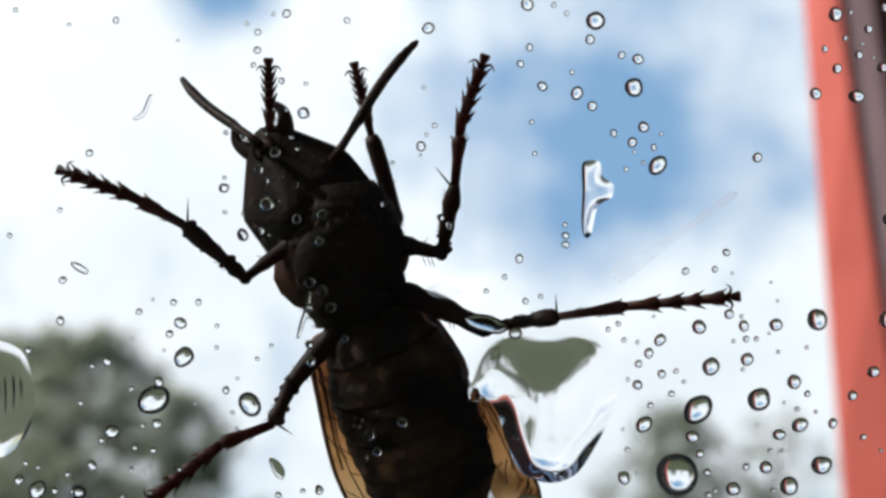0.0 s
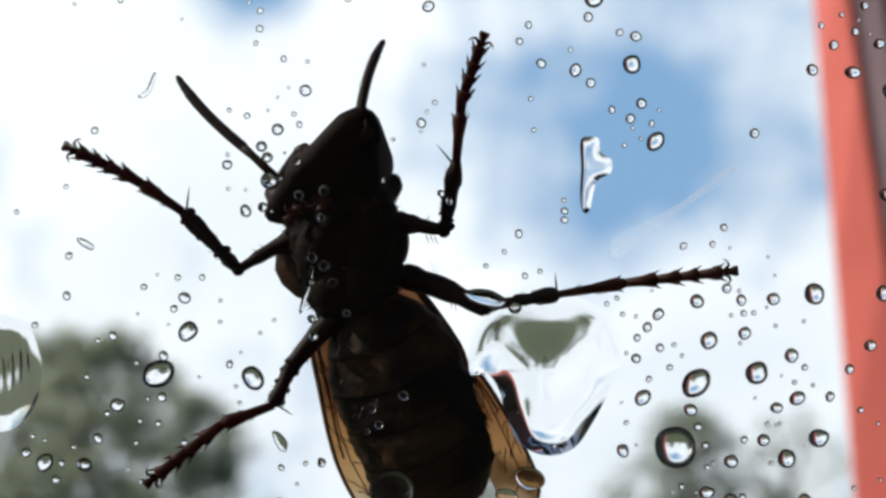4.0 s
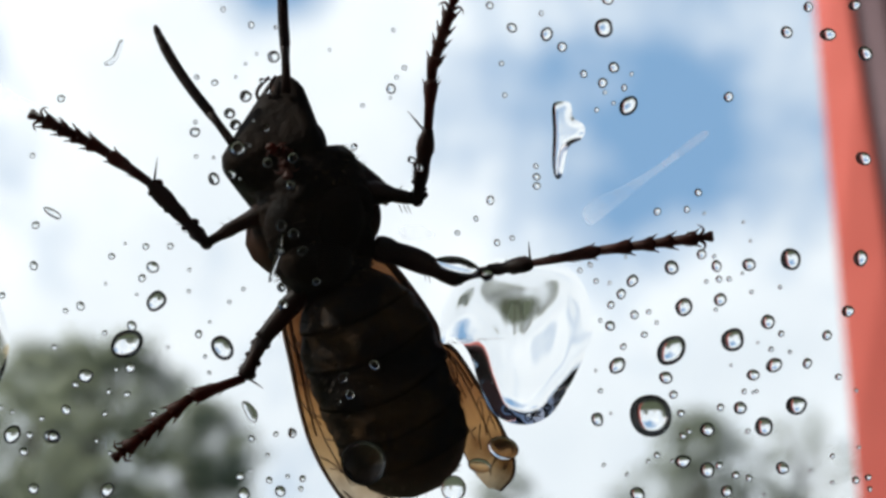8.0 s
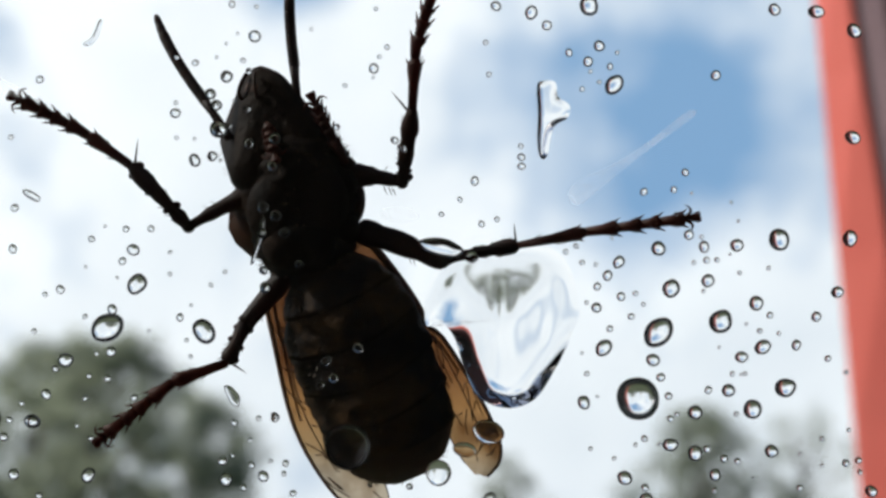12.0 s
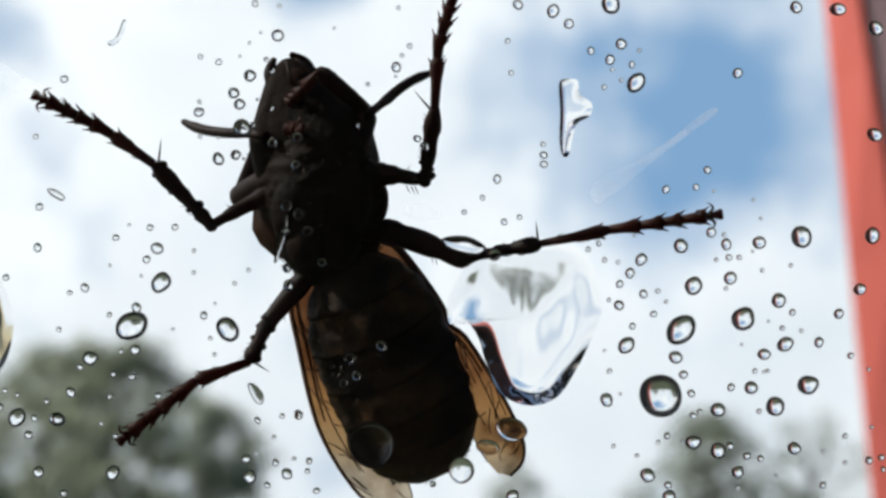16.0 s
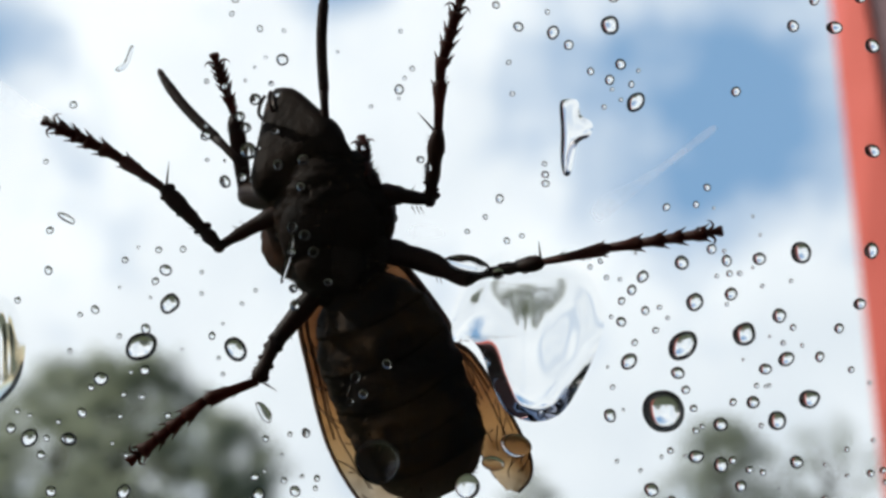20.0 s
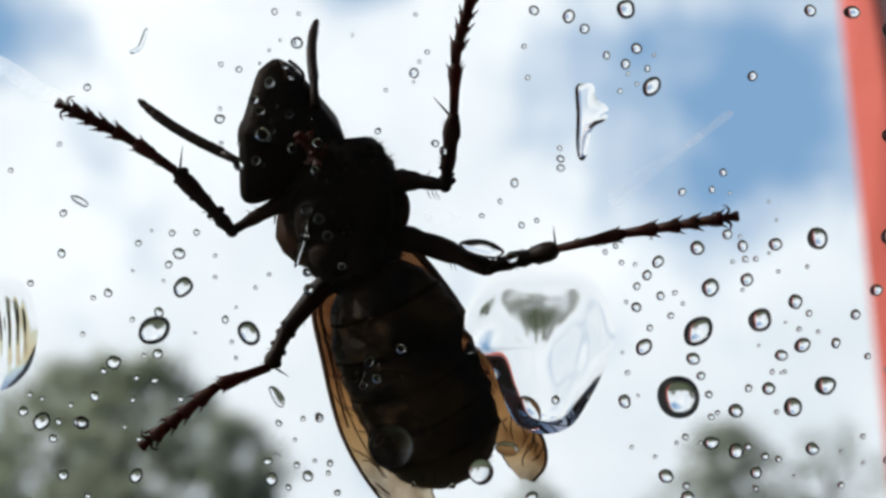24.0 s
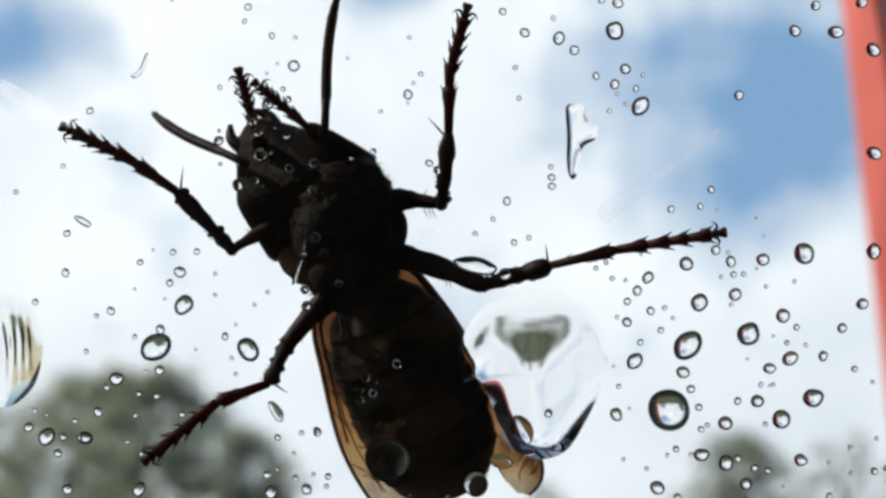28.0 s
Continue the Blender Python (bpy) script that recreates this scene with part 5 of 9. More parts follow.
    walk(feeler_a, [
        (0, pose(-0.01067, 0.00437, 0.01594, -37.5, -52.4, 0.0)),
        (0.25, pose(-0.01021, 0.00438, 0.01456, -27.0, -55.2, 0.0)),
        (0.5, pose(-0.00976, 0.00439, 0.01318, -16.4, -57.5, 0.0)),
        (0.75, pose(-0.00934, 0.00437, 0.01327, -10.9, -57.6, -0.5)),
        (1, pose(-0.00892, 0.00435, 0.01337, -5.3, -57.8, -1.0)),
        (1.25, pose(-0.00896, 0.00433, 0.01364, -2.4, -54.5, -0.6)),
        (1.5, pose(-0.00900, 0.00431, 0.01392, 0.3, -51.2, 0.0)),
        (1.75, pose(-0.01046, 0.00432, 0.01341, -18.7, -55.6, 0.0)),
        (2, pose(-0.01191, 0.00433, 0.01292, -37.6, -61.2, 0.0)),
        (2.25, pose(-0.01095, 0.00433, 0.01309, -24.4, -46.3, 0.0)),
        (2.5, pose(-0.00999, 0.00433, 0.01326, -10.0, -34.3, 0.0)),
        (2.75, pose(-0.00991, 0.00433, 0.01259, -9.2, -52.8, -0.3)),
        (3, pose(-0.00984, 0.00433, 0.01192, -7.5, -71.4, -1.6)),
        (3.25, pose(-0.00963, 0.00434, 0.01266, -13.2, -57.9, 0.4)),
        (3.5, pose(-0.00943, 0.00434, 0.01340, -16.7, -44.4, 0.0)),
        (3.75, pose(-0.00974, 0.00434, 0.01314, -15.8, -45.4, 0.0)),
        (4, pose(-0.01006, 0.00434, 0.01288, -14.8, -46.5, 0.0)),
        (4.25, pose(-0.01029, 0.00434, 0.01291, -11.5, -40.8, 0.0)),
        (4.5, pose(-0.01051, 0.00434, 0.01294, -8.0, -35.3, 0.0)),
        (4.75, pose(-0.01028, 0.00435, 0.01301, -9.9, -41.9, 0.0)),
        (5, pose(-0.01007, 0.00435, 0.01309, -11.6, -48.7, 0.0)),
        (5.25, pose(-0.00933, 0.00435, 0.01278, -11.2, -55.0, 0.0)),
        (5.5, pose(-0.00859, 0.00435, 0.01248, -10.7, -61.4, 0.0)),
        (5.75, pose(-0.00986, 0.00435, 0.01198, -20.8, -65.2, 0.0)),
        (6, pose(-0.01112, 0.00435, 0.01148, -30.8, -69.5, 0.0)),
        (6.25, pose(-0.01056, 0.00436, 0.01215, -23.2, -57.3, 0.0)),
        (6.5, pose(-0.01000, 0.00436, 0.01282, -14.8, -46.5, 0.0)),
        (6.75, pose(-0.00956, 0.00436, 0.01230, -17.3, -61.0, -1.0)),
        (7, pose(-0.00911, 0.00436, 0.01177, -21.1, -75.6, -0.4)),
        (7.25, pose(-0.00957, 0.00437, 0.01241, -15.4, -62.1, -1.4)),
        (7.5, pose(-0.01003, 0.00437, 0.01304, -11.6, -48.7, 0.0)),
        (7.75, pose(-0.01023, 0.00437, 0.01295, -9.9, -41.9, 0.0)),
        (8, pose(-0.01045, 0.00437, 0.01286, -8.0, -35.3, 0.0)),
        (8.25, pose(-0.01094, 0.00437, 0.01217, -19.0, -48.0, 0.0)),
        (8.5, pose(-0.01144, 0.00437, 0.01148, -29.0, -62.5, 0.0)),
        (8.75, pose(-0.01041, 0.00437, 0.01161, -33.1, -62.8, 0.0)),
        (9, pose(-0.00936, 0.00437, 0.01174, -37.2, -63.2, 0.0)),
        (9.25, pose(-0.00958, 0.00437, 0.01150, -36.7, -69.6, 0.0)),
        (9.5, pose(-0.00981, 0.00438, 0.01128, -35.8, -75.9, 0.0)),
        (9.75, pose(-0.01029, 0.00437, 0.01116, -29.4, -65.9, 0.0)),
        (10, pose(-0.01078, 0.00436, 0.01104, -22.5, -57.2, 0.0)),
        (10.25, pose(-0.01016, 0.00438, 0.01133, -17.3, -50.1, 0.0)),
        (10.5, pose(-0.00954, 0.00440, 0.01163, -11.8, -43.4, 0.0)),
        (10.75, pose(-0.00916, 0.00441, 0.01163, -12.9, -41.2, 0.2)),
        (11, pose(-0.00879, 0.00441, 0.01163, -13.9, -39.0, 0.3)),
        (11.25, pose(-0.01000, 0.00440, 0.01107, -22.7, -53.5, -2.1)),
        (11.5, pose(-0.01121, 0.00439, 0.01051, -35.1, -68.1, 0.0)),
        (11.75, pose(-0.01049, 0.00440, 0.01149, -25.5, -49.1, 0.0)),
        (12, pose(-0.00976, 0.00440, 0.01248, -13.8, -33.2, 0.0)),
        (12.25, pose(-0.00941, 0.00440, 0.01153, -26.9, -56.6, 0.0)),
        (12.5, pose(-0.00907, 0.00440, 0.01058, -35.3, -84.8, 0.0)),
        (12.75, pose(-0.00941, 0.00441, 0.01152, -26.9, -56.6, 0.0)),
        (13, pose(-0.00976, 0.00441, 0.01246, -13.8, -33.2, 0.0)),
        (13.25, pose(-0.01025, 0.00441, 0.01171, -18.5, -44.9, 0.0)),
        (13.5, pose(-0.01076, 0.00442, 0.01097, -22.5, -57.2, 0.0)),
        (13.75, pose(-0.01014, 0.00442, 0.01128, -17.3, -50.1, 0.0)),
        (14, pose(-0.00953, 0.00442, 0.01159, -11.8, -43.4, 0.0)),
        (14.25, pose(-0.00973, 0.00442, 0.01223, -5.1, -29.5, 0.0)),
        (14.5, pose(-0.00995, 0.00443, 0.01287, 2.0, -16.0, 0.0)),
        (14.75, pose(-0.01043, 0.00443, 0.01306, 1.9, -28.4, 0.0)),
        (15, pose(-0.01090, 0.00443, 0.01325, 1.7, -40.8, 0.0)),
        (15.25, pose(-0.01025, 0.00442, 0.01363, 2.0, -26.0, 0.0)),
        (15.5, pose(-0.00961, 0.00441, 0.01400, 2.1, -11.2, 0.0)),
        (15.75, pose(-0.00929, 0.00440, 0.01282, -25.1, -37.8, 0.0)),
        (16, pose(-0.00897, 0.00440, 0.01163, -45.2, -77.3, 0.0)),
        (16.25, pose(-0.00958, 0.00439, 0.01266, -35.8, -53.2, 0.0)),
        (16.5, pose(-0.01020, 0.00438, 0.01368, -22.7, -35.0, 0.0)),
        (16.75, pose(-0.01057, 0.00439, 0.01232, -22.2, -47.6, 0.0)),
        (17, pose(-0.01095, 0.00440, 0.01095, -20.7, -60.0, 0.0)),
        (17.25, pose(-0.01062, 0.00440, 0.01076, -17.6, -58.6, 0.0)),
        (17.5, pose(-0.01030, 0.00441, 0.01059, -14.5, -57.4, 0.0)),
        (17.75, pose(-0.00956, 0.00441, 0.01088, -15.5, -62.1, -0.8)),
        (18, pose(-0.00883, 0.00441, 0.01116, -16.5, -66.9, -1.6)),
        (18.25, pose(-0.01007, 0.00440, 0.01061, -26.5, -71.7, -2.4)),
        (18.5, pose(-0.01131, 0.00439, 0.01006, -39.6, -76.4, 0.0)),
        (18.75, pose(-0.01060, 0.00438, 0.01082, -26.5, -47.7, 0.0)),
        (19, pose(-0.00988, 0.00437, 0.01157, -9.0, -25.7, 0.0)),
        (19.25, pose(-0.00927, 0.00436, 0.01138, -20.5, -43.1, 0.0)),
        (19.5, pose(-0.00865, 0.00435, 0.01120, -30.1, -63.0, 0.0)),
        (19.75, pose(-0.00971, 0.00435, 0.01152, -23.5, -53.7, -2.8)),
        (20, pose(-0.01076, 0.00436, 0.01184, -18.6, -44.4, -3.7)),
        (20.25, pose(-0.01092, 0.00436, 0.01119, -18.3, -49.8, -1.9)),
        (20.5, pose(-0.01107, 0.00436, 0.01053, -18.3, -55.3, 0.0)),
        (20.75, pose(-0.00996, 0.00436, 0.01096, -23.4, -63.3, 0.0)),
        (21, pose(-0.00886, 0.00436, 0.01138, -28.1, -71.9, 0.0)),
        (21.25, pose(-0.00947, 0.00436, 0.01211, -27.7, -52.6, 0.0)),
        (21.5, pose(-0.01008, 0.00436, 0.01284, -24.7, -33.8, 0.0)),
        (21.75, pose(-0.01058, 0.00437, 0.01167, -21.9, -44.8, 0.0)),
        (22, pose(-0.01108, 0.00437, 0.01050, -18.3, -55.3, 0.0)),
        (22.25, pose(-0.00997, 0.00437, 0.01094, -23.4, -63.3, 0.0)),
        (22.5, pose(-0.00886, 0.00437, 0.01137, -28.1, -71.9, 0.0)),
        (22.75, pose(-0.00986, 0.00437, 0.01078, -19.8, -65.3, 0.0)),
        (23, pose(-0.01088, 0.00437, 0.01019, -11.3, -59.5, 0.0)),
        (23.25, pose(-0.01087, 0.00437, 0.00991, -22.7, -65.4, 0.0)),
        (23.5, pose(-0.01086, 0.00437, 0.00963, -33.9, -72.4, 0.0)),
        (23.75, pose(-0.01086, 0.00437, 0.00991, -22.7, -65.4, 0.0)),
        (24, pose(-0.01087, 0.00437, 0.01019, -11.3, -59.5, 0.0)),
        (24.25, pose(-0.00987, 0.00437, 0.01098, -10.7, -46.5, 0.0)),
        (24.5, pose(-0.00886, 0.00437, 0.01176, -9.6, -33.6, 0.0)),
        (24.75, pose(-0.00930, 0.00436, 0.01244, -15.9, -26.6, 0.0)),
        (25, pose(-0.00974, 0.00436, 0.01311, -22.0, -19.0, 0.0)),
        (25.25, pose(-0.01009, 0.00435, 0.01140, -26.2, -39.4, 0.0)),
        (25.5, pose(-0.01044, 0.00434, 0.00970, -27.4, -60.6, 0.0)),
        (25.75, pose(-0.00965, 0.00434, 0.01119, -23.2, -41.1, -0.9)),
        (26, pose(-0.00886, 0.00435, 0.01269, -20.2, -21.7, -0.1)),
        (26.25, pose(-0.00925, 0.00435, 0.01095, -27.7, -53.6, -6.1)),
        (26.5, pose(-0.00965, 0.00434, 0.00922, -45.0, -85.9, 0.0)),
        (26.75, pose(-0.00990, 0.00433, 0.01047, -32.2, -58.7, 0.0)),
        (27, pose(-0.01015, 0.00431, 0.01173, -15.1, -39.1, 0.0)),
        (27.25, pose(-0.00999, 0.00432, 0.01132, -22.8, -51.1, 0.0)),
        (27.5, pose(-0.00984, 0.00433, 0.01092, -29.5, -64.4, 0.0)),
        (27.75, pose(-0.01065, 0.00432, 0.01142, -28.6, -63.7, -1.7)),
        (28, pose(-0.01145, 0.00431, 0.01192, -27.8, -62.9, -3.3)),
    ])
    walk(feeler_b, [
        (0, pose(-0.00482, 0.00437, 0.01548, -12.8, 32.6, 0.0)),
        (0.25, pose(-0.00484, 0.00438, 0.01576, -30.7, 21.0, 0.0)),
        (0.5, pose(-0.00486, 0.00439, 0.01606, -47.1, 4.3, 0.0)),
        (0.75, pose(-0.00348, 0.00437, 0.01567, -55.4, 21.1, 2.2)),
        (1, pose(-0.00210, 0.00435, 0.01528, -64.3, 38.0, 1.7)),
        (1.25, pose(-0.00291, 0.00433, 0.01586, -51.4, 30.1, 1.8)),
        (1.5, pose(-0.00372, 0.00431, 0.01645, -39.3, 22.4, 0.0)),
        (1.75, pose(-0.00468, 0.00432, 0.01554, -21.4, 9.1, 2.0)),
        (2, pose(-0.00563, 0.00433, 0.01462, -4.2, -4.2, -0.2)),
        (2.25, pose(-0.00465, 0.00433, 0.01467, -26.8, 9.2, 2.7)),
        (2.5, pose(-0.00367, 0.00433, 0.01473, -50.2, 22.7, 0.0)),
        (2.75, pose(-0.00416, 0.00433, 0.01502, -46.1, 15.2, 0.0)),
        (3, pose(-0.00464, 0.00433, 0.01530, -41.5, 8.7, 0.0)),
        (3.25, pose(-0.00360, 0.00434, 0.01561, -52.1, 14.0, 0.0)),
        (3.5, pose(-0.00255, 0.00434, 0.01592, -62.2, 22.4, 0.0)),
        (3.75, pose(-0.00337, 0.00434, 0.01535, -48.7, 15.6, 0.0)),
        (4, pose(-0.00419, 0.00434, 0.01478, -34.8, 11.8, 0.0)),
        (4.25, pose(-0.00548, 0.00434, 0.01576, -16.2, 5.3, 0.0)),
        (4.5, pose(-0.00676, 0.00434, 0.01673, 2.5, -0.0, 0.0)),
        (4.75, pose(-0.00565, 0.00435, 0.01694, 2.6, 5.9, 0.0)),
        (5, pose(-0.00454, 0.00435, 0.01714, 2.6, 11.7, 0.0)),
        (5.25, pose(-0.00415, 0.00435, 0.01669, -22.0, 15.6, 0.0)),
        (5.5, pose(-0.00377, 0.00435, 0.01624, -46.4, 21.3, 0.0)),
        (5.75, pose(-0.00483, 0.00435, 0.01561, -23.2, 2.6, 0.0)),
        (6, pose(-0.00590, 0.00435, 0.01499, 1.6, -10.2, 0.0)),
        (6.25, pose(-0.00501, 0.00436, 0.01485, -16.9, -0.3, 0.0)),
        (6.5, pose(-0.00413, 0.00436, 0.01472, -34.8, 11.8, 0.0)),
        (6.75, pose(-0.00401, 0.00436, 0.01488, -35.4, 10.7, 0.0)),
        (7, pose(-0.00389, 0.00436, 0.01504, -35.9, 9.6, 0.0)),
        (7.25, pose(-0.00420, 0.00437, 0.01607, -16.7, 10.8, 0.0)),
        (7.5, pose(-0.00450, 0.00437, 0.01709, 2.6, 11.7, 0.0)),
        (7.75, pose(-0.00560, 0.00437, 0.01688, 2.6, 5.9, 0.0)),
        (8, pose(-0.00670, 0.00437, 0.01666, 2.5, -0.0, 0.0)),
        (8.25, pose(-0.00605, 0.00437, 0.01529, -12.5, 4.4, 0.0)),
        (8.5, pose(-0.00542, 0.00437, 0.01390, -27.4, 9.3, 0.0)),
        (8.75, pose(-0.00370, 0.00437, 0.01412, -44.5, 13.4, 0.0)),
        (9, pose(-0.00198, 0.00437, 0.01435, -61.3, 21.0, 0.0)),
        (9.25, pose(-0.00317, 0.00437, 0.01443, -30.0, 8.7, 0.0)),
        (9.5, pose(-0.00437, 0.00438, 0.01451, 1.7, 2.8, 0.0)),
        (9.75, pose(-0.00483, 0.00437, 0.01399, 1.7, 4.2, 0.0)),
        (10, pose(-0.00529, 0.00436, 0.01347, 1.6, 5.5, 0.0)),
        (10.25, pose(-0.00474, 0.00438, 0.01390, 1.8, -0.1, 0.0)),
        (10.5, pose(-0.00421, 0.00440, 0.01434, 2.0, -5.7, 0.0)),
        (10.75, pose(-0.00394, 0.00441, 0.01513, 0.7, -1.5, -0.1)),
        (11, pose(-0.00367, 0.00441, 0.01593, -0.6, 2.8, -0.3)),
        (11.25, pose(-0.00457, 0.00440, 0.01475, 0.5, -1.0, -0.1)),
        (11.5, pose(-0.00547, 0.00439, 0.01356, 1.7, -4.8, 0.0)),
        (11.75, pose(-0.00523, 0.00440, 0.01389, 1.9, -3.6, 0.0)),
        (12, pose(-0.00499, 0.00440, 0.01424, 2.0, -2.3, 0.0)),
        (12.25, pose(-0.00385, 0.00440, 0.01377, -20.9, 7.6, 0.0)),
        (12.5, pose(-0.00270, 0.00440, 0.01329, -43.0, 21.3, 0.0)),
        (12.75, pose(-0.00384, 0.00441, 0.01376, -20.9, 7.6, 0.0)),
        (13, pose(-0.00498, 0.00441, 0.01421, 2.0, -2.3, 0.0)),
        (13.25, pose(-0.00512, 0.00441, 0.01380, 1.8, 1.6, 0.0)),
        (13.5, pose(-0.00526, 0.00442, 0.01340, 1.6, 5.5, 0.0)),
        (13.75, pose(-0.00473, 0.00442, 0.01385, 1.8, -0.1, 0.0)),
        (14, pose(-0.00420, 0.00442, 0.01430, 2.0, -5.7, 0.0)),
        (14.25, pose(-0.00411, 0.00442, 0.01398, 2.2, 0.8, 0.0)),
        (14.5, pose(-0.00404, 0.00443, 0.01365, 2.4, 7.3, 0.0)),
        (14.75, pose(-0.00411, 0.00443, 0.01336, -23.3, 20.4, 0.0)),
        (15, pose(-0.00420, 0.00443, 0.01308, -47.4, 39.9, 0.0)),
        (15.25, pose(-0.00433, 0.00442, 0.01374, -23.7, 17.1, 0.0)),
        (15.5, pose(-0.00445, 0.00441, 0.01441, 2.2, 1.9, 0.0)),
        (15.75, pose(-0.00300, 0.00440, 0.01378, -28.1, 17.5, 0.0)),
        (16, pose(-0.00155, 0.00440, 0.01314, -55.1, 45.6, 0.0)),
        (16.25, pose(-0.00295, 0.00439, 0.01462, -27.6, 20.9, 0.0)),
        (16.5, pose(-0.00435, 0.00438, 0.01609, 2.4, 7.1, 0.0)),
        (16.75, pose(-0.00478, 0.00439, 0.01456, -15.2, 9.4, 0.0)),
        (17, pose(-0.00522, 0.00440, 0.01303, -32.8, 12.3, 0.0)),
        (17.25, pose(-0.00557, 0.00440, 0.01379, -15.3, 4.2, 0.0)),
        (17.5, pose(-0.00593, 0.00441, 0.01456, 2.3, -2.6, 0.0)),
        (17.75, pose(-0.00477, 0.00441, 0.01522, 2.7, 1.4, 0.0)),
        (18, pose(-0.00361, 0.00441, 0.01590, 3.1, 5.4, 0.0)),
        (18.25, pose(-0.00394, 0.00440, 0.01436, -25.7, 7.3, 0.0)),
        (18.5, pose(-0.00425, 0.00439, 0.01283, -54.5, 10.5, 0.0)),
        (18.75, pose(-0.00435, 0.00438, 0.01307, -42.2, 8.3, 0.0)),
        (19, pose(-0.00446, 0.00437, 0.01330, -29.8, 6.8, 0.0)),
        (19.25, pose(-0.00338, 0.00436, 0.01335, -42.1, 15.7, 0.0)),
        (19.5, pose(-0.00229, 0.00435, 0.01340, -53.4, 28.6, 0.0)),
        (19.75, pose(-0.00358, 0.00435, 0.01376, -26.6, 11.1, 0.0)),
        (20, pose(-0.00488, 0.00436, 0.01410, 1.5, 0.7, 0.0)),
        (20.25, pose(-0.00501, 0.00436, 0.01392, -24.4, 1.0, 0.0)),
        (20.5, pose(-0.00514, 0.00436, 0.01372, -50.4, 1.5, 0.0)),
        (20.75, pose(-0.00362, 0.00436, 0.01386, -58.5, 14.7, 0.0)),
        (21, pose(-0.00211, 0.00436, 0.01400, -64.6, 34.5, 0.0)),
        (21.25, pose(-0.00385, 0.00436, 0.01514, -59.9, 4.0, 0.0)),
        (21.5, pose(-0.00561, 0.00436, 0.01628, -50.4, -15.9, 0.0)),
        (21.75, pose(-0.00538, 0.00437, 0.01499, -50.7, -7.2, 0.0)),
        (22, pose(-0.00515, 0.00437, 0.01369, -50.4, 1.5, 0.0)),
        (22.25, pose(-0.00363, 0.00437, 0.01384, -58.5, 14.7, 0.0)),
        (22.5, pose(-0.00211, 0.00437, 0.01398, -64.6, 34.5, 0.0)),
        (22.75, pose(-0.00425, 0.00437, 0.01429, -57.1, 8.8, 0.0)),
        (23, pose(-0.00640, 0.00437, 0.01461, -46.4, -6.9, 0.0)),
        (23.25, pose(-0.00547, 0.00437, 0.01363, -44.2, -0.0, 0.0)),
        (23.5, pose(-0.00455, 0.00437, 0.01266, -41.6, 6.5, 0.0)),
        (23.75, pose(-0.00547, 0.00437, 0.01363, -44.2, -0.0, 0.0)),
        (24, pose(-0.00639, 0.00437, 0.01460, -46.4, -6.9, 0.0)),
        (24.25, pose(-0.00419, 0.00437, 0.01335, -54.6, 8.9, 0.0)),
        (24.5, pose(-0.00199, 0.00437, 0.01210, -59.8, 30.8, 0.0)),
        (24.75, pose(-0.00341, 0.00436, 0.01405, -29.0, 8.6, 6.0)),
        (25, pose(-0.00483, 0.00436, 0.01600, 0.1, -13.5, -0.2)),
        (25.25, pose(-0.00536, 0.00435, 0.01519, -15.5, -15.4, -0.4)),
        (25.5, pose(-0.00590, 0.00434, 0.01438, -31.2, -17.3, 0.0)),
        (25.75, pose(-0.00424, 0.00434, 0.01316, -42.0, 2.2, 0.0)),
        (26, pose(-0.00258, 0.00435, 0.01193, -48.4, 27.7, 0.0)),
        (26.25, pose(-0.00251, 0.00435, 0.01258, -54.0, 25.4, 0.0)),
        (26.5, pose(-0.00244, 0.00434, 0.01323, -59.5, 22.3, 0.0)),
        (26.75, pose(-0.00419, 0.00433, 0.01464, -28.5, 4.3, 4.9)),
        (27, pose(-0.00595, 0.00431, 0.01605, 1.8, -13.7, -0.1)),
        (27.25, pose(-0.00635, 0.00432, 0.01539, -14.9, -28.9, -2.9)),
        (27.5, pose(-0.00675, 0.00433, 0.01473, -34.4, -44.2, 0.0)),
        (27.75, pose(-0.00615, 0.00432, 0.01434, -18.1, -16.7, 0.0)),
        (28, pose(-0.00556, 0.00431, 0.01395, 1.4, 5.6, 0.0)),
    ])
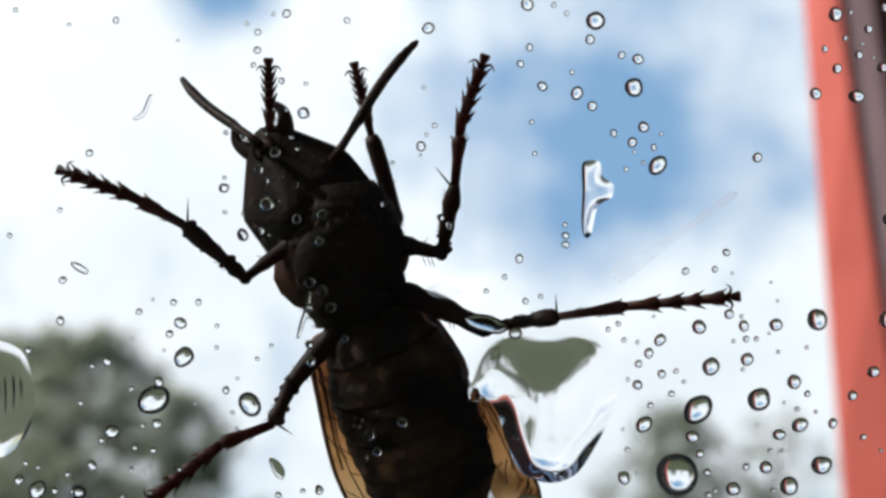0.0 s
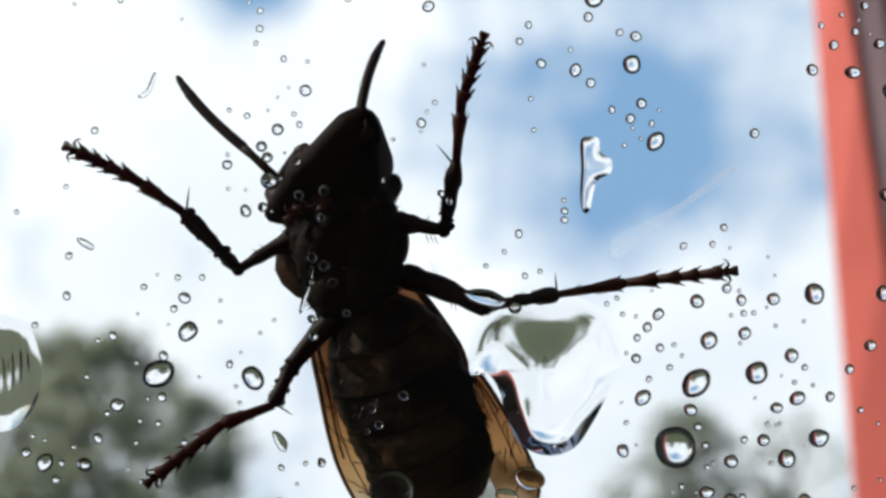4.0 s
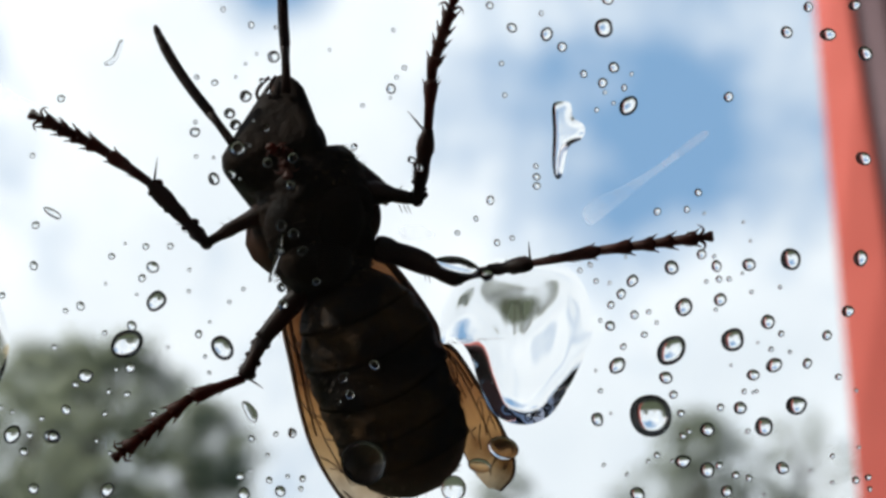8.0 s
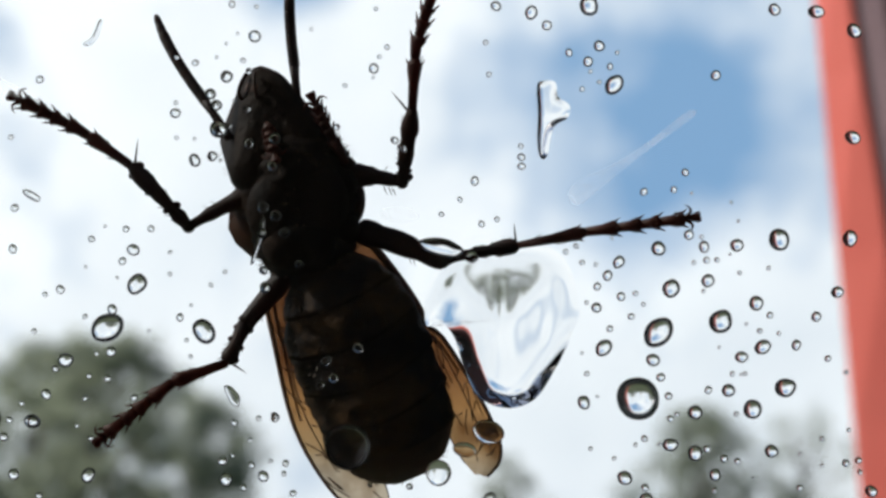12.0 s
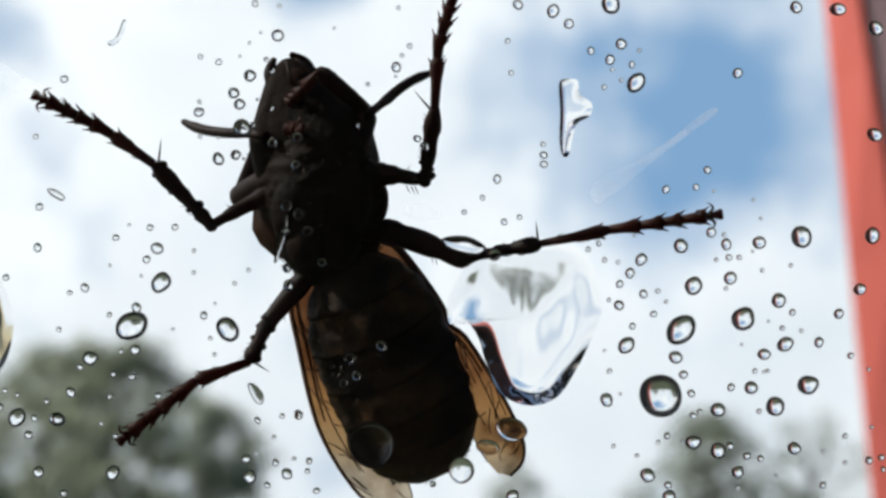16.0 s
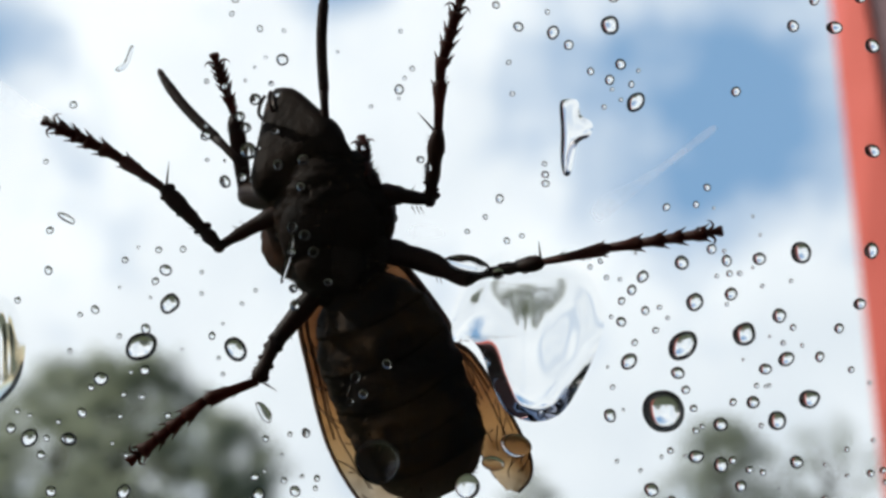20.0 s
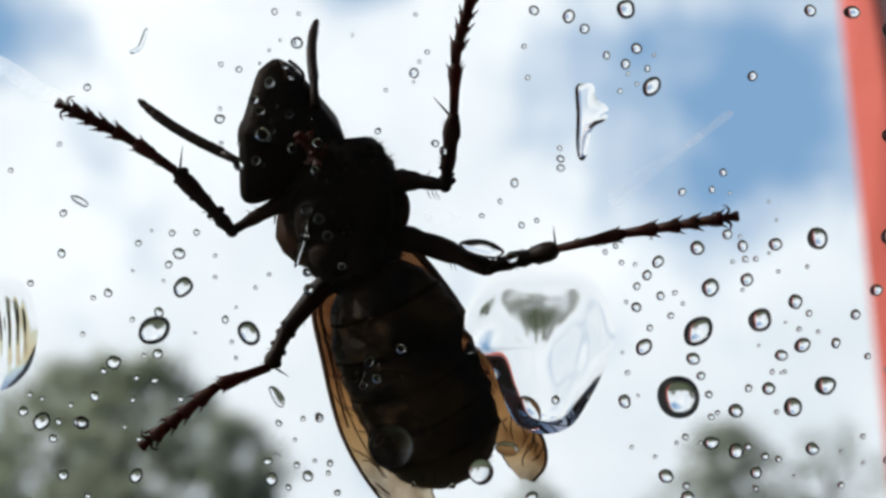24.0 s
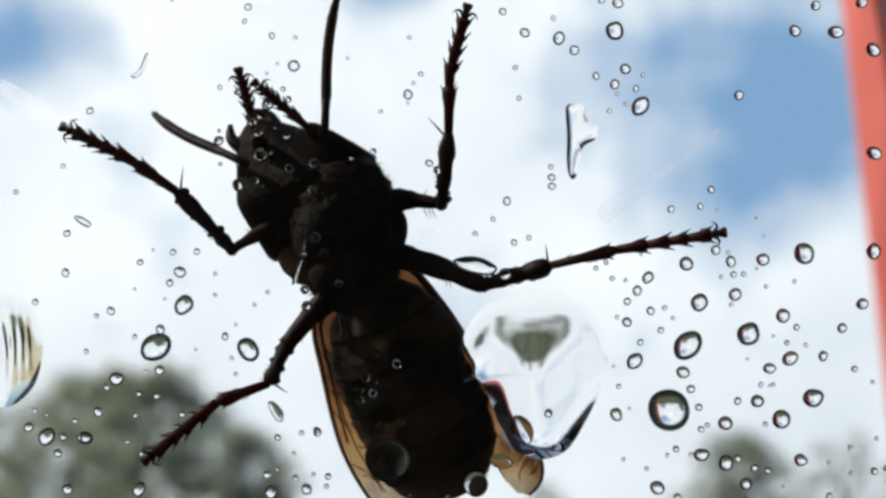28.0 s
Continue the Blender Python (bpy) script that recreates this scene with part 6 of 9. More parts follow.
    walk(thigh_a, [
        (0, pose(-0.00768, 0.00466, 0.00919, -50.3, -43.0, 0.0)),
        (0.25, pose(-0.00767, 0.00467, 0.00918, -50.3, -43.0, 0.0)),
        (0.5, pose(-0.00765, 0.00468, 0.00916, -50.3, -43.0, 0.0)),
        (0.75, pose(-0.00766, 0.00466, 0.00917, -50.3, -43.0, 0.0)),
        (1, pose(-0.00766, 0.00464, 0.00918, -50.3, -43.0, 0.0)),
        (1.25, pose(-0.00769, 0.00462, 0.00919, -50.3, -43.0, 0.0)),
        (1.5, pose(-0.00771, 0.00460, 0.00920, -50.3, -43.0, 0.0)),
        (1.75, pose(-0.00770, 0.00461, 0.00919, -21.7, -35.7, 0.0)),
        (2, pose(-0.00768, 0.00462, 0.00918, 7.2, -31.1, 0.0)),
        (2.25, pose(-0.00767, 0.00462, 0.00917, -21.7, -35.7, 0.0)),
        (2.5, pose(-0.00767, 0.00462, 0.00917, -50.3, -43.0, 0.0)),
        (2.75, pose(-0.00767, 0.00462, 0.00917, -50.3, -43.0, 0.0)),
        (3, pose(-0.00767, 0.00462, 0.00917, -50.3, -43.0, 0.0)),
        (3.25, pose(-0.00767, 0.00463, 0.00916, -55.0, -52.7, 0.0)),
        (3.5, pose(-0.00766, 0.00463, 0.00915, -58.7, -64.7, 0.0)),
        (3.75, pose(-0.00766, 0.00463, 0.00915, -55.0, -52.7, 0.0)),
        (4, pose(-0.00765, 0.00463, 0.00914, -50.3, -43.0, 0.0)),
        (4.25, pose(-0.00765, 0.00463, 0.00914, -43.1, -48.8, 0.0)),
        (4.5, pose(-0.00764, 0.00463, 0.00913, -35.7, -53.4, 0.0)),
        (4.75, pose(-0.00763, 0.00464, 0.00912, -47.4, -63.2, 0.0)),
        (5, pose(-0.00763, 0.00464, 0.00912, -57.8, -78.3, 0.0)),
        (5.25, pose(-0.00762, 0.00464, 0.00911, 124.6, -75.9, 180.0)),
        (5.5, pose(-0.00762, 0.00464, 0.00910, 131.4, -55.3, 180.0)),
        (5.75, pose(-0.00761, 0.00464, 0.00910, -25.3, -71.6, 0.0)),
        (6, pose(-0.00760, 0.00464, 0.00909, 9.6, -39.2, 0.0)),
        (6.25, pose(-0.00760, 0.00465, 0.00909, -20.4, -40.7, 0.0)),
        (6.5, pose(-0.00759, 0.00465, 0.00908, -50.3, -43.0, 0.0)),
        (6.75, pose(-0.00758, 0.00465, 0.00908, -55.7, -88.5, 0.0)),
        (7, pose(-0.00758, 0.00465, 0.00908, 135.8, -52.0, 180.0)),
        (7.25, pose(-0.00758, 0.00466, 0.00908, 126.4, -73.0, -180.0)),
        (7.5, pose(-0.00759, 0.00466, 0.00907, -57.8, -78.3, 0.0)),
        (7.75, pose(-0.00758, 0.00466, 0.00906, -47.4, -63.2, 0.0)),
        (8, pose(-0.00757, 0.00466, 0.00906, -35.7, -53.4, 0.0)),
        (8.25, pose(-0.00756, 0.00466, 0.00906, -43.1, -48.8, 0.0)),
        (8.5, pose(-0.00756, 0.00466, 0.00906, -50.3, -43.0, 0.0)),
        (8.75, pose(-0.00756, 0.00466, 0.00906, 136.5, -79.9, 180.0)),
        (9, pose(-0.00757, 0.00466, 0.00906, 162.3, -45.6, 180.0)),
        (9.25, pose(-0.00757, 0.00466, 0.00905, 136.5, -79.9, 180.0)),
        (9.5, pose(-0.00757, 0.00466, 0.00905, -50.3, -43.0, 0.0)),
        (9.75, pose(-0.00756, 0.00466, 0.00905, -50.3, -43.0, 0.0)),
        (10, pose(-0.00756, 0.00465, 0.00905, -50.3, -43.0, 0.0)),
        (10.125, pose(-0.00756, 0.00466, 0.00904, -61.6, -82.8, 17.3)),
        (10.25, pose(-0.00756, 0.00467, 0.00903, 141.3, -56.7, 180.0)),
        (10.5, pose(-0.00755, 0.00469, 0.00901, -176.4, -17.6, -180.0)),
        (10.75, pose(-0.00754, 0.00469, 0.00900, 140.9, -56.9, 180.0)),
        (10.875, pose(-0.00754, 0.00470, 0.00900, -59.9, -82.1, 15.3)),
        (11, pose(-0.00754, 0.00470, 0.00900, -50.3, -41.7, 0.0)),
        (11.25, pose(-0.00754, 0.00469, 0.00901, -50.3, -42.3, 0.0)),
        (11.5, pose(-0.00754, 0.00468, 0.00903, -50.3, -43.0, 0.0)),
        (11.75, pose(-0.00754, 0.00468, 0.00902, -50.3, -43.0, 0.0)),
        (12, pose(-0.00753, 0.00469, 0.00902, -50.3, -43.0, 0.0)),
        (12.25, pose(-0.00753, 0.00469, 0.00902, 129.3, -68.8, 180.0)),
        (12.5, pose(-0.00752, 0.00469, 0.00901, 157.5, -28.9, 180.0)),
        (12.75, pose(-0.00753, 0.00470, 0.00900, 129.3, -68.8, 180.0)),
        (13, pose(-0.00753, 0.00470, 0.00900, -50.3, -43.0, 0.0)),
        (13.25, pose(-0.00753, 0.00470, 0.00899, -50.3, -43.0, 0.0)),
        (13.5, pose(-0.00754, 0.00470, 0.00899, -50.3, -43.0, 0.0)),
        (13.625, pose(-0.00754, 0.00471, 0.00899, -61.6, -82.8, 17.3)),
        (13.75, pose(-0.00754, 0.00471, 0.00898, 141.3, -56.7, 180.0)),
        (14, pose(-0.00754, 0.00471, 0.00898, -176.4, -17.6, -180.0)),
        (14.25, pose(-0.00755, 0.00471, 0.00897, 148.2, -57.7, 180.0)),
        (14.5, pose(-0.00755, 0.00472, 0.00897, -45.4, -56.2, 0.0)),
        (14.75, pose(-0.00754, 0.00472, 0.00897, -48.1, -49.9, 0.0)),
        (15, pose(-0.00752, 0.00471, 0.00896, -50.3, -43.0, 0.0)),
        (15.25, pose(-0.00755, 0.00470, 0.00898, -50.3, -43.0, 0.0)),
        (15.5, pose(-0.00759, 0.00469, 0.00900, -50.3, -43.0, 0.0)),
        (15.75, pose(-0.00758, 0.00469, 0.00900, -53.8, -78.7, 0.0)),
        (16, pose(-0.00757, 0.00468, 0.00901, 133.4, -68.5, 180.0)),
        (16.25, pose(-0.00757, 0.00468, 0.00902, 130.6, -82.8, -180.0)),
        (16.5, pose(-0.00757, 0.00467, 0.00904, -50.4, -81.7, 0.0)),
        (16.75, pose(-0.00758, 0.00468, 0.00902, -52.0, -62.3, 0.0)),
        (17, pose(-0.00758, 0.00469, 0.00901, -50.3, -43.0, 0.0)),
        (17.25, pose(-0.00758, 0.00469, 0.00900, -50.3, -43.0, 0.0)),
        (17.5, pose(-0.00758, 0.00470, 0.00899, -50.3, -43.0, 0.0)),
        (17.75, pose(-0.00786, 0.00485, 0.00908, -63.0, -30.9, 8.4)),
        (18, pose(-0.00814, 0.00500, 0.00917, -72.6, -17.6, 13.0)),
        (18.25, pose(-0.00784, 0.00484, 0.00908, -63.0, -30.9, 8.4)),
        (18.5, pose(-0.00754, 0.00468, 0.00899, -50.3, -43.0, 0.0)),
        (18.75, pose(-0.00797, 0.00484, 0.00918, -99.7, -35.8, 27.4)),
        (19, pose(-0.00839, 0.00500, 0.00936, -136.6, -16.1, 39.1)),
        (19.25, pose(-0.00797, 0.00482, 0.00920, -153.2, -38.4, 104.2)),
        (19.5, pose(-0.00754, 0.00464, 0.00904, 175.1, -31.7, 180.0)),
        (19.75, pose(-0.00754, 0.00464, 0.00903, 148.5, -57.2, 180.0)),
        (20, pose(-0.00755, 0.00465, 0.00903, -49.7, -81.3, 0.0)),
        (20.25, pose(-0.00756, 0.00465, 0.00903, -51.6, -62.2, 0.0)),
        (20.5, pose(-0.00757, 0.00465, 0.00903, -50.3, -43.0, 0.0)),
        (20.75, pose(-0.00757, 0.00465, 0.00902, 128.0, -81.1, -180.0)),
        (21, pose(-0.00757, 0.00465, 0.00901, 147.9, -42.4, -180.0)),
        (21.25, pose(-0.00757, 0.00465, 0.00901, 128.0, -81.1, -180.0)),
        (21.5, pose(-0.00757, 0.00465, 0.00900, -50.3, -43.0, 0.0)),
        (21.75, pose(-0.00758, 0.00465, 0.00900, -50.3, -43.0, 0.0)),
        (22, pose(-0.00758, 0.00466, 0.00900, -50.3, -43.0, 0.0)),
        (22.25, pose(-0.00758, 0.00466, 0.00900, 128.0, -81.1, -180.0)),
        (22.5, pose(-0.00758, 0.00466, 0.00900, 147.9, -42.4, -180.0)),
        (22.75, pose(-0.00758, 0.00466, 0.00900, 128.0, -81.1, -180.0)),
        (23, pose(-0.00758, 0.00466, 0.00900, -50.3, -43.0, 0.0)),
        (23.25, pose(-0.00758, 0.00466, 0.00900, -50.3, -43.0, 0.0)),
        (23.5, pose(-0.00758, 0.00466, 0.00900, -50.3, -43.0, 0.0)),
        (23.75, pose(-0.00758, 0.00466, 0.00899, -50.3, -43.0, 0.0)),
        (24, pose(-0.00757, 0.00466, 0.00899, -50.3, -43.0, 0.0)),
        (24.25, pose(-0.00755, 0.00466, 0.00899, 124.5, -83.0, 180.0)),
        (24.5, pose(-0.00754, 0.00466, 0.00899, 141.3, -41.5, -180.0)),
        (24.75, pose(-0.00754, 0.00465, 0.00899, 131.6, -57.2, 180.0)),
        (25, pose(-0.00754, 0.00465, 0.00900, 125.0, -78.7, -180.0)),
        (25.25, pose(-0.00755, 0.00464, 0.00900, -56.3, -70.4, 0.0)),
        (25.5, pose(-0.00755, 0.00463, 0.00901, -50.3, -43.0, 0.0)),
        (25.75, pose(-0.00810, 0.00482, 0.00922, -89.5, -33.8, 20.4)),
        (26, pose(-0.00866, 0.00500, 0.00943, -119.7, -17.2, 29.2)),
        (26.25, pose(-0.00811, 0.00482, 0.00921, -147.8, -53.3, 91.3)),
        (26.5, pose(-0.00756, 0.00463, 0.00900, 153.8, -38.0, 180.0)),
        (26.75, pose(-0.00756, 0.00462, 0.00900, 130.0, -76.4, 180.0)),
        (27, pose(-0.00755, 0.00460, 0.00901, -50.3, -43.0, 0.0)),
        (27.25, pose(-0.00754, 0.00461, 0.00900, -50.3, -43.0, 0.0)),
        (27.5, pose(-0.00754, 0.00462, 0.00899, -50.3, -43.0, 0.0)),
        (27.75, pose(-0.00754, 0.00461, 0.00900, -50.3, -43.0, 0.0)),
        (28, pose(-0.00753, 0.00460, 0.00900, -50.3, -43.0, 0.0)),
    ])
    walk(shin_a, [
        (0, pose(-0.00978, 0.00837, 0.01145, 29.0, 2.7, 0.0)),
        (0.25, pose(-0.00977, 0.00838, 0.01143, 40.7, 20.7, 0.0)),
        (0.5, pose(-0.00976, 0.00839, 0.01142, 48.5, 44.9, 0.0)),
        (0.75, pose(-0.00976, 0.00837, 0.01143, 48.5, 44.9, 0.0)),
        (1, pose(-0.00976, 0.00835, 0.01144, 48.5, 44.9, 0.0)),
        (1.25, pose(-0.00979, 0.00833, 0.01145, 41.4, 30.9, 0.0)),
        (1.5, pose(-0.00982, 0.00832, 0.01146, 33.0, 19.8, 0.0)),
        (1.75, pose(-0.01032, 0.00639, 0.01282, 31.8, 10.1, 0.0)),
        (2, pose(-0.01016, 0.00401, 0.01327, 20.0, -8.3, 0.0)),
        (2.25, pose(-0.01030, 0.00640, 0.01281, 42.0, 20.5, 0.0)),
        (2.5, pose(-0.00977, 0.00833, 0.01142, 48.5, 44.9, 0.0)),
        (2.75, pose(-0.00977, 0.00833, 0.01143, 48.5, 44.9, 0.0)),
        (3, pose(-0.00977, 0.00834, 0.01143, 48.5, 44.9, 0.0)),
        (3.25, pose(-0.00987, 0.00858, 0.01084, 52.8, 26.1, 0.0)),
        (3.5, pose(-0.00993, 0.00874, 0.01022, 53.1, 4.3, 0.0)),
        (3.75, pose(-0.00986, 0.00858, 0.01083, 52.8, 26.1, 0.0)),
        (4, pose(-0.00975, 0.00834, 0.01140, 48.5, 44.9, 0.0)),
        (4.25, pose(-0.01030, 0.00793, 0.01146, 41.0, 52.5, 0.0)),
        (4.5, pose(-0.01078, 0.00745, 0.01146, 32.7, 57.6, 0.0)),
        (4.75, pose(-0.01054, 0.00818, 0.01060, 47.0, 39.0, 0.0)),
        (5, pose(-0.01014, 0.00871, 0.00965, 54.6, 7.5, 0.0)),
        (5.25, pose(-0.01027, 0.00861, 0.00844, 40.9, 17.8, 0.0)),
        (5.5, pose(-0.01025, 0.00826, 0.00729, 25.4, 22.6, 0.0)),
        (5.75, pose(-0.01175, 0.00670, 0.01048, 37.9, 38.7, 0.0)),
        (6, pose(-0.01061, 0.00383, 0.01278, 38.4, 18.7, -0.7)),
        (6.25, pose(-0.01055, 0.00632, 0.01252, 49.2, 41.1, 0.0)),
        (6.5, pose(-0.00969, 0.00836, 0.01134, 48.5, 44.9, 0.0)),
        (6.75, pose(-0.01030, 0.00863, 0.00916, 38.8, 35.3, 0.0)),
        (7, pose(-0.01031, 0.00801, 0.00696, 22.6, 22.4, 0.0)),
        (7.25, pose(-0.01032, 0.00854, 0.00824, 39.7, 18.1, 0.0)),
        (7.5, pose(-0.01011, 0.00874, 0.00960, 54.6, 7.5, 0.0)),
        (7.75, pose(-0.01049, 0.00821, 0.01054, 47.0, 39.0, 0.0)),
        (8, pose(-0.01072, 0.00748, 0.01139, 32.7, 57.6, 0.0)),
        (8.25, pose(-0.01022, 0.00796, 0.01138, 42.3, 31.9, 0.0)),
        (8.5, pose(-0.00966, 0.00837, 0.01132, 43.9, 0.1, 0.0)),
        (8.75, pose(-0.01101, 0.00797, 0.00844, 30.9, 21.9, 0.0)),
        (9, pose(-0.01086, 0.00612, 0.00585, 6.9, 23.1, 0.0)),
        (9.25, pose(-0.01102, 0.00798, 0.00844, 53.0, 38.0, 0.0)),
        (9.5, pose(-0.00967, 0.00838, 0.01131, 98.1, -0.0, -1.9)),
        (9.75, pose(-0.00967, 0.00837, 0.01131, 64.8, 5.8, 0.0)),
        (10, pose(-0.00966, 0.00836, 0.01131, 31.4, 7.0, 0.0)),
        (10.25, pose(-0.01070, 0.00768, 0.00697, 21.9, 19.6, 0.0)),
        (10.5, pose(-0.00901, 0.00439, 0.00443, -5.0, 8.8, 0.0)),
        (10.75, pose(-0.01068, 0.00774, 0.00697, 12.2, 23.7, 0.0)),
        (11, pose(-0.00959, 0.00841, 0.01130, 6.6, 18.7, 0.0)),
        (11.25, pose(-0.00961, 0.00840, 0.01129, 31.0, 5.1, 0.0)),
        (11.5, pose(-0.00964, 0.00839, 0.01128, 53.1, -17.7, 0.0)),
        (11.75, pose(-0.00964, 0.00840, 0.01128, 55.1, 15.3, 0.0)),
        (12, pose(-0.00963, 0.00840, 0.01128, 48.5, 44.9, 0.0)),
        (12.25, pose(-0.01038, 0.00842, 0.00792, 34.8, 32.7, 0.0)),
        (12.5, pose(-0.00967, 0.00654, 0.00511, 9.2, 14.2, 0.0)),
        (12.75, pose(-0.01038, 0.00843, 0.00790, 34.8, 32.7, 0.0)),
        (13, pose(-0.00963, 0.00841, 0.01125, 48.5, 44.9, 0.0)),
        (13.25, pose(-0.00963, 0.00841, 0.01125, 41.5, 23.5, 0.0)),
        (13.5, pose(-0.00964, 0.00842, 0.01124, 31.4, 7.0, 0.0)),
        (13.75, pose(-0.01068, 0.00772, 0.00692, 21.9, 19.6, 0.0)),
        (14, pose(-0.00900, 0.00441, 0.00440, -5.0, 8.8, 0.0)),
        (14.25, pose(-0.01101, 0.00725, 0.00678, 33.3, 25.8, 0.0)),
        (14.5, pose(-0.01036, 0.00815, 0.01086, 67.6, 22.6, 0.0)),
        (14.75, pose(-0.01000, 0.00830, 0.01105, 55.4, -0.2, 0.0)),
        (15, pose(-0.00962, 0.00843, 0.01122, 40.7, -11.8, 0.0)),
        (15.25, pose(-0.00966, 0.00842, 0.01124, 48.2, 14.5, 0.0)),
        (15.5, pose(-0.00969, 0.00841, 0.01125, 48.5, 44.9, 0.0)),
        (15.75, pose(-0.01037, 0.00857, 0.00956, 39.2, 38.1, 0.0)),
        (16, pose(-0.01065, 0.00818, 0.00779, 25.7, 28.6, 0.0)),
        (16.25, pose(-0.01068, 0.00834, 0.00863, 16.7, 17.6, 0.0)),
        (16.5, pose(-0.01062, 0.00838, 0.00948, 6.0, 6.7, 0.0)),
        (16.75, pose(-0.01021, 0.00848, 0.01040, 27.9, 8.3, 0.0)),
        (17, pose(-0.00968, 0.00840, 0.01126, 47.8, 8.8, 0.0)),
        (17.25, pose(-0.00968, 0.00840, 0.01125, 49.6, 26.7, 0.0)),
        (17.5, pose(-0.00968, 0.00841, 0.01124, 48.5, 44.9, 0.0)),
        (17.75, pose(-0.00967, 0.00898, 0.01092, 37.3, 31.0, 0.8)),
        (18, pose(-0.00966, 0.00955, 0.01059, 27.1, 17.4, 4.2)),
        (18.25, pose(-0.00965, 0.00897, 0.01092, 47.7, -2.3, 5.8)),
        (18.5, pose(-0.00964, 0.00839, 0.01125, 69.4, -21.3, 0.0)),
        (18.75, pose(-0.00971, 0.00834, 0.00856, 46.6, -3.3, 5.3)),
        (19, pose(-0.00978, 0.00830, 0.00586, 24.8, 15.3, 3.4)),
        (19.25, pose(-0.00992, 0.00667, 0.00540, 12.2, 16.0, 1.8)),
        (19.5, pose(-0.01006, 0.00504, 0.00495, -0.5, 16.3, 0.0)),
        (19.75, pose(-0.01100, 0.00716, 0.00681, 14.9, 13.1, 0.0)),
        (20, pose(-0.01063, 0.00832, 0.00950, 22.7, -3.1, 0.0)),
        (20.25, pose(-0.01021, 0.00843, 0.01043, 38.9, 17.7, 0.0)),
        (20.5, pose(-0.00967, 0.00836, 0.01128, 48.5, 44.9, 0.0)),
        (20.75, pose(-0.01051, 0.00845, 0.00856, 36.1, 35.2, 0.0)),
        (21, pose(-0.01033, 0.00721, 0.00601, 15.0, 20.1, 0.0)),
        (21.25, pose(-0.01051, 0.00845, 0.00854, 36.1, 35.2, 0.0)),
        (21.5, pose(-0.00968, 0.00836, 0.01126, 48.5, 44.9, 0.0)),
        (21.75, pose(-0.00968, 0.00837, 0.01126, 48.5, 44.9, 0.0)),
        (22, pose(-0.00968, 0.00837, 0.01126, 48.5, 44.9, 0.0)),
        (22.25, pose(-0.01052, 0.00845, 0.00854, 36.1, 35.2, 0.0)),
        (22.5, pose(-0.01034, 0.00722, 0.00599, 15.0, 20.1, 0.0)),
        (22.75, pose(-0.01052, 0.00846, 0.00854, 36.1, 35.2, 0.0)),
        (23, pose(-0.00968, 0.00837, 0.01125, 48.5, 44.9, 0.0)),
        (23.25, pose(-0.00968, 0.00837, 0.01125, 76.6, 61.3, 0.0)),
        (23.375, pose(-0.00968, 0.00837, 0.01125, -106.9, 48.3, 177.9)),
        (23.5, pose(-0.00968, 0.00837, 0.01125, -107.3, -22.1, 180.0)),
        (23.625, pose(-0.00968, 0.00837, 0.01125, -106.9, 48.3, 177.9)),
        (23.75, pose(-0.00968, 0.00837, 0.01125, 76.6, 61.3, 0.0)),
        (24, pose(-0.00967, 0.00837, 0.01125, 48.5, 44.9, 0.0)),
        (24.25, pose(-0.01026, 0.00863, 0.00866, 37.9, 33.8, 0.0)),
        (24.5, pose(-0.01003, 0.00767, 0.00618, 18.7, 18.8, 0.0)),
        (24.75, pose(-0.01024, 0.00826, 0.00726, 39.9, 17.5, 0.0)),
        (25, pose(-0.01026, 0.00859, 0.00846, 60.0, 12.2, 0.0)),
        (25.25, pose(-0.01007, 0.00865, 0.00990, 46.7, 8.5, 0.0)),
        (25.5, pose(-0.00965, 0.00834, 0.01126, 30.1, 3.4, 0.0)),
        (25.75, pose(-0.00990, 0.00875, 0.00916, 29.0, 9.5, 2.0)),
        (26, pose(-0.01014, 0.00915, 0.00706, 28.1, 15.6, 3.9)),
        (26.25, pose(-0.01018, 0.00796, 0.00633, 19.8, 17.2, 2.1)),
        (26.5, pose(-0.01023, 0.00676, 0.00559, 11.5, 18.6, 0.0)),
        (26.75, pose(-0.01058, 0.00831, 0.00827, 34.9, 34.9, 0.0)),
        (27, pose(-0.00965, 0.00831, 0.01127, 48.5, 44.9, 0.0)),
        (27.25, pose(-0.00965, 0.00832, 0.01126, 48.5, 44.9, 0.0)),
        (27.5, pose(-0.00964, 0.00833, 0.01125, 48.5, 44.9, 0.0)),
        (27.75, pose(-0.00964, 0.00832, 0.01125, 61.3, 28.5, 0.0)),
        (28, pose(-0.00964, 0.00831, 0.01126, 69.9, -4.6, 0.0)),
    ])
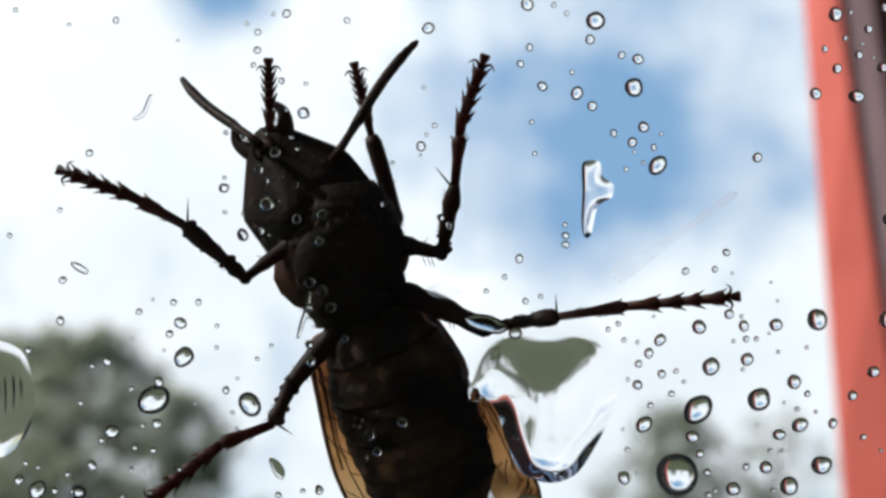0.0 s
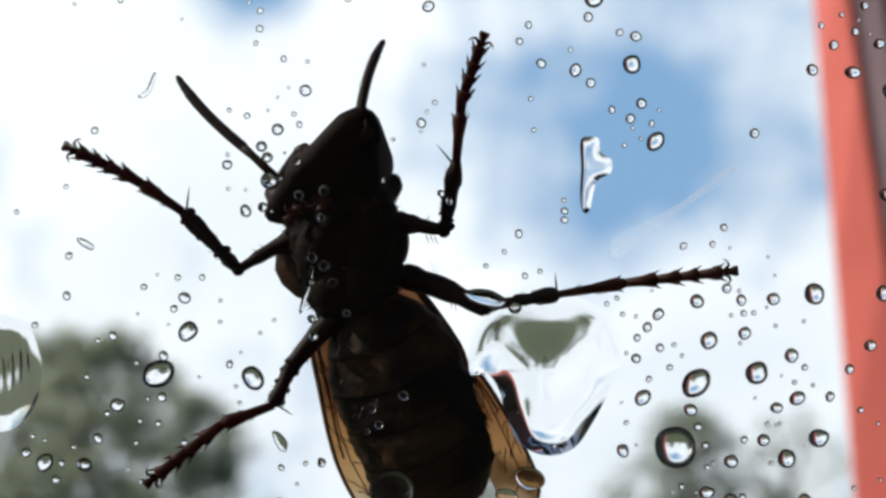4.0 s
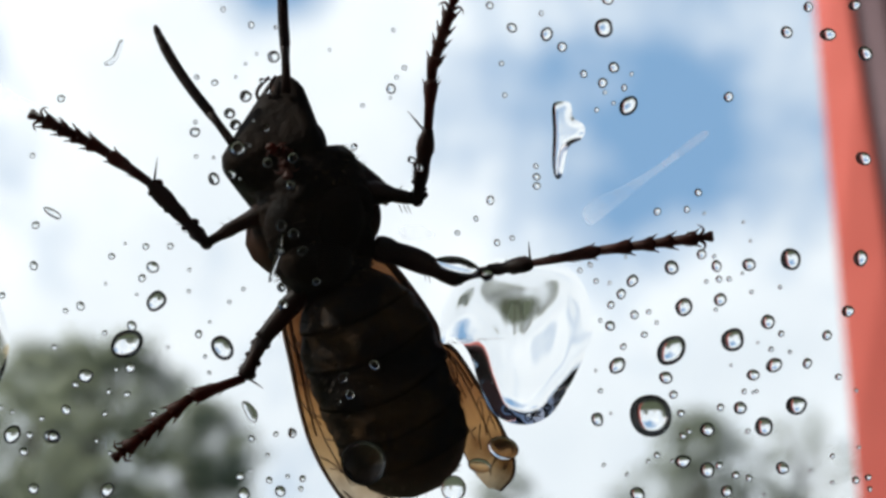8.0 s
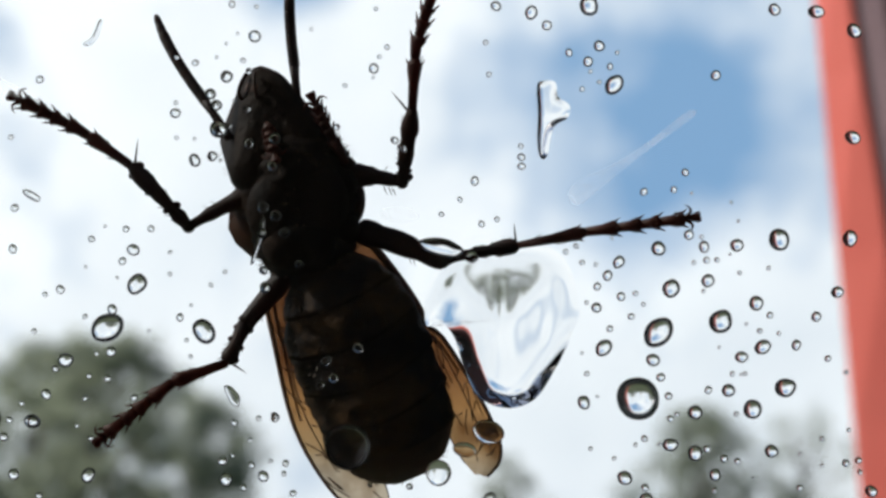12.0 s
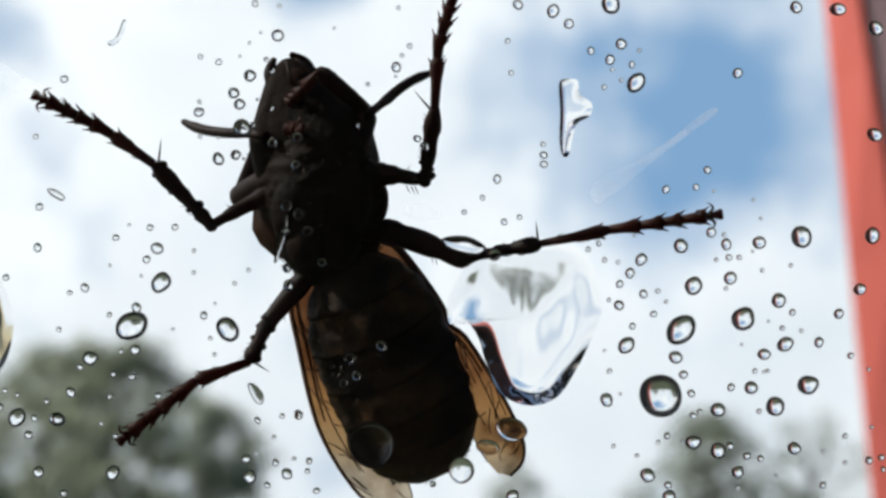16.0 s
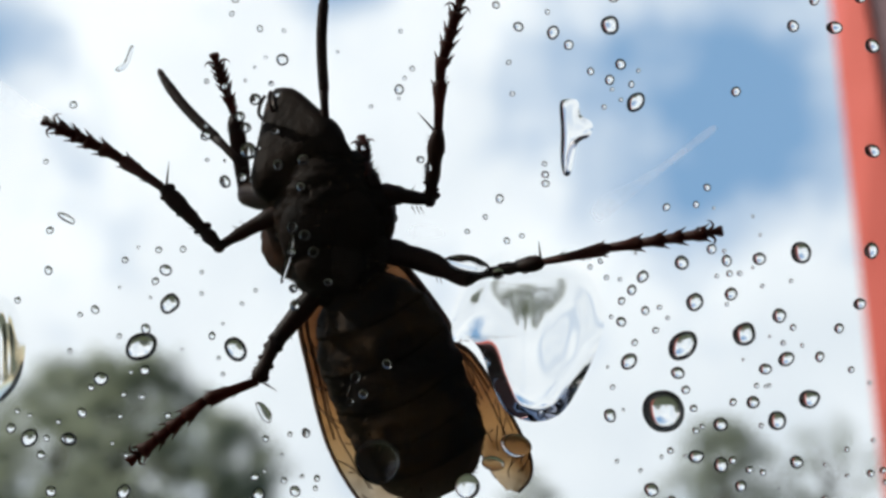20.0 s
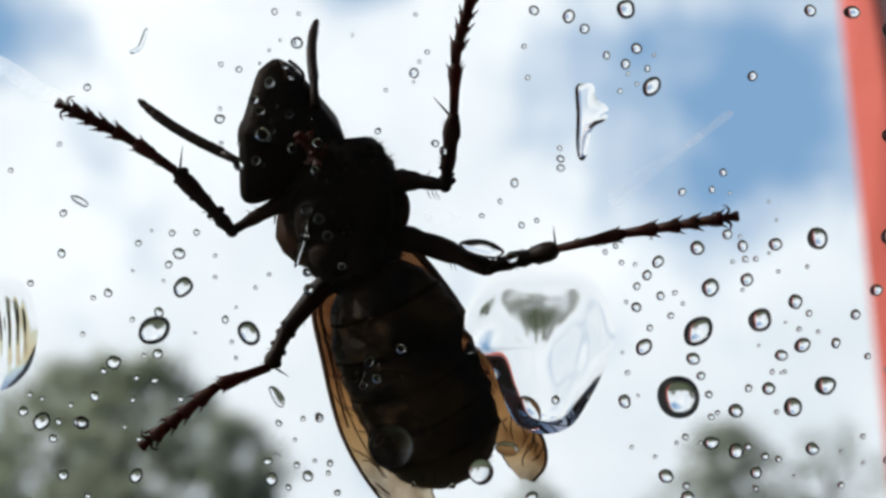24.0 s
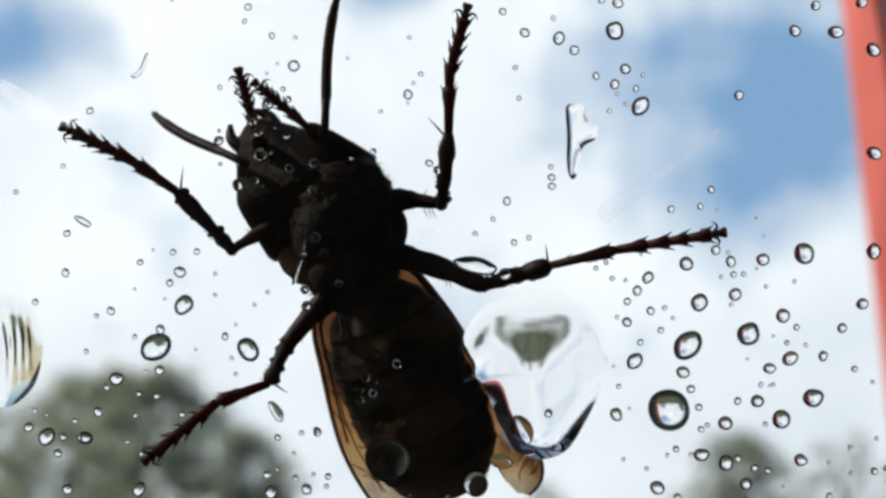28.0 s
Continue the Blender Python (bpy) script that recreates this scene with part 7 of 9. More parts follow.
    walk(foot_a, [
        (0, pose(-0.00956, 0.00580, 0.01608, 8.3, -0.7, 0.0)),
        (0.125, pose(-0.00895, 0.00537, 0.01563, 31.8, 33.9, -11.8)),
        (0.25, pose(-0.00834, 0.00493, 0.01519, 66.9, 69.5, -0.9)),
        (0.375, pose(-0.00780, 0.00467, 0.01455, -146.7, 62.5, 161.7)),
        (0.5, pose(-0.00728, 0.00442, 0.01391, -149.6, 17.1, 180.0)),
        (0.75, pose(-0.00728, 0.00440, 0.01392, -149.6, 17.1, 180.0)),
        (1, pose(-0.00729, 0.00438, 0.01393, -149.6, 17.1, 180.0)),
        (1.25, pose(-0.00775, 0.00482, 0.01486, -115.8, 35.9, 179.9)),
        (1.375, pose(-0.00803, 0.00512, 0.01525, 76.0, 83.8, 9.1)),
        (1.5, pose(-0.00830, 0.00542, 0.01564, 68.6, 23.6, 0.0)),
        (1.75, pose(-0.00953, 0.00360, 0.01727, 25.1, -10.7, 0.0)),
        (2, pose(-0.01087, 0.00221, 0.01821, -19.0, -19.9, 0.0)),
        (2.125, pose(-0.00990, 0.00253, 0.01736, -28.7, -75.7, 18.4)),
        (2.25, pose(-0.00892, 0.00286, 0.01650, 177.6, -47.0, 180.0)),
        (2.5, pose(-0.00729, 0.00436, 0.01391, -149.6, 17.1, 180.0)),
        (2.75, pose(-0.00729, 0.00436, 0.01391, -149.6, 17.1, 180.0)),
        (3, pose(-0.00729, 0.00436, 0.01392, -149.6, 17.1, 180.0)),
        (3.25, pose(-0.00847, 0.00435, 0.01371, -103.5, 44.3, 179.2)),
        (3.375, pose(-0.00907, 0.00442, 0.01356, 36.0, 61.2, -27.3)),
        (3.5, pose(-0.00969, 0.00450, 0.01341, 47.3, -5.9, 0.0)),
        (3.625, pose(-0.00907, 0.00443, 0.01356, 36.0, 61.2, -27.3)),
        (3.75, pose(-0.00846, 0.00435, 0.01370, -103.3, 44.3, 179.2)),
        (4, pose(-0.00727, 0.00437, 0.01388, -149.6, 17.1, 180.0)),
        (4.25, pose(-0.00712, 0.00445, 0.01389, -147.3, 13.4, 180.0)),
        (4.5, pose(-0.00702, 0.00458, 0.01385, -144.4, 10.4, 180.0)),
        (4.75, pose(-0.00828, 0.00430, 0.01340, -113.8, 38.7, 179.2)),
        (4.875, pose(-0.00901, 0.00435, 0.01304, 32.9, 81.1, -28.5)),
        (5, pose(-0.00975, 0.00440, 0.01269, 55.7, 24.0, -0.8)),
        (5.25, pose(-0.00906, 0.00513, 0.01226, 61.9, 55.5, 0.0)),
        (5.5, pose(-0.00840, 0.00598, 0.01171, 57.6, 83.2, 0.0)),
        (5.75, pose(-0.00913, 0.00345, 0.01373, 35.6, 37.7, -0.3)),
        (6, pose(-0.00938, 0.00070, 0.01650, -0.0, 13.7, -0.1)),
        (6.25, pose(-0.00826, 0.00231, 0.01513, 18.7, 71.1, -11.2)),
        (6.375, pose(-0.00774, 0.00335, 0.01448, -151.0, 60.2, 171.3)),
        (6.5, pose(-0.00721, 0.00439, 0.01383, -149.6, 17.1, 180.0)),
        (6.75, pose(-0.00791, 0.00531, 0.01252, -127.3, 52.6, -180.0)),
        (7, pose(-0.00844, 0.00597, 0.01148, 55.9, 77.2, 0.0)),
        (7.25, pose(-0.00906, 0.00515, 0.01212, 60.4, 52.9, 0.0)),
        (7.5, pose(-0.00971, 0.00442, 0.01265, 55.8, 24.0, -0.9)),
        (7.625, pose(-0.00896, 0.00437, 0.01299, 32.6, 81.0, -29.0)),
        (7.75, pose(-0.00823, 0.00432, 0.01334, -113.4, 38.7, 179.2)),
        (8, pose(-0.00696, 0.00460, 0.01378, -144.4, 10.4, 180.0)),
        (8.0625, pose(-0.00725, 0.00455, 0.01401, -157.2, 45.5, 152.2)),
        (8.125, pose(-0.00755, 0.00450, 0.01424, 144.2, 61.5, 81.8)),
        (8.1875, pose(-0.00785, 0.00444, 0.01448, 100.6, 36.5, 25.4)),
        (8.25, pose(-0.00814, 0.00438, 0.01471, 93.9, 0.1, 1.2)),
        (8.5, pose(-0.00965, 0.00470, 0.01513, 34.0, -1.9, 0.0)),
        (8.75, pose(-0.00932, 0.00525, 0.01267, 42.0, 27.3, 0.0)),
        (9, pose(-0.00878, 0.00549, 0.01069, 42.4, 61.5, 0.0)),
        (9.125, pose(-0.00892, 0.00461, 0.01083, 5.5, 34.2, -9.4)),
        (9.25, pose(-0.00905, 0.00374, 0.01096, -20.7, 7.7, 0.0)),
        (9.5, pose(-0.00984, 0.00313, 0.01055, -45.5, -37.9, 0.0)),
        (9.75, pose(-0.00943, 0.00357, 0.01355, -17.3, -24.7, 0.0)),
        (10, pose(-0.00910, 0.00559, 0.01580, 43.0, -5.3, 0.0)),
        (10.25, pose(-0.00905, 0.00570, 0.01161, 34.9, 18.0, 0.0)),
        (10.5, pose(-0.00821, 0.00485, 0.00965, 30.6, 36.6, 0.0)),
        (10.75, pose(-0.00860, 0.00662, 0.01171, 46.2, 48.8, 0.0)),
        (10.875, pose(-0.00824, 0.00721, 0.01400, -6.5, 86.5, -61.4)),
        (11, pose(-0.00789, 0.00780, 0.01628, -116.5, 52.2, 180.0)),
        (11.125, pose(-0.00855, 0.00674, 0.01605, 41.1, 84.8, -18.4)),
        (11.25, pose(-0.00921, 0.00566, 0.01582, 55.2, 42.3, 0.0)),
        (11.5, pose(-0.01062, 0.00415, 0.01432, 10.0, 6.1, 0.0)),
        (11.625, pose(-0.00973, 0.00410, 0.01426, 25.3, 40.1, -10.0)),
        (11.75, pose(-0.00884, 0.00405, 0.01420, 48.7, 75.2, -5.7)),
        (11.875, pose(-0.00800, 0.00424, 0.01399, -145.3, 60.0, 168.7)),
        (12, pose(-0.00716, 0.00443, 0.01376, -149.6, 17.1, 180.0)),
        (12.25, pose(-0.00803, 0.00540, 0.01158, -124.0, 78.9, 180.0)),
        (12.5, pose(-0.00839, 0.00570, 0.01018, 44.8, 48.3, 0.0)),
        (12.75, pose(-0.00803, 0.00540, 0.01157, -124.0, 78.9, 180.0)),
        (13, pose(-0.00715, 0.00444, 0.01374, -149.6, 17.1, 180.0)),
        (13.25, pose(-0.00805, 0.00489, 0.01489, -101.4, 44.1, 179.9)),
        (13.375, pose(-0.00857, 0.00527, 0.01531, 35.3, 62.4, -28.3)),
        (13.5, pose(-0.00908, 0.00565, 0.01574, 43.0, -5.3, 0.0)),
        (13.75, pose(-0.00903, 0.00574, 0.01156, 34.9, 18.0, 0.0)),
        (14, pose(-0.00820, 0.00487, 0.00961, 30.6, 36.6, 0.0)),
        (14.25, pose(-0.00908, 0.00435, 0.01078, -7.1, 17.8, 0.0)),
        (14.5, pose(-0.00958, 0.00325, 0.01272, -55.2, -14.4, 0.0)),
        (14.75, pose(-0.01001, 0.00393, 0.01406, -2.8, -7.9, 0.0)),
        (15, pose(-0.01044, 0.00497, 0.01515, 57.8, -0.1, 0.0)),
        (15.125, pose(-0.00961, 0.00471, 0.01490, 43.5, 73.0, -20.1)),
        (15.25, pose(-0.00877, 0.00446, 0.01466, -111.7, 30.7, 179.2)),
        (15.5, pose(-0.00721, 0.00443, 0.01374, -149.6, 17.1, 180.0)),
        (15.75, pose(-0.00784, 0.00523, 0.01280, -130.9, 44.6, 180.0)),
        (16, pose(-0.00837, 0.00588, 0.01199, -123.9, 84.9, 180.0)),
        (16.25, pose(-0.00914, 0.00682, 0.01348, 59.6, 39.6, 0.0)),
        (16.5, pose(-0.01000, 0.00783, 0.01471, 40.2, 0.6, 0.0)),
        (16.75, pose(-0.00952, 0.00599, 0.01504, 25.7, -1.1, 0.0)),
        (17, pose(-0.00914, 0.00447, 0.01478, 11.5, -1.2, 0.0)),
        (17.125, pose(-0.00864, 0.00442, 0.01455, 33.6, 28.3, -9.6)),
        (17.25, pose(-0.00814, 0.00437, 0.01432, 61.9, 59.0, -4.1)),
        (17.375, pose(-0.00766, 0.00440, 0.01402, -152.8, 66.7, 155.6)),
        (17.5, pose(-0.00720, 0.00444, 0.01373, -149.6, 17.1, 180.0)),
        (17.625, pose(-0.00768, 0.00485, 0.01256, -155.3, 70.6, 161.5)),
        (17.75, pose(-0.00764, 0.00584, 0.01441, 137.9, 73.6, 96.1)),
        (18, pose(-0.00807, 0.00725, 0.01509, 64.3, 17.4, 11.0)),
        (18.25, pose(-0.00919, 0.00534, 0.01404, 45.8, 8.7, 3.9)),
        (18.5, pose(-0.01032, 0.00342, 0.01300, 28.7, -1.7, 0.0)),
        (18.625, pose(-0.00951, 0.00354, 0.01324, 33.0, 39.2, -18.2)),
        (18.75, pose(-0.00935, 0.00479, 0.01175, 36.2, 12.6, 4.4)),
        (19, pose(-0.00838, 0.00615, 0.01051, 45.6, 26.2, 11.2)),
        (19.25, pose(-0.00848, 0.00562, 0.01027, 41.4, 37.3, 6.6)),
        (19.5, pose(-0.00858, 0.00509, 0.01004, 35.0, 48.0, 0.0)),
        (19.75, pose(-0.00984, 0.00580, 0.01180, 40.4, 19.7, 0.0)),
        (20, pose(-0.01090, 0.00628, 0.01439, 43.3, -10.6, 0.0)),
        (20.0625, pose(-0.01041, 0.00598, 0.01438, 41.9, 30.5, -13.0)),
        (20.125, pose(-0.00993, 0.00569, 0.01437, 14.9, 68.4, -47.5)),
        (20.1875, pose(-0.00944, 0.00540, 0.01436, -89.1, 59.2, -158.3)),
        (20.25, pose(-0.00896, 0.00510, 0.01436, -103.0, 19.3, 179.6)),
        (20.5, pose(-0.00720, 0.00439, 0.01377, -149.6, 17.1, 180.0)),
        (20.75, pose(-0.00805, 0.00531, 0.01206, -126.0, 64.6, 180.0)),
        (21, pose(-0.00857, 0.00583, 0.01081, 50.0, 62.5, 0.0)),
        (21.25, pose(-0.00805, 0.00532, 0.01204, -126.0, 64.6, 180.0)),
        (21.5, pose(-0.00720, 0.00439, 0.01374, -149.6, 17.1, 180.0)),
        (21.75, pose(-0.00720, 0.00439, 0.01374, -149.6, 17.1, 180.0)),
        (22, pose(-0.00720, 0.00439, 0.01374, -149.6, 17.1, 180.0)),
        (22.25, pose(-0.00805, 0.00532, 0.01204, -126.0, 64.6, 180.0)),
        (22.5, pose(-0.00857, 0.00584, 0.01079, 50.0, 62.5, 0.0)),
        (22.75, pose(-0.00805, 0.00532, 0.01204, -126.0, 64.6, 180.0)),
        (23, pose(-0.00721, 0.00440, 0.01374, -149.6, 17.1, 180.0)),
        (23.125, pose(-0.00791, 0.00380, 0.01280, -147.4, -45.4, -163.0)),
        (23.25, pose(-0.00860, 0.00321, 0.01184, 45.4, -68.3, 3.4)),
        (23.5, pose(-0.01027, 0.00331, 0.00980, 10.9, -21.1, 0.0)),
        (23.75, pose(-0.00860, 0.00321, 0.01184, 45.3, -68.3, 3.4)),
        (23.875, pose(-0.00790, 0.00380, 0.01279, -147.4, -45.5, -163.1)),
        (24, pose(-0.00719, 0.00440, 0.01373, -149.6, 17.1, 180.0)),
        (24.25, pose(-0.00794, 0.00537, 0.01213, -125.1, 60.5, 180.0)),
        (24.5, pose(-0.00842, 0.00598, 0.01094, 53.5, 64.7, 0.0)),
        (24.75, pose(-0.00902, 0.00485, 0.01114, 59.6, 26.6, 0.0)),
        (25, pose(-0.00970, 0.00400, 0.01105, 47.2, -11.2, -0.7)),
        (25.25, pose(-0.00953, 0.00479, 0.01349, 36.8, 4.9, 0.0)),
        (25.5, pose(-0.00938, 0.00568, 0.01584, 21.3, 15.4, 0.0)),
        (25.75, pose(-0.00905, 0.00622, 0.01370, 58.2, 32.3, 16.6)),
        (26, pose(-0.00872, 0.00675, 0.01156, 103.6, 35.1, 43.7)),
        (26.25, pose(-0.00865, 0.00623, 0.01104, 81.3, 49.5, 28.3)),
        (26.5, pose(-0.00858, 0.00570, 0.01052, 46.8, 56.8, 0.0)),
        (26.75, pose(-0.00808, 0.00527, 0.01184, -125.8, 70.9, 180.0)),
        (27, pose(-0.00718, 0.00434, 0.01375, -149.6, 17.1, 180.0)),
        (27.25, pose(-0.00717, 0.00435, 0.01374, -149.6, 17.1, 180.0)),
        (27.5, pose(-0.00716, 0.00436, 0.01373, -149.6, 17.1, 180.0)),
        (27.5625, pose(-0.00747, 0.00419, 0.01367, -167.0, 48.1, 148.5)),
        (27.625, pose(-0.00779, 0.00401, 0.01361, 136.9, 57.6, 80.7)),
        (27.6875, pose(-0.00811, 0.00384, 0.01355, 100.4, 33.8, 30.5)),
        (27.75, pose(-0.00842, 0.00366, 0.01349, 94.0, 0.1, 5.5)),
        (28, pose(-0.00978, 0.00333, 0.01307, 34.8, -8.7, -0.5)),
    ])
    walk(thigh_b, [
        (0, pose(-0.00380, 0.00466, 0.00921, -50.7, 45.6, 0.0)),
        (0.25, pose(-0.00379, 0.00467, 0.00920, -47.1, 39.1, 0.0)),
        (0.5, pose(-0.00378, 0.00468, 0.00918, -43.2, 33.6, 0.0)),
        (0.75, pose(-0.00378, 0.00466, 0.00919, -34.4, 32.9, 0.0)),
        (1, pose(-0.00379, 0.00464, 0.00920, -25.6, 32.4, 0.0)),
        (1.25, pose(-0.00381, 0.00462, 0.00921, -34.4, 32.9, 0.0)),
        (1.5, pose(-0.00384, 0.00460, 0.00922, -43.2, 33.6, 0.0)),
        (1.75, pose(-0.00405, 0.00480, 0.01010, -55.6, 74.6, -35.0)),
        (2, pose(-0.00426, 0.00500, 0.01097, 180.0, 59.0, 180.0)),
        (2.25, pose(-0.00402, 0.00481, 0.01008, -55.6, 74.6, -35.0)),
        (2.5, pose(-0.00379, 0.00462, 0.00919, -43.2, 33.6, 0.0)),
        (2.75, pose(-0.00373, 0.00481, 0.00963, -67.3, 30.3, -12.9)),
        (3, pose(-0.00368, 0.00500, 0.01006, -89.0, 23.0, -22.7)),
        (3.25, pose(-0.00373, 0.00481, 0.00962, -62.7, 32.5, -13.8)),
        (3.5, pose(-0.00379, 0.00463, 0.00917, -32.6, 37.1, 0.0)),
        (3.75, pose(-0.00378, 0.00463, 0.00917, -37.9, 35.5, 0.0)),
        (4, pose(-0.00378, 0.00463, 0.00916, -43.2, 33.6, 0.0)),
        (4.25, pose(-0.00377, 0.00463, 0.00915, -52.1, 47.0, 0.0)),
        (4.5, pose(-0.00376, 0.00463, 0.00915, -58.7, 66.2, 0.0)),
        (4.75, pose(-0.00376, 0.00464, 0.00914, -47.3, 60.0, 0.0)),
        (5, pose(-0.00375, 0.00464, 0.00913, -35.7, 56.1, 0.0)),
        (5.25, pose(-0.00375, 0.00464, 0.00913, -26.2, 39.7, 0.0)),
        (5.5, pose(-0.00374, 0.00464, 0.00912, -15.2, 26.1, 0.0)),
        (5.75, pose(-0.00410, 0.00482, 0.00999, -18.7, 71.4, -11.2)),
        (6, pose(-0.00445, 0.00500, 0.01086, -178.8, 62.6, -178.0)),
        (6.25, pose(-0.00408, 0.00482, 0.00998, -52.3, 73.1, -31.3)),
        (6.5, pose(-0.00371, 0.00465, 0.00910, -43.2, 33.6, 0.0)),
        (6.75, pose(-0.00371, 0.00465, 0.00910, -49.6, 34.9, 0.0)),
        (7, pose(-0.00370, 0.00465, 0.00910, -56.0, 36.7, 0.0)),
        (7.25, pose(-0.00371, 0.00466, 0.00910, -46.2, 48.2, 0.0)),
        (7.5, pose(-0.00371, 0.00466, 0.00909, -35.7, 56.1, 0.0)),
        (7.75, pose(-0.00376, 0.00483, 0.01028, -92.4, 57.2, -47.0)),
        (8, pose(-0.00381, 0.00500, 0.01147, -129.7, 38.9, -74.0)),
        (8.25, pose(-0.00375, 0.00483, 0.01028, -95.1, 48.6, -37.7)),
        (8.5, pose(-0.00368, 0.00466, 0.00908, -59.2, 40.7, 0.0)),
        (8.75, pose(-0.00369, 0.00466, 0.00908, -35.1, 28.0, 0.0)),
        (9, pose(-0.00369, 0.00466, 0.00908, -10.3, 21.5, 0.0)),
        (9.25, pose(-0.00369, 0.00466, 0.00907, -26.9, 26.6, 0.0)),
        (9.5, pose(-0.00369, 0.00466, 0.00907, -43.2, 33.6, 0.0)),
        (9.75, pose(-0.00406, 0.00483, 0.00988, -54.1, 73.0, -32.7)),
        (10, pose(-0.00442, 0.00500, 0.01070, -177.8, 61.9, -176.3)),
        (10.25, pose(-0.00405, 0.00484, 0.00986, -94.2, 79.5, -64.2)),
        (10.5, pose(-0.00368, 0.00469, 0.00903, -59.0, 53.3, 0.0)),
        (10.75, pose(-0.00367, 0.00469, 0.00902, -51.6, 57.8, 0.0)),
        (11, pose(-0.00366, 0.00470, 0.00901, -44.1, 61.0, 0.0)),
        (11.25, pose(-0.00366, 0.00469, 0.00903, 135.5, 87.4, -180.0)),
        (11.5, pose(-0.00367, 0.00468, 0.00904, 143.2, 59.4, 180.0)),
        (11.75, pose(-0.00366, 0.00468, 0.00904, 125.1, 75.9, 180.0)),
        (12, pose(-0.00366, 0.00469, 0.00904, -67.8, 67.1, 0.0)),
        (12.25, pose(-0.00365, 0.00469, 0.00903, -65.2, 55.4, 0.0)),
        (12.5, pose(-0.00365, 0.00469, 0.00903, -61.8, 46.0, 0.0)),
        (12.75, pose(-0.00365, 0.00470, 0.00902, -65.2, 55.4, 0.0)),
        (13, pose(-0.00365, 0.00470, 0.00902, -67.8, 67.1, 0.0)),
        (13.25, pose(-0.00366, 0.00470, 0.00901, 123.4, 88.6, 180.0)),
        (13.5, pose(-0.00366, 0.00470, 0.00901, 137.1, 76.3, 180.0)),
        (13.75, pose(-0.00366, 0.00471, 0.00900, -53.6, 83.2, 0.0)),
        (14, pose(-0.00367, 0.00471, 0.00900, -59.0, 53.3, 0.0)),
        (14.25, pose(-0.00367, 0.00471, 0.00899, -51.5, 41.7, 0.0)),
        (14.5, pose(-0.00367, 0.00472, 0.00899, -43.2, 33.6, 0.0)),
        (14.75, pose(-0.00366, 0.00472, 0.00898, -43.2, 33.6, 0.0)),
        (15, pose(-0.00365, 0.00471, 0.00898, -43.2, 33.6, 0.0)),
        (15.25, pose(-0.00368, 0.00470, 0.00900, -43.2, 33.6, 0.0)),
        (15.5, pose(-0.00371, 0.00469, 0.00901, -43.2, 33.6, 0.0)),
        (15.75, pose(-0.00370, 0.00469, 0.00902, -31.9, 25.9, 0.0)),
        (16, pose(-0.00369, 0.00468, 0.00903, -20.3, 19.9, 0.0)),
        (16.25, pose(-0.00369, 0.00468, 0.00904, -36.4, 39.2, 0.0)),
        (16.5, pose(-0.00370, 0.00467, 0.00906, -48.1, 66.8, 0.0)),
        (16.75, pose(-0.00398, 0.00484, 0.01013, -135.9, 82.6, -110.5)),
        (17, pose(-0.00426, 0.00500, 0.01121, -176.5, 60.8, -174.0)),
        (17.25, pose(-0.00398, 0.00485, 0.01011, -56.9, 73.1, -35.0)),
        (17.5, pose(-0.00370, 0.00470, 0.00901, -43.2, 33.6, 0.0)),
        (17.75, pose(-0.00379, 0.00485, 0.00926, -46.9, 28.0, -5.5)),
        (18, pose(-0.00387, 0.00500, 0.00952, -49.8, 22.1, -10.3)),
        (18.25, pose(-0.00377, 0.00484, 0.00927, -58.0, 69.7, -20.2)),
        (18.5, pose(-0.00367, 0.00468, 0.00901, 143.6, 61.4, 180.0)),
        (18.75, pose(-0.00372, 0.00484, 0.00899, -88.3, 70.1, -44.9)),
        (19, pose(-0.00377, 0.00500, 0.00896, -71.4, 27.6, -20.0)),
        (19.25, pose(-0.00372, 0.00482, 0.00901, -57.8, 31.7, -10.6)),
        (19.5, pose(-0.00366, 0.00464, 0.00906, -43.2, 33.6, 0.0)),
        (19.75, pose(-0.00371, 0.00482, 0.00984, -87.5, 44.2, -33.5)),
        (20, pose(-0.00376, 0.00500, 0.01063, -131.4, 33.0, -66.6)),
        (20.25, pose(-0.00373, 0.00483, 0.00984, -145.4, 60.9, -95.1)),
        (20.5, pose(-0.00370, 0.00465, 0.00905, 142.6, 69.7, 180.0)),
        (20.75, pose(-0.00370, 0.00465, 0.00904, -47.3, 81.9, 0.0)),
        (21, pose(-0.00370, 0.00465, 0.00903, -48.2, 47.2, 0.0)),
        (21.25, pose(-0.00370, 0.00465, 0.00903, -45.9, 40.1, 0.0)),
        (21.5, pose(-0.00370, 0.00465, 0.00902, -43.2, 33.6, 0.0)),
        (21.75, pose(-0.00370, 0.00465, 0.00902, -47.2, 73.9, 0.0)),
        (22, pose(-0.00370, 0.00466, 0.00902, 142.6, 69.7, 180.0)),
        (22.25, pose(-0.00370, 0.00466, 0.00902, -47.3, 81.9, 0.0)),
        (22.5, pose(-0.00370, 0.00466, 0.00902, -48.2, 47.2, 0.0)),
        (22.75, pose(-0.00370, 0.00466, 0.00902, -51.6, 88.1, 0.0)),
        (23, pose(-0.00371, 0.00466, 0.00902, 138.6, 56.4, 180.0)),
        (23.25, pose(-0.00371, 0.00466, 0.00902, 140.5, 58.1, 180.0)),
        (23.5, pose(-0.00371, 0.00466, 0.00902, 142.5, 59.8, 180.0)),
        (23.75, pose(-0.00408, 0.00483, 0.00958, -166.1, 59.3, -122.6)),
        (24, pose(-0.00444, 0.00500, 0.01014, -139.0, 40.4, -89.0)),
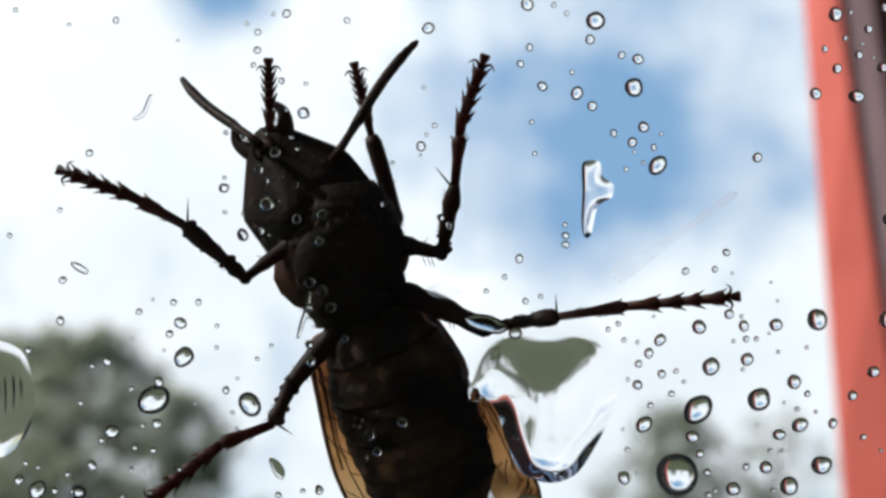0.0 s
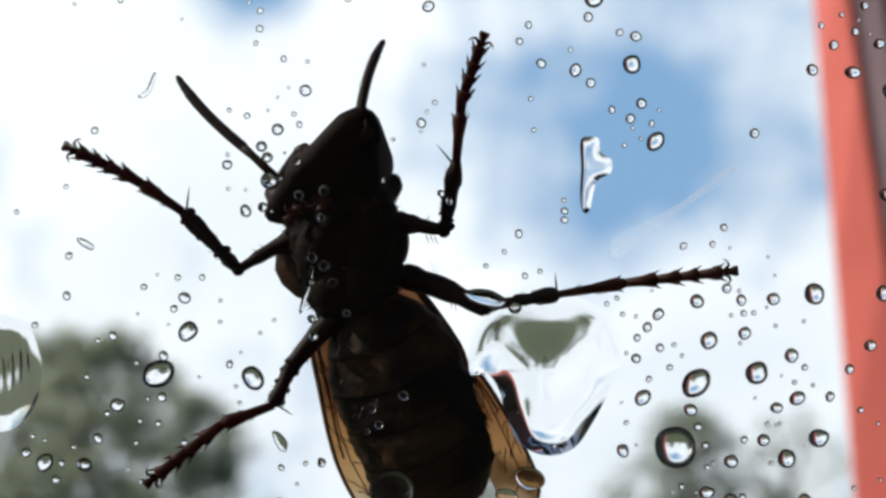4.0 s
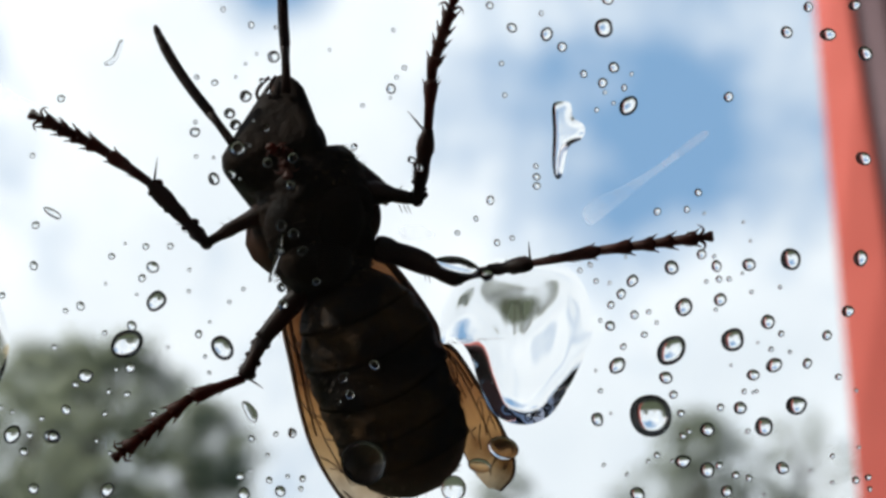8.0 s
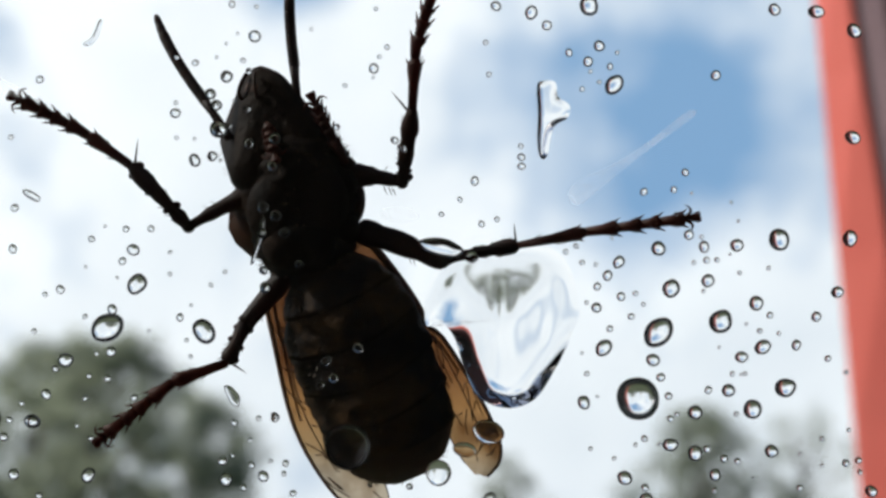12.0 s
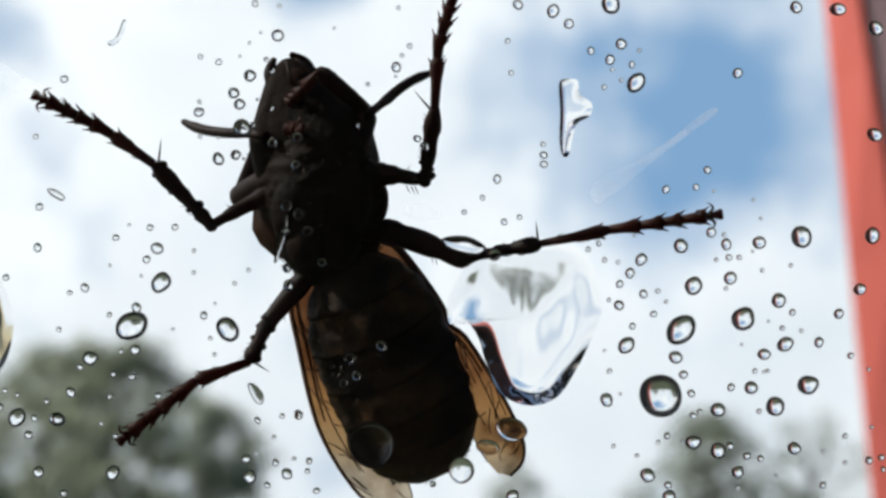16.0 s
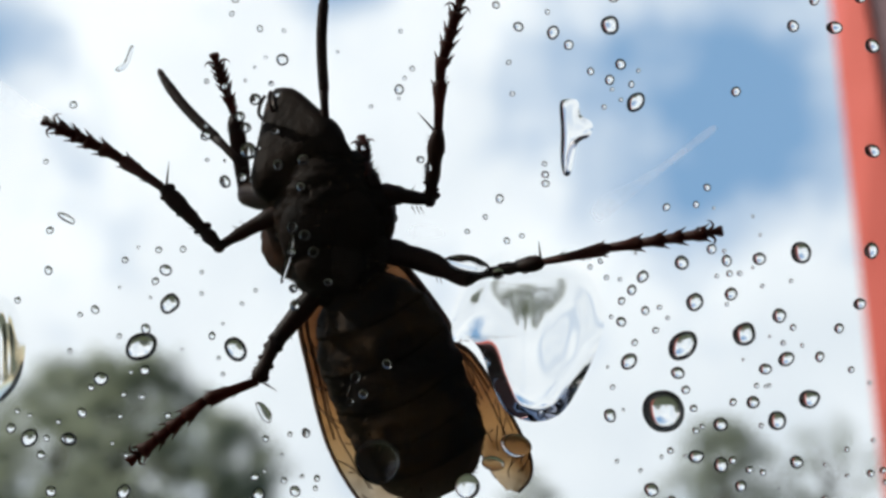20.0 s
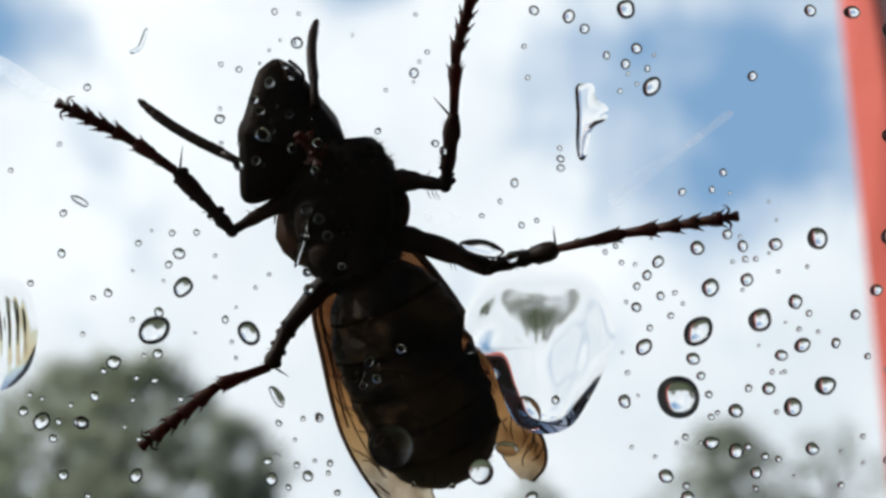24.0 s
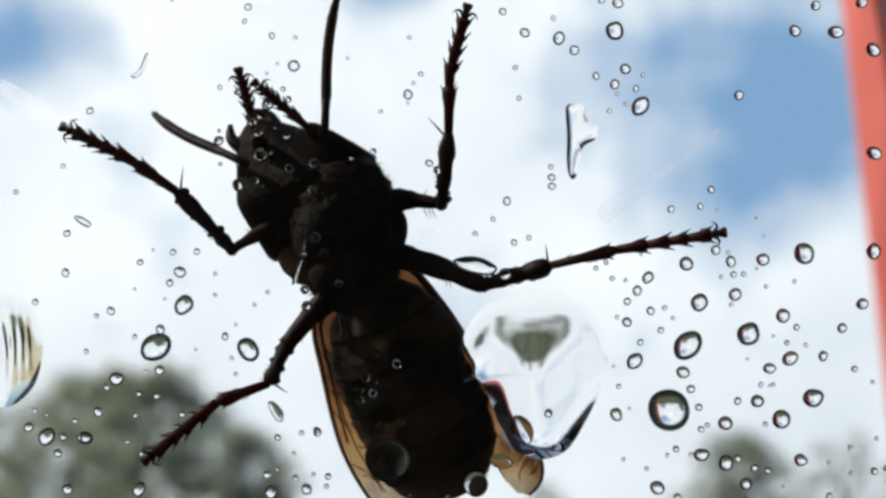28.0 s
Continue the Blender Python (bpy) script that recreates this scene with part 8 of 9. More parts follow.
        (24.25, pose(-0.00405, 0.00483, 0.00958, -98.0, 57.7, -50.4)),
        (24.5, pose(-0.00366, 0.00466, 0.00901, -45.3, 49.9, 0.0)),
        (24.75, pose(-0.00365, 0.00483, 0.00893, -70.8, 42.4, -18.9)),
        (25, pose(-0.00364, 0.00500, 0.00884, -89.5, 30.6, -30.4)),
        (25.25, pose(-0.00366, 0.00482, 0.00893, -66.8, 34.7, -15.7)),
        (25.5, pose(-0.00368, 0.00463, 0.00903, -43.2, 33.6, 0.0)),
        (25.75, pose(-0.00401, 0.00482, 0.00902, -64.7, 32.0, -13.1)),
        (26, pose(-0.00435, 0.00500, 0.00902, -84.6, 26.6, -24.3)),
        (26.25, pose(-0.00402, 0.00482, 0.00902, -79.3, 47.2, -17.1)),
        (26.5, pose(-0.00369, 0.00463, 0.00901, -63.8, 66.5, 0.0)),
        (26.75, pose(-0.00365, 0.00482, 0.00925, -78.7, 48.2, -17.7)),
        (27, pose(-0.00362, 0.00500, 0.00948, -83.5, 28.7, -25.7)),
        (27.25, pose(-0.00364, 0.00481, 0.00924, -64.0, 33.1, -13.5)),
        (27.5, pose(-0.00366, 0.00462, 0.00901, -43.2, 33.6, 0.0)),
        (27.75, pose(-0.00432, 0.00481, 0.00923, -50.2, 28.2, -6.5)),
        (28, pose(-0.00499, 0.00500, 0.00946, -56.2, 22.2, -12.0)),
    ])
    walk(shin_b, [
        (0, pose(-0.00162, 0.00839, 0.01135, 5.5, -17.8, 0.0)),
        (0.25, pose(-0.00173, 0.00820, 0.01174, 33.2, -41.7, 0.0)),
        (0.5, pose(-0.00184, 0.00797, 0.01211, 52.6, -82.6, 0.0)),
        (0.75, pose(-0.00162, 0.00738, 0.01254, 32.1, -55.2, 0.0)),
        (1, pose(-0.00146, 0.00672, 0.01288, 7.1, -37.7, 0.0)),
        (1.25, pose(-0.00165, 0.00734, 0.01256, 32.1, -55.2, 0.0)),
        (1.5, pose(-0.00190, 0.00790, 0.01215, 52.6, -82.6, 0.0)),
        (1.75, pose(-0.00090, 0.00645, 0.01026, 21.3, -70.1, 6.4)),
        (2, pose(0.00009, 0.00500, 0.00836, 4.1, -58.0, -2.2)),
        (2.25, pose(-0.00088, 0.00646, 0.01024, 21.3, -70.1, 6.4)),
        (2.5, pose(-0.00185, 0.00792, 0.01212, 52.6, -82.6, 0.0)),
        (2.75, pose(-0.00179, 0.00876, 0.01113, 38.2, -56.2, -0.3)),
        (3, pose(-0.00172, 0.00960, 0.01014, 28.7, -30.3, -7.9)),
        (3.25, pose(-0.00153, 0.00841, 0.01128, 24.8, -37.3, -4.5)),
        (3.5, pose(-0.00134, 0.00723, 0.01241, 19.8, -44.1, 0.0)),
        (3.75, pose(-0.00157, 0.00759, 0.01227, 37.8, -59.3, 0.0)),
        (4, pose(-0.00184, 0.00793, 0.01209, 52.6, -82.6, 0.0)),
        (4.25, pose(-0.00160, 0.00843, 0.01118, 33.6, -54.3, 0.0)),
        (4.5, pose(-0.00148, 0.00875, 0.01016, 8.8, -35.8, 0.0)),
        (4.75, pose(-0.00093, 0.00818, 0.01078, 9.2, -35.6, 0.0)),
        (5, pose(-0.00051, 0.00745, 0.01132, 8.0, -33.8, 0.0)),
        (5.25, pose(-0.00099, 0.00677, 0.01245, 17.7, -41.2, 0.0)),
        (5.5, pose(-0.00170, 0.00590, 0.01331, 25.2, -44.9, 0.0)),
        (5.75, pose(-0.00084, 0.00548, 0.01092, 37.4, -50.3, -12.5)),
        (6, pose(0.00001, 0.00505, 0.00854, 52.5, -53.6, -27.9)),
        (6.25, pose(-0.00088, 0.00650, 0.01029, 57.3, -68.0, -18.4)),
        (6.5, pose(-0.00178, 0.00795, 0.01203, 52.6, -82.6, 0.0)),
        (6.75, pose(-0.00192, 0.00832, 0.01167, 33.8, -50.6, 0.0)),
        (7, pose(-0.00209, 0.00864, 0.01127, 9.4, -31.1, 0.0)),
        (7.25, pose(-0.00123, 0.00814, 0.01132, 9.5, -33.3, 0.0)),
        (7.5, pose(-0.00048, 0.00747, 0.01128, 8.0, -33.8, 0.0)),
        (7.75, pose(-0.00057, 0.00774, 0.01013, 28.5, -45.8, -10.9)),
        (8, pose(-0.00066, 0.00800, 0.00898, 56.9, -53.3, -30.4)),
        (8.25, pose(-0.00137, 0.00840, 0.00997, 53.7, -43.9, -13.8)),
        (8.5, pose(-0.00208, 0.00880, 0.01096, 54.3, -34.3, 0.0)),
        (8.75, pose(-0.00184, 0.00743, 0.01257, 35.8, -52.5, 0.0)),
        (9, pose(-0.00196, 0.00551, 0.01349, 10.2, -54.8, 0.0)),
        (9.25, pose(-0.00177, 0.00684, 0.01292, 33.0, -68.0, 0.0)),
        (9.5, pose(-0.00175, 0.00796, 0.01200, 52.6, -82.6, 0.0)),
        (9.75, pose(-0.00069, 0.00653, 0.01007, 57.8, -66.1, -17.5)),
        (10, pose(0.00038, 0.00510, 0.00814, 53.3, -49.7, -26.2)),
        (10.25, pose(-0.00065, 0.00696, 0.00933, 48.1, -36.3, -11.5)),
        (10.5, pose(-0.00169, 0.00881, 0.01053, 47.3, -22.4, 0.0)),
        (10.75, pose(-0.00114, 0.00847, 0.01062, 29.0, -28.3, 0.0)),
        (11, pose(-0.00063, 0.00805, 0.01070, 9.8, -31.8, 0.0)),
        (11.25, pose(-0.00023, 0.00806, 0.00888, 11.4, -40.0, 0.0)),
        (11.5, pose(-0.00035, 0.00756, 0.00709, 8.3, -44.0, 0.0)),
        (11.75, pose(-0.00098, 0.00863, 0.00837, 49.8, -45.0, 0.0)),
        (12, pose(-0.00198, 0.00916, 0.00975, 89.1, -0.0, 0.6)),
        (12.25, pose(-0.00199, 0.00907, 0.01019, 50.1, -32.7, 0.0)),
        (12.5, pose(-0.00201, 0.00894, 0.01062, 10.2, -33.5, 0.0)),
        (12.75, pose(-0.00199, 0.00907, 0.01018, 50.1, -32.7, 0.0)),
        (13, pose(-0.00198, 0.00916, 0.00973, 89.1, -0.0, 0.6)),
        (13.25, pose(-0.00101, 0.00872, 0.00895, 49.9, -44.6, 0.0)),
        (13.5, pose(-0.00023, 0.00798, 0.00818, 8.9, -44.1, 0.0)),
        (13.75, pose(-0.00083, 0.00858, 0.00935, 29.9, -36.8, 0.0)),
        (14, pose(-0.00168, 0.00884, 0.01049, 47.3, -22.4, 0.0)),
        (14.25, pose(-0.00168, 0.00848, 0.01124, 54.3, -51.5, 0.0)),
        (14.5, pose(-0.00174, 0.00801, 0.01192, 52.6, -82.6, 0.0)),
        (14.75, pose(-0.00172, 0.00801, 0.01192, 52.6, -82.6, 0.0)),
        (15, pose(-0.00171, 0.00801, 0.01191, 52.6, -82.6, 0.0)),
        (15.25, pose(-0.00174, 0.00800, 0.01193, -111.3, -70.5, 180.0)),
        (15.5, pose(-0.00177, 0.00799, 0.01194, -107.9, -7.1, -180.0)),
        (15.625, pose(-0.00185, 0.00761, 0.01232, -107.6, -49.2, -179.7)),
        (15.75, pose(-0.00192, 0.00723, 0.01270, 73.1, -88.6, 0.0)),
        (16, pose(-0.00215, 0.00635, 0.01328, 53.2, -53.8, 0.0)),
        (16.25, pose(-0.00125, 0.00754, 0.01205, 34.0, -42.4, 0.0)),
        (16.5, pose(-0.00074, 0.00826, 0.01033, 8.3, -28.6, 0.0)),
        (16.75, pose(-0.00031, 0.00670, 0.00955, 29.1, -42.6, -10.4)),
        (17, pose(0.00012, 0.00515, 0.00876, 58.6, -51.7, -30.5)),
        (17.25, pose(-0.00082, 0.00657, 0.01035, 69.8, -69.2, -18.3)),
        (17.5, pose(-0.00176, 0.00800, 0.01194, 73.5, -87.4, 0.0)),
        (17.75, pose(-0.00187, 0.00827, 0.01223, 22.3, -64.5, 16.5)),
        (18, pose(-0.00199, 0.00855, 0.01252, 1.5, -43.6, -0.6)),
        (18.25, pose(-0.00112, 0.00804, 0.00984, 5.8, -41.1, -0.4)),
        (18.5, pose(-0.00026, 0.00753, 0.00716, 9.9, -38.6, 0.0)),
        (18.75, pose(-0.00086, 0.00837, 0.00877, 22.5, -35.2, -5.5)),
        (19, pose(-0.00146, 0.00920, 0.01038, 34.1, -30.9, -9.7)),
        (19.25, pose(-0.00159, 0.00857, 0.01118, 22.2, -32.7, -5.1)),
        (19.5, pose(-0.00172, 0.00793, 0.01199, 10.0, -33.6, 0.0)),
        (19.75, pose(-0.00137, 0.00804, 0.00992, 38.3, -23.7, -6.7)),
        (20, pose(-0.00102, 0.00815, 0.00784, 63.6, -12.3, -7.6)),
        (20.25, pose(-0.00057, 0.00787, 0.00779, 38.5, -26.4, -7.7)),
        (20.5, pose(-0.00011, 0.00758, 0.00773, 9.3, -39.1, 0.0)),
        (20.75, pose(-0.00047, 0.00820, 0.00950, 12.0, -38.4, 0.0)),
        (21, pose(-0.00135, 0.00824, 0.01122, 9.2, -32.8, 0.0)),
        (21.25, pose(-0.00154, 0.00811, 0.01160, 33.4, -51.6, 0.0)),
        (21.5, pose(-0.00176, 0.00795, 0.01195, 52.6, -82.6, 0.0)),
        (21.75, pose(-0.00056, 0.00819, 0.00994, 35.2, -59.6, 0.0)),
        (22, pose(-0.00012, 0.00759, 0.00770, 9.3, -39.1, 0.0)),
        (22.25, pose(-0.00047, 0.00820, 0.00948, 12.0, -38.4, 0.0)),
        (22.5, pose(-0.00135, 0.00825, 0.01121, 9.2, -32.8, 0.0)),
        (22.75, pose(-0.00072, 0.00844, 0.00912, 13.2, -37.1, 0.0)),
        (23, pose(-0.00070, 0.00785, 0.00702, 9.9, -36.0, 0.0)),
        (23.25, pose(-0.00055, 0.00772, 0.00706, 9.6, -38.1, 0.0)),
        (23.5, pose(-0.00040, 0.00759, 0.00710, 9.2, -40.2, 0.0)),
        (23.75, pose(-0.00080, 0.00755, 0.00718, 28.8, -41.0, -9.2)),
        (24, pose(-0.00120, 0.00750, 0.00726, 48.2, -39.4, -18.2)),
        (24.25, pose(-0.00114, 0.00779, 0.00923, 38.4, -40.0, -9.1)),
        (24.5, pose(-0.00107, 0.00809, 0.01120, 28.6, -39.4, 0.0)),
        (24.75, pose(-0.00108, 0.00869, 0.01004, 41.6, -24.5, -4.2)),
        (25, pose(-0.00110, 0.00930, 0.00888, 52.6, -9.2, -4.6)),
        (25.25, pose(-0.00142, 0.00861, 0.01042, 53.7, -45.9, -3.1)),
        (25.5, pose(-0.00174, 0.00793, 0.01196, 52.6, -82.6, 0.0)),
        (25.75, pose(-0.00192, 0.00869, 0.01070, 24.3, -60.0, 6.3)),
        (26, pose(-0.00211, 0.00945, 0.00944, 9.6, -38.2, -3.3)),
        (26.25, pose(-0.00193, 0.00921, 0.00965, 29.3, -26.8, -3.7)),
        (26.5, pose(-0.00174, 0.00896, 0.00986, 47.5, -16.0, 0.0)),
        (26.75, pose(-0.00148, 0.00916, 0.00992, 42.3, -23.6, -5.7)),
        (27, pose(-0.00123, 0.00935, 0.00998, 37.5, -31.7, -11.0)),
        (27.125, pose(-0.00135, 0.00899, 0.01047, 21.4, -69.0, 16.5)),
        (27.25, pose(-0.00148, 0.00863, 0.01096, -95.1, -65.4, 143.1)),
        (27.375, pose(-0.00172, 0.00795, 0.01190, -101.6, -57.8, 168.3)),
        (27.5, pose(-0.00172, 0.00791, 0.01194, -102.6, 10.6, -180.0)),
        (27.625, pose(-0.00172, 0.00791, 0.01194, -108.2, -45.4, 170.3)),
        (27.75, pose(-0.00241, 0.00838, 0.01199, -120.6, -61.5, 171.8)),
        (28, pose(-0.00309, 0.00885, 0.01204, 60.3, -45.1, -27.1)),
    ])
    walk(foot_b, [
        (0, pose(-0.00324, 0.00788, 0.01637, 8.6, -14.0, 0.0)),
        (0.25, pose(-0.00468, 0.00530, 0.01506, 15.8, -89.8, 0.0)),
        (0.5, pose(-0.00503, 0.00376, 0.01254, -164.1, -44.1, 180.0)),
        (0.75, pose(-0.00532, 0.00456, 0.01510, -147.2, -77.5, 180.0)),
        (1, pose(-0.00468, 0.00607, 0.01704, 34.3, -43.2, 0.0)),
        (1.25, pose(-0.00535, 0.00453, 0.01512, -147.2, -77.5, 180.0)),
        (1.5, pose(-0.00509, 0.00369, 0.01258, -164.1, -44.1, 180.0)),
        (1.75, pose(-0.00476, 0.00424, 0.01188, 107.6, -78.1, -84.1)),
        (2, pose(-0.00443, 0.00480, 0.01118, 49.1, -37.8, -17.8)),
        (2.25, pose(-0.00474, 0.00425, 0.01186, 107.6, -78.1, -84.1)),
        (2.5, pose(-0.00504, 0.00371, 0.01254, -164.1, -44.1, 180.0)),
        (2.75, pose(-0.00472, 0.00555, 0.01335, 139.0, -50.6, -86.4)),
        (3, pose(-0.00439, 0.00740, 0.01415, 122.2, -14.9, -26.7)),
        (3.25, pose(-0.00461, 0.00642, 0.01508, 67.6, -26.1, -16.2)),
        (3.5, pose(-0.00482, 0.00544, 0.01600, 9.7, -24.0, 0.0)),
        (3.75, pose(-0.00518, 0.00434, 0.01441, 19.3, -81.5, 0.0)),
        (4, pose(-0.00503, 0.00371, 0.01252, -164.1, -44.1, 180.0)),
        (4.25, pose(-0.00519, 0.00550, 0.01375, -154.2, -50.1, 180.0)),
        (4.5, pose(-0.00454, 0.00794, 0.01441, -139.8, -74.3, 180.0)),
        (4.75, pose(-0.00398, 0.00733, 0.01503, -136.5, -63.0, -180.0)),
        (5, pose(-0.00343, 0.00671, 0.01569, -134.6, -50.1, 180.0)),
        (5.25, pose(-0.00432, 0.00516, 0.01625, 47.2, -70.8, 0.0)),
        (5.5, pose(-0.00508, 0.00365, 0.01671, 22.9, -28.5, 0.0)),
        (5.75, pose(-0.00467, 0.00310, 0.01358, -10.0, -45.0, 7.3)),
        (6, pose(-0.00426, 0.00255, 0.01046, -56.3, -54.1, 30.6)),
        (6.25, pose(-0.00461, 0.00314, 0.01146, -124.1, -70.8, 118.8)),
        (6.5, pose(-0.00497, 0.00373, 0.01246, -164.1, -44.1, 180.0)),
        (6.75, pose(-0.00533, 0.00537, 0.01446, -133.3, -72.0, 180.0)),
        (6.875, pose(-0.00506, 0.00658, 0.01510, 47.8, -66.6, -0.6)),
        (7, pose(-0.00479, 0.00779, 0.01574, 47.9, -25.2, 0.0)),
        (7.25, pose(-0.00409, 0.00726, 0.01570, 60.0, -79.3, 0.0)),
        (7.5, pose(-0.00340, 0.00673, 0.01565, -134.6, -50.1, 180.0)),
        (7.75, pose(-0.00415, 0.00604, 0.01318, 110.7, -74.9, -62.8)),
        (8, pose(-0.00490, 0.00535, 0.01071, 73.8, -30.6, -23.2)),
        (8.25, pose(-0.00436, 0.00492, 0.01211, 40.6, -26.1, -9.0)),
        (8.5, pose(-0.00382, 0.00449, 0.01352, 10.9, -15.8, 0.0)),
        (8.75, pose(-0.00525, 0.00433, 0.01518, 21.1, -26.4, 0.0)),
        (9, pose(-0.00622, 0.00458, 0.01650, 32.8, -42.7, 0.0)),
        (9.25, pose(-0.00589, 0.00395, 0.01459, -147.1, -83.4, 180.0)),
        (9.5, pose(-0.00495, 0.00375, 0.01242, -164.1, -44.1, 180.0)),
        (9.75, pose(-0.00430, 0.00305, 0.01131, -120.5, -70.5, 114.3)),
        (10, pose(-0.00365, 0.00235, 0.01019, -57.0, -51.4, 29.3)),
        (10.25, pose(-0.00336, 0.00364, 0.01201, -15.9, -37.3, 6.3)),
        (10.5, pose(-0.00306, 0.00492, 0.01384, 11.9, -16.6, 0.0)),
        (10.75, pose(-0.00334, 0.00590, 0.01470, 45.0, -60.3, 0.0)),
        (11, pose(-0.00339, 0.00716, 0.01514, -132.3, -53.0, 180.0)),
        (11.25, pose(-0.00358, 0.00701, 0.01286, -151.0, -75.3, 180.0)),
        (11.5, pose(-0.00399, 0.00680, 0.01086, -171.4, -85.9, 180.0)),
        (11.75, pose(-0.00340, 0.00458, 0.01079, -1.0, -63.5, 0.0)),
        (12, pose(-0.00192, 0.00385, 0.00983, 8.9, -26.7, 0.0)),
        (12.25, pose(-0.00383, 0.00500, 0.01305, 22.0, -15.5, 0.0)),
        (12.5, pose(-0.00489, 0.00800, 0.01497, 50.3, -7.4, 0.0)),
        (12.75, pose(-0.00382, 0.00500, 0.01304, 22.0, -15.5, 0.0)),
        (13, pose(-0.00192, 0.00386, 0.00981, 8.9, -26.7, 0.0)),
        (13.25, pose(-0.00340, 0.00466, 0.01138, -2.2, -57.5, 0.0)),
        (13.5, pose(-0.00388, 0.00716, 0.01194, 9.5, -83.7, 0.0)),
        (13.75, pose(-0.00358, 0.00594, 0.01303, 11.7, -51.0, 0.0)),
        (14, pose(-0.00305, 0.00494, 0.01381, 11.9, -16.6, 0.0)),
        (14.25, pose(-0.00410, 0.00417, 0.01316, 23.0, -77.0, 0.0)),
        (14.5, pose(-0.00493, 0.00380, 0.01234, -164.1, -44.1, 180.0)),
        (14.75, pose(-0.00491, 0.00380, 0.01234, -164.1, -44.1, 180.0)),
        (15, pose(-0.00490, 0.00380, 0.01234, -164.1, -44.1, 180.0)),
        (15.25, pose(-0.00355, 0.00307, 0.01129, -132.5, -86.1, 166.0)),
        (15.5, pose(-0.00198, 0.00295, 0.01033, 33.8, -26.1, -0.2)),
        (15.75, pose(-0.00346, 0.00216, 0.01274, -1.6, -83.2, 0.0)),
        (16, pose(-0.00471, 0.00211, 0.01516, 142.1, -51.5, 180.0)),
        (16.25, pose(-0.00421, 0.00457, 0.01530, -178.6, -45.7, -180.0)),
        (16.5, pose(-0.00324, 0.00749, 0.01494, -131.3, -51.5, 180.0)),
        (16.75, pose(-0.00364, 0.00492, 0.01270, -90.9, -65.3, 100.1)),
        (17, pose(-0.00403, 0.00235, 0.01047, -58.7, -47.6, 27.9)),
        (17.25, pose(-0.00365, 0.00263, 0.01124, -46.8, -30.0, 11.1)),
        (17.5, pose(-0.00327, 0.00292, 0.01200, -41.7, -10.8, 0.0)),
        (17.75, pose(-0.00445, 0.00568, 0.01418, -3.1, -23.5, -1.4)),
        (18, pose(-0.00564, 0.00845, 0.01636, 40.0, -32.3, -12.0)),
        (18.25, pose(-0.00458, 0.00754, 0.01380, 30.8, -53.4, -12.0)),
        (18.5, pose(-0.00352, 0.00662, 0.01124, 10.7, -73.9, 0.0)),
        (18.75, pose(-0.00385, 0.00664, 0.01269, 29.0, -43.2, -8.0)),
        (19, pose(-0.00418, 0.00665, 0.01414, 38.5, -12.5, -4.4)),
        (19.25, pose(-0.00439, 0.00683, 0.01524, 27.5, -24.9, -3.7)),
        (19.5, pose(-0.00461, 0.00701, 0.01633, 14.8, -36.8, 0.0)),
        (19.75, pose(-0.00338, 0.00525, 0.01324, -20.7, -23.1, 6.8)),
        (20, pose(-0.00215, 0.00350, 0.01015, -52.1, -8.4, 4.1)),
        (20.25, pose(-0.00278, 0.00511, 0.01097, -29.7, -40.5, 14.7)),
        (20.5, pose(-0.00341, 0.00672, 0.01178, 10.1, -73.3, 0.0)),
        (20.75, pose(-0.00369, 0.00710, 0.01357, -149.7, -83.2, -180.0)),
        (21, pose(-0.00418, 0.00739, 0.01562, -136.4, -44.3, -180.0)),
        (21.25, pose(-0.00501, 0.00519, 0.01435, -154.6, -35.7, -180.0)),
        (21.5, pose(-0.00495, 0.00374, 0.01237, -164.1, -44.1, 180.0)),
        (21.75, pose(-0.00430, 0.00514, 0.01213, -165.9, -74.4, -180.0)),
        (22, pose(-0.00341, 0.00673, 0.01176, 10.1, -73.3, 0.0)),
        (22.25, pose(-0.00369, 0.00710, 0.01355, -149.7, -83.2, -180.0)),
        (22.5, pose(-0.00419, 0.00740, 0.01560, -136.4, -44.3, -180.0)),
        (22.75, pose(-0.00383, 0.00722, 0.01324, -148.8, -86.9, 180.0)),
        (23, pose(-0.00377, 0.00693, 0.01124, 10.8, -68.8, 0.0)),
        (23.25, pose(-0.00377, 0.00684, 0.01117, 10.3, -72.6, 0.0)),
        (23.5, pose(-0.00378, 0.00674, 0.01110, 9.8, -76.4, 0.0)),
        (23.75, pose(-0.00418, 0.00560, 0.01055, 49.6, -54.2, -22.8)),
        (24, pose(-0.00457, 0.00445, 0.00999, 66.5, -30.4, -20.2)),
        (24.25, pose(-0.00430, 0.00500, 0.01239, 119.2, -77.4, -75.3)),
        (24.5, pose(-0.00403, 0.00554, 0.01480, -138.5, -41.2, -180.0)),
        (24.75, pose(-0.00299, 0.00535, 0.01342, -20.5, -80.2, 46.1)),
        (25, pose(-0.00195, 0.00515, 0.01205, 11.4, -27.9, -2.8)),
        (25.25, pose(-0.00344, 0.00443, 0.01222, 10.7, -81.9, 1.6)),
        (25.5, pose(-0.00493, 0.00371, 0.01238, -164.1, -44.1, 180.0)),
        (25.75, pose(-0.00517, 0.00623, 0.01298, 146.6, -49.1, -95.8)),
        (26, pose(-0.00541, 0.00875, 0.01358, 128.5, -18.8, -37.9)),
        (26.25, pose(-0.00407, 0.00690, 0.01345, 68.6, -25.8, -16.9)),
        (26.5, pose(-0.00274, 0.00505, 0.01331, 11.2, -12.7, 0.0)),
